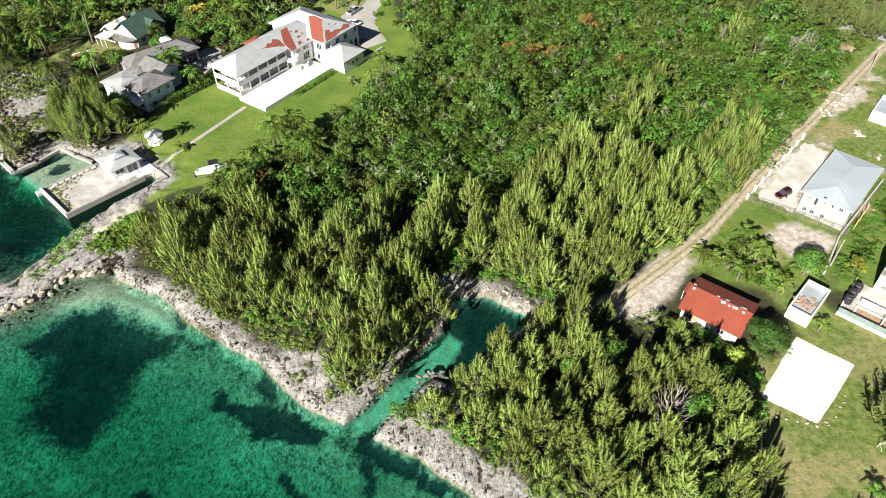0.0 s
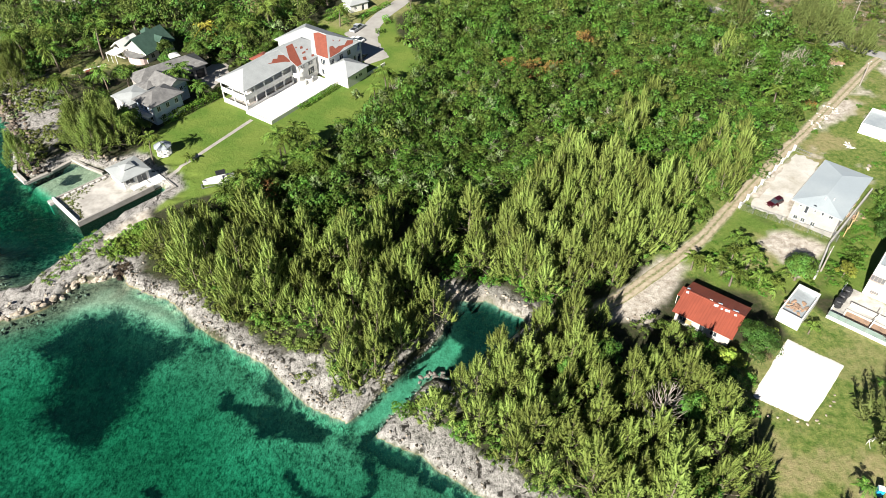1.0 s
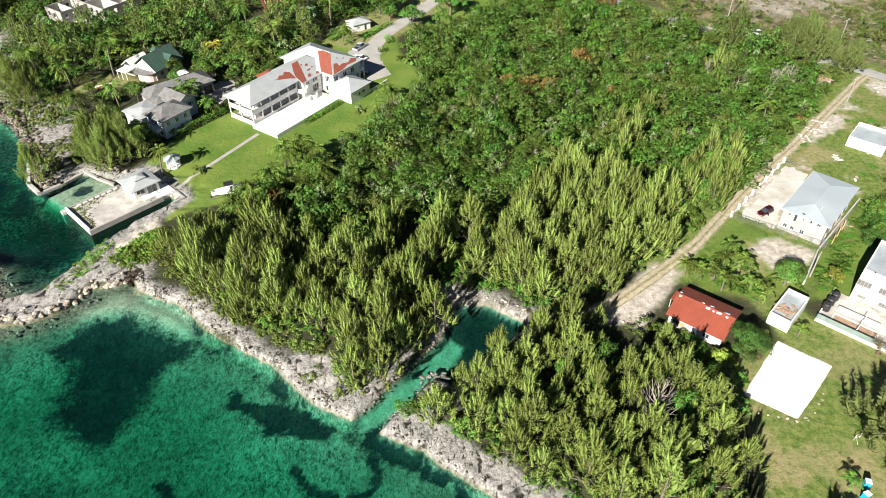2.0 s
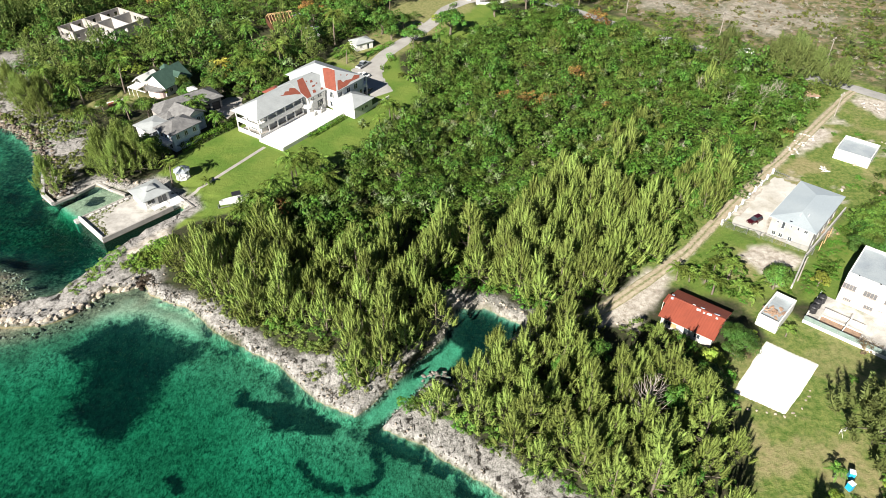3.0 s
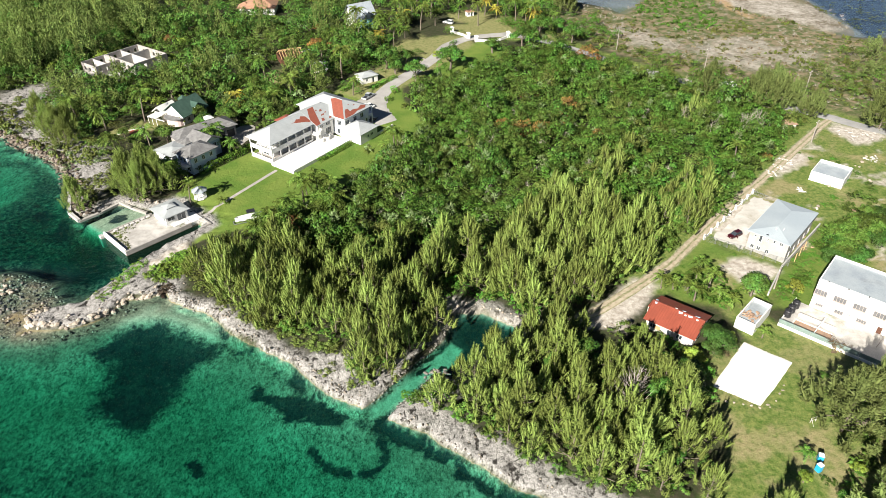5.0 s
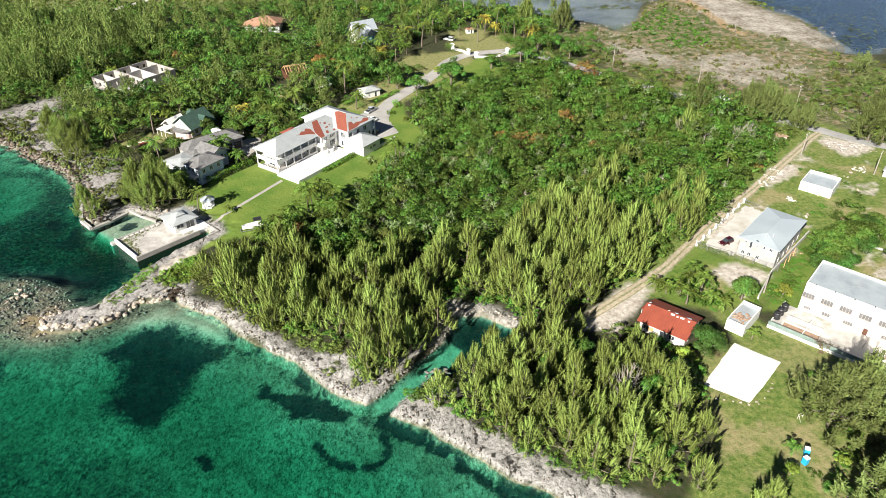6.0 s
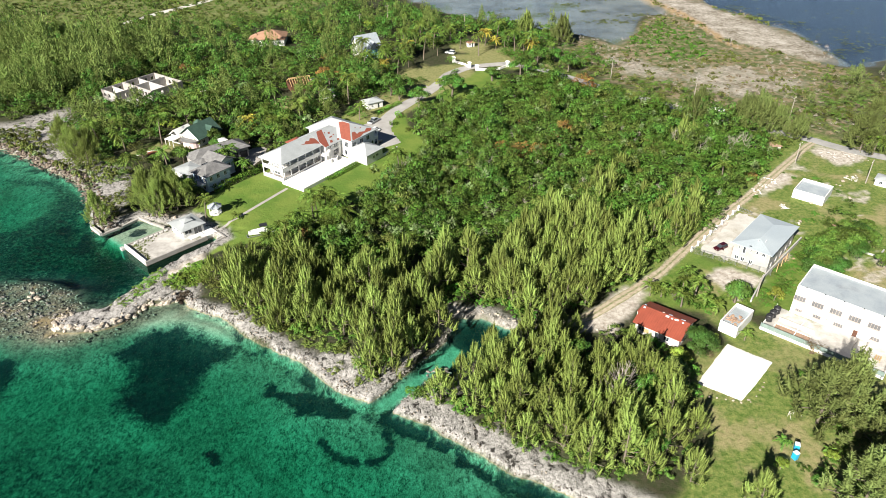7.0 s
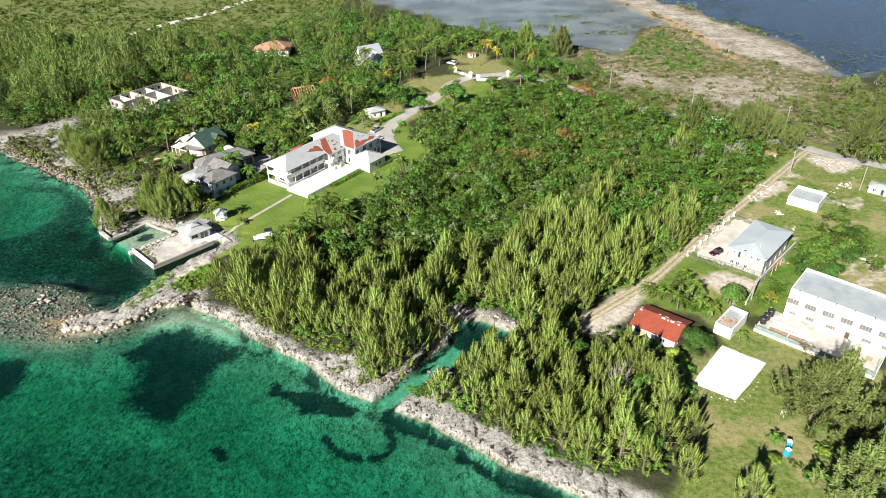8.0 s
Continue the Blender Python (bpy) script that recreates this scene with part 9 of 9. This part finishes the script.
def north_stones():
    """The broken brown rock along the north shore."""
    r = np.random.default_rng(96)
    p = np.array(COAST_NORTH[5:14], float)
    s = np.concatenate([[0], np.cumsum(np.linalg.norm(np.diff(p, axis=0), axis=1))])
    t = r.uniform(0, s[-1], 3600)
    x, y = np.interp(t, s, p[:, 0]) + r.normal(0, 2.6, 3600), np.interp(t, s, p[:, 1]) + r.normal(0, 2.6, 3600)
    d = shore_distance(x, y)
    keep = (d > -1.2) & (d < 4.2)
    n = Nodes("north_shore_rock")
    col = n.mix(n.island(), (0.045, 0.034, 0.025), (0.25, 0.20, 0.155))
    mat = n.done(n.mix(0.5, col, n.ramp(n.world_noise(5.0, 6.0, 0.7), (0.35, 0.3), (0.65, 1.0)), "MULTIPLY"), 0.95, n.bump(n.world_noise(6.0, 6.0, 0.7), 0.7, 0.06))
    stuff("shore_rocks", joined(stones(r, x[keep], y[keep], ground_z(x[keep], y[keep]), 0.25, 1.2)), mat, "broken brown rock along the north shore", "rocks")


def shore_stones():
    """Loose angular stones along the rocky shore, past counting: one mesh."""
    r = np.random.default_rng(91)
    out = []
    for line, count in ((COAST_WEST[:12], 620), (COAST_EAST[3:], 430), (COAST_NORTH[5:14], 420)):
        p = np.array(line, float)
        s = np.concatenate([[0], np.cumsum(np.linalg.norm(np.diff(p, axis=0), axis=1))])
        t = r.uniform(0, s[-1], count)
        x, y = np.interp(t, s, p[:, 0]) + r.normal(0, 1.5, count), np.interp(t, s, p[:, 1]) + r.normal(0, 1.5, count)
        d = shore_distance(x, y)
        keep = (d > 0.2) & (d < 4.5)
        out += stones(r, x[keep], y[keep], ground_z(x[keep], y[keep]), 0.15, 0.5)
    flat = np.concatenate([scattered(REEF, 0.78, 0.6, 92), scattered([(-66, 81.5), (-70, 76), (-74, 73), (-84, 72.6), (-84, 71), (-73, 70.5), (-67, 75), (-63, 81)], 1.2, 0.6, 94), scattered([(-76, 82.6), (-84, 78), (-86, 80), (-78, 84)], 1.0, 0.6, 95)])
    out += stones(r, flat[:, 0], flat[:, 1], ground_z(flat[:, 0], flat[:, 1]), 0.2, 0.7)
    n = Nodes("shore_stone")
    col = n.mix(n.island(), (0.06, 0.048, 0.036), (0.36, 0.31, 0.25))
    mat = n.done(n.mix(0.4, col, n.ramp(n.world_noise(6.0, 6.0, 0.7), (0.35, 0.3), (0.65, 1.0)), "MULTIPLY"), 0.95, n.bump(n.world_noise(7.0, 6.0, 0.7), 0.7, 0.05))
    stuff("shore_stones", joined(out), mat, "loose grey and pale stones along the rocky shore", "stones")


north_stones()
shore_stones()


# ---------------------------------------------------------------- garden details
def stone_edging(points, label, mat, name="stone_edging", size=0.35):
    h = thing(name, points[0][0], points[0][1], 0, 0, label, "edging")
    q = np.array(points, float)
    zs = ground_z(q[:, 0], q[:, 1])
    r = random.Random(3)
    for (x, y), z in zip(points, zs):
        bm = eased(boxes((-size, size, -size * 0.6, size * 0.6, -0.05, 0.22)), 0.05)
        part("stone", bm, mat, h).matrix_basis = pose(x - points[0][0], y - points[0][1], z, 0, 0, r.uniform(0, 90))


stone_edging([(-96.9 + 0.55 * k, 158.6 + 0.62 * k - 0.018 * k * k) for k in range(13)], "row of white stones edging a garden lawn", M_WHITE)
patio = new("brick_patio", bpy.data.meshes.new("brick_patio"))
bm = prism([(1.7 * math.cos(k / 18 * 6.2832), 1.7 * math.sin(k / 18 * 6.2832)) for k in range(18)], -0.1, 0.12)
bm.to_mesh(patio.data)
bm.free()
patio.data.materials.append(M_ROOFRED)
patio.matrix_basis = pose(-92.6, 160.2, float(ground_z(-92.6, 160.2)))
tagged(patio, "round red brick patio in the garden", "patio", kind="structure")
stone_edging([(-9.2 + 1.7 * math.cos(k / 14 * 6.2832), 220.9 + 1.7 * math.sin(k / 14 * 6.2832)) for k in range(14)], "ring of stones round a flower bed on the lawn", M_PALECONCRETE, "flower_bed", 0.3)
stuff("flower_bed_plants", mass(small, np.array([(-9.2, 220.9), (-9.9, 221.4), (-8.6, 220.3)]), 0.7, 1.0, 57), M_HEDGE, "low plants in the round flower bed", "shrubs")
strip("sandy_trail", [(-300, 350), (-223, 320), (-203, 298), (-181, 297), (-165, 318), (-157, 335), (-138, 364), (-120, 410)], 5.0, 0.1, M_YARDEARTH, "pale sandy trail behind the pine wood", "trail", 3.0, 0.2)
small_palm = palm_arrays(1.0, 12, 1.6, 0.1)
pl = plant("palm_shrub", *small_palm, M_PALM, "small young palm on the lawn", "palm tree", "young palms")
grow([pl], np.array([(-55.5, 119.5), (-22, 146.5), (60.8, 36.5), (63.5, 41), (-13, 178), (-12.5, 186), (-11, 176)]), 0.9, 1.2, 66, 0.05)

car("car", 97.0, 195.8, 130, M_BOAT, "white car standing by the far road", "saloon")
cottage(9.8, 274.5, 20, 3.0, 2.6, 2.2, M_TERRACOTTA, "tiny white gatehouse with an orange roof", M_WHITE, 0.6)


def deck_weeds():
    """Weeds that grow in the joints of the dock floor."""
    r = np.random.default_rng(93)
    out = []
    c, s = math.cos(radians(47)), math.sin(radians(47))
    for lx, ly, wx, wy, n in ((1.6, 6.0, 0.5, 3.0, 46), (5.5, 9.6, 3.0, 0.5, 40), (2.2, 8.6, 0.9, 1.2, 30), (1.4, 2.2, 0.3, 1.2, 12), (14.6, 1.4, 0.8, 0.4, 8)):
        for _ in range(n):
            x, y = lx + r.normal() * wx, ly + r.normal() * wy
            if 0.6 < x < 15.2 and 0.6 < y < 10.6:
                v, f = light_scrub[r.integers(len(light_scrub))]
                q = r.uniform(0.12, 0.4)
                out.append((np.stack([v[:, 0] * q + (-71.9 + c * x - s * y), v[:, 1] * q + (98.3 + s * x + c * y), 0.95 + v[:, 2] * q * 0.5], 1), f))
    stuff("deck_weeds", joined(out), M_OLIVE, "low weeds growing over the dock floor", "weeds")


deck_weeds()
for hx, hy, hs in ((119.8, 157.7, 1.5), (124.4, 156.5, 1.6), (117.8, 142.4, 0.9), (87.3, 134.3, 0.8), (93.9, 141.0, 1.0), (90.6, 137.6, 0.8), (66.8, 128.0, 0.7), (91.1, 124.9, 0.6)):
    rubble_heap(hx, hy, 1.1, 26, hs, "heap of pale broken limestone on the open ground", M_WHITEWORN, 0.3, 0.8, int(hx))


# The corner of the field: broad sea pines, and low shrubs round the portable toilets.
field_pines = [plant("casuarina_tree", *casuarina_arrays(10.5, 5.4, 52, 105, spray=0.6), M_OPENPINE, "broad open sea pine with bare grey limbs by the field", "tree", "open sea pines") for _ in range(2)]
grow(field_pines, np.array([(64.6, 47.6), (68.8, 48.6)]), 1.3, 1.45, 81, 0.1)
grow(field_pines, np.array([(68.6, 33.2), (63.6, 30.4), (72.5, 39.5), (77, 45.5)]), 0.95, 1.2, 82, 0.12)
grow(dark_trees, np.array([(58.6, 34.6), (61.0, 33.4), (71, 51.5)]), 0.42, 0.6, 83, 0.1)
grow(light_trees, np.array([(54.2, 37.8), (63.1, 39.4)]), 0.5, 0.6, 84, 0.1)
grow(bananas, np.array([(56.0, 41.7), (75.5, 50.6), (73.6, 52.6)]), 0.6, 0.8, 85, 0.08)
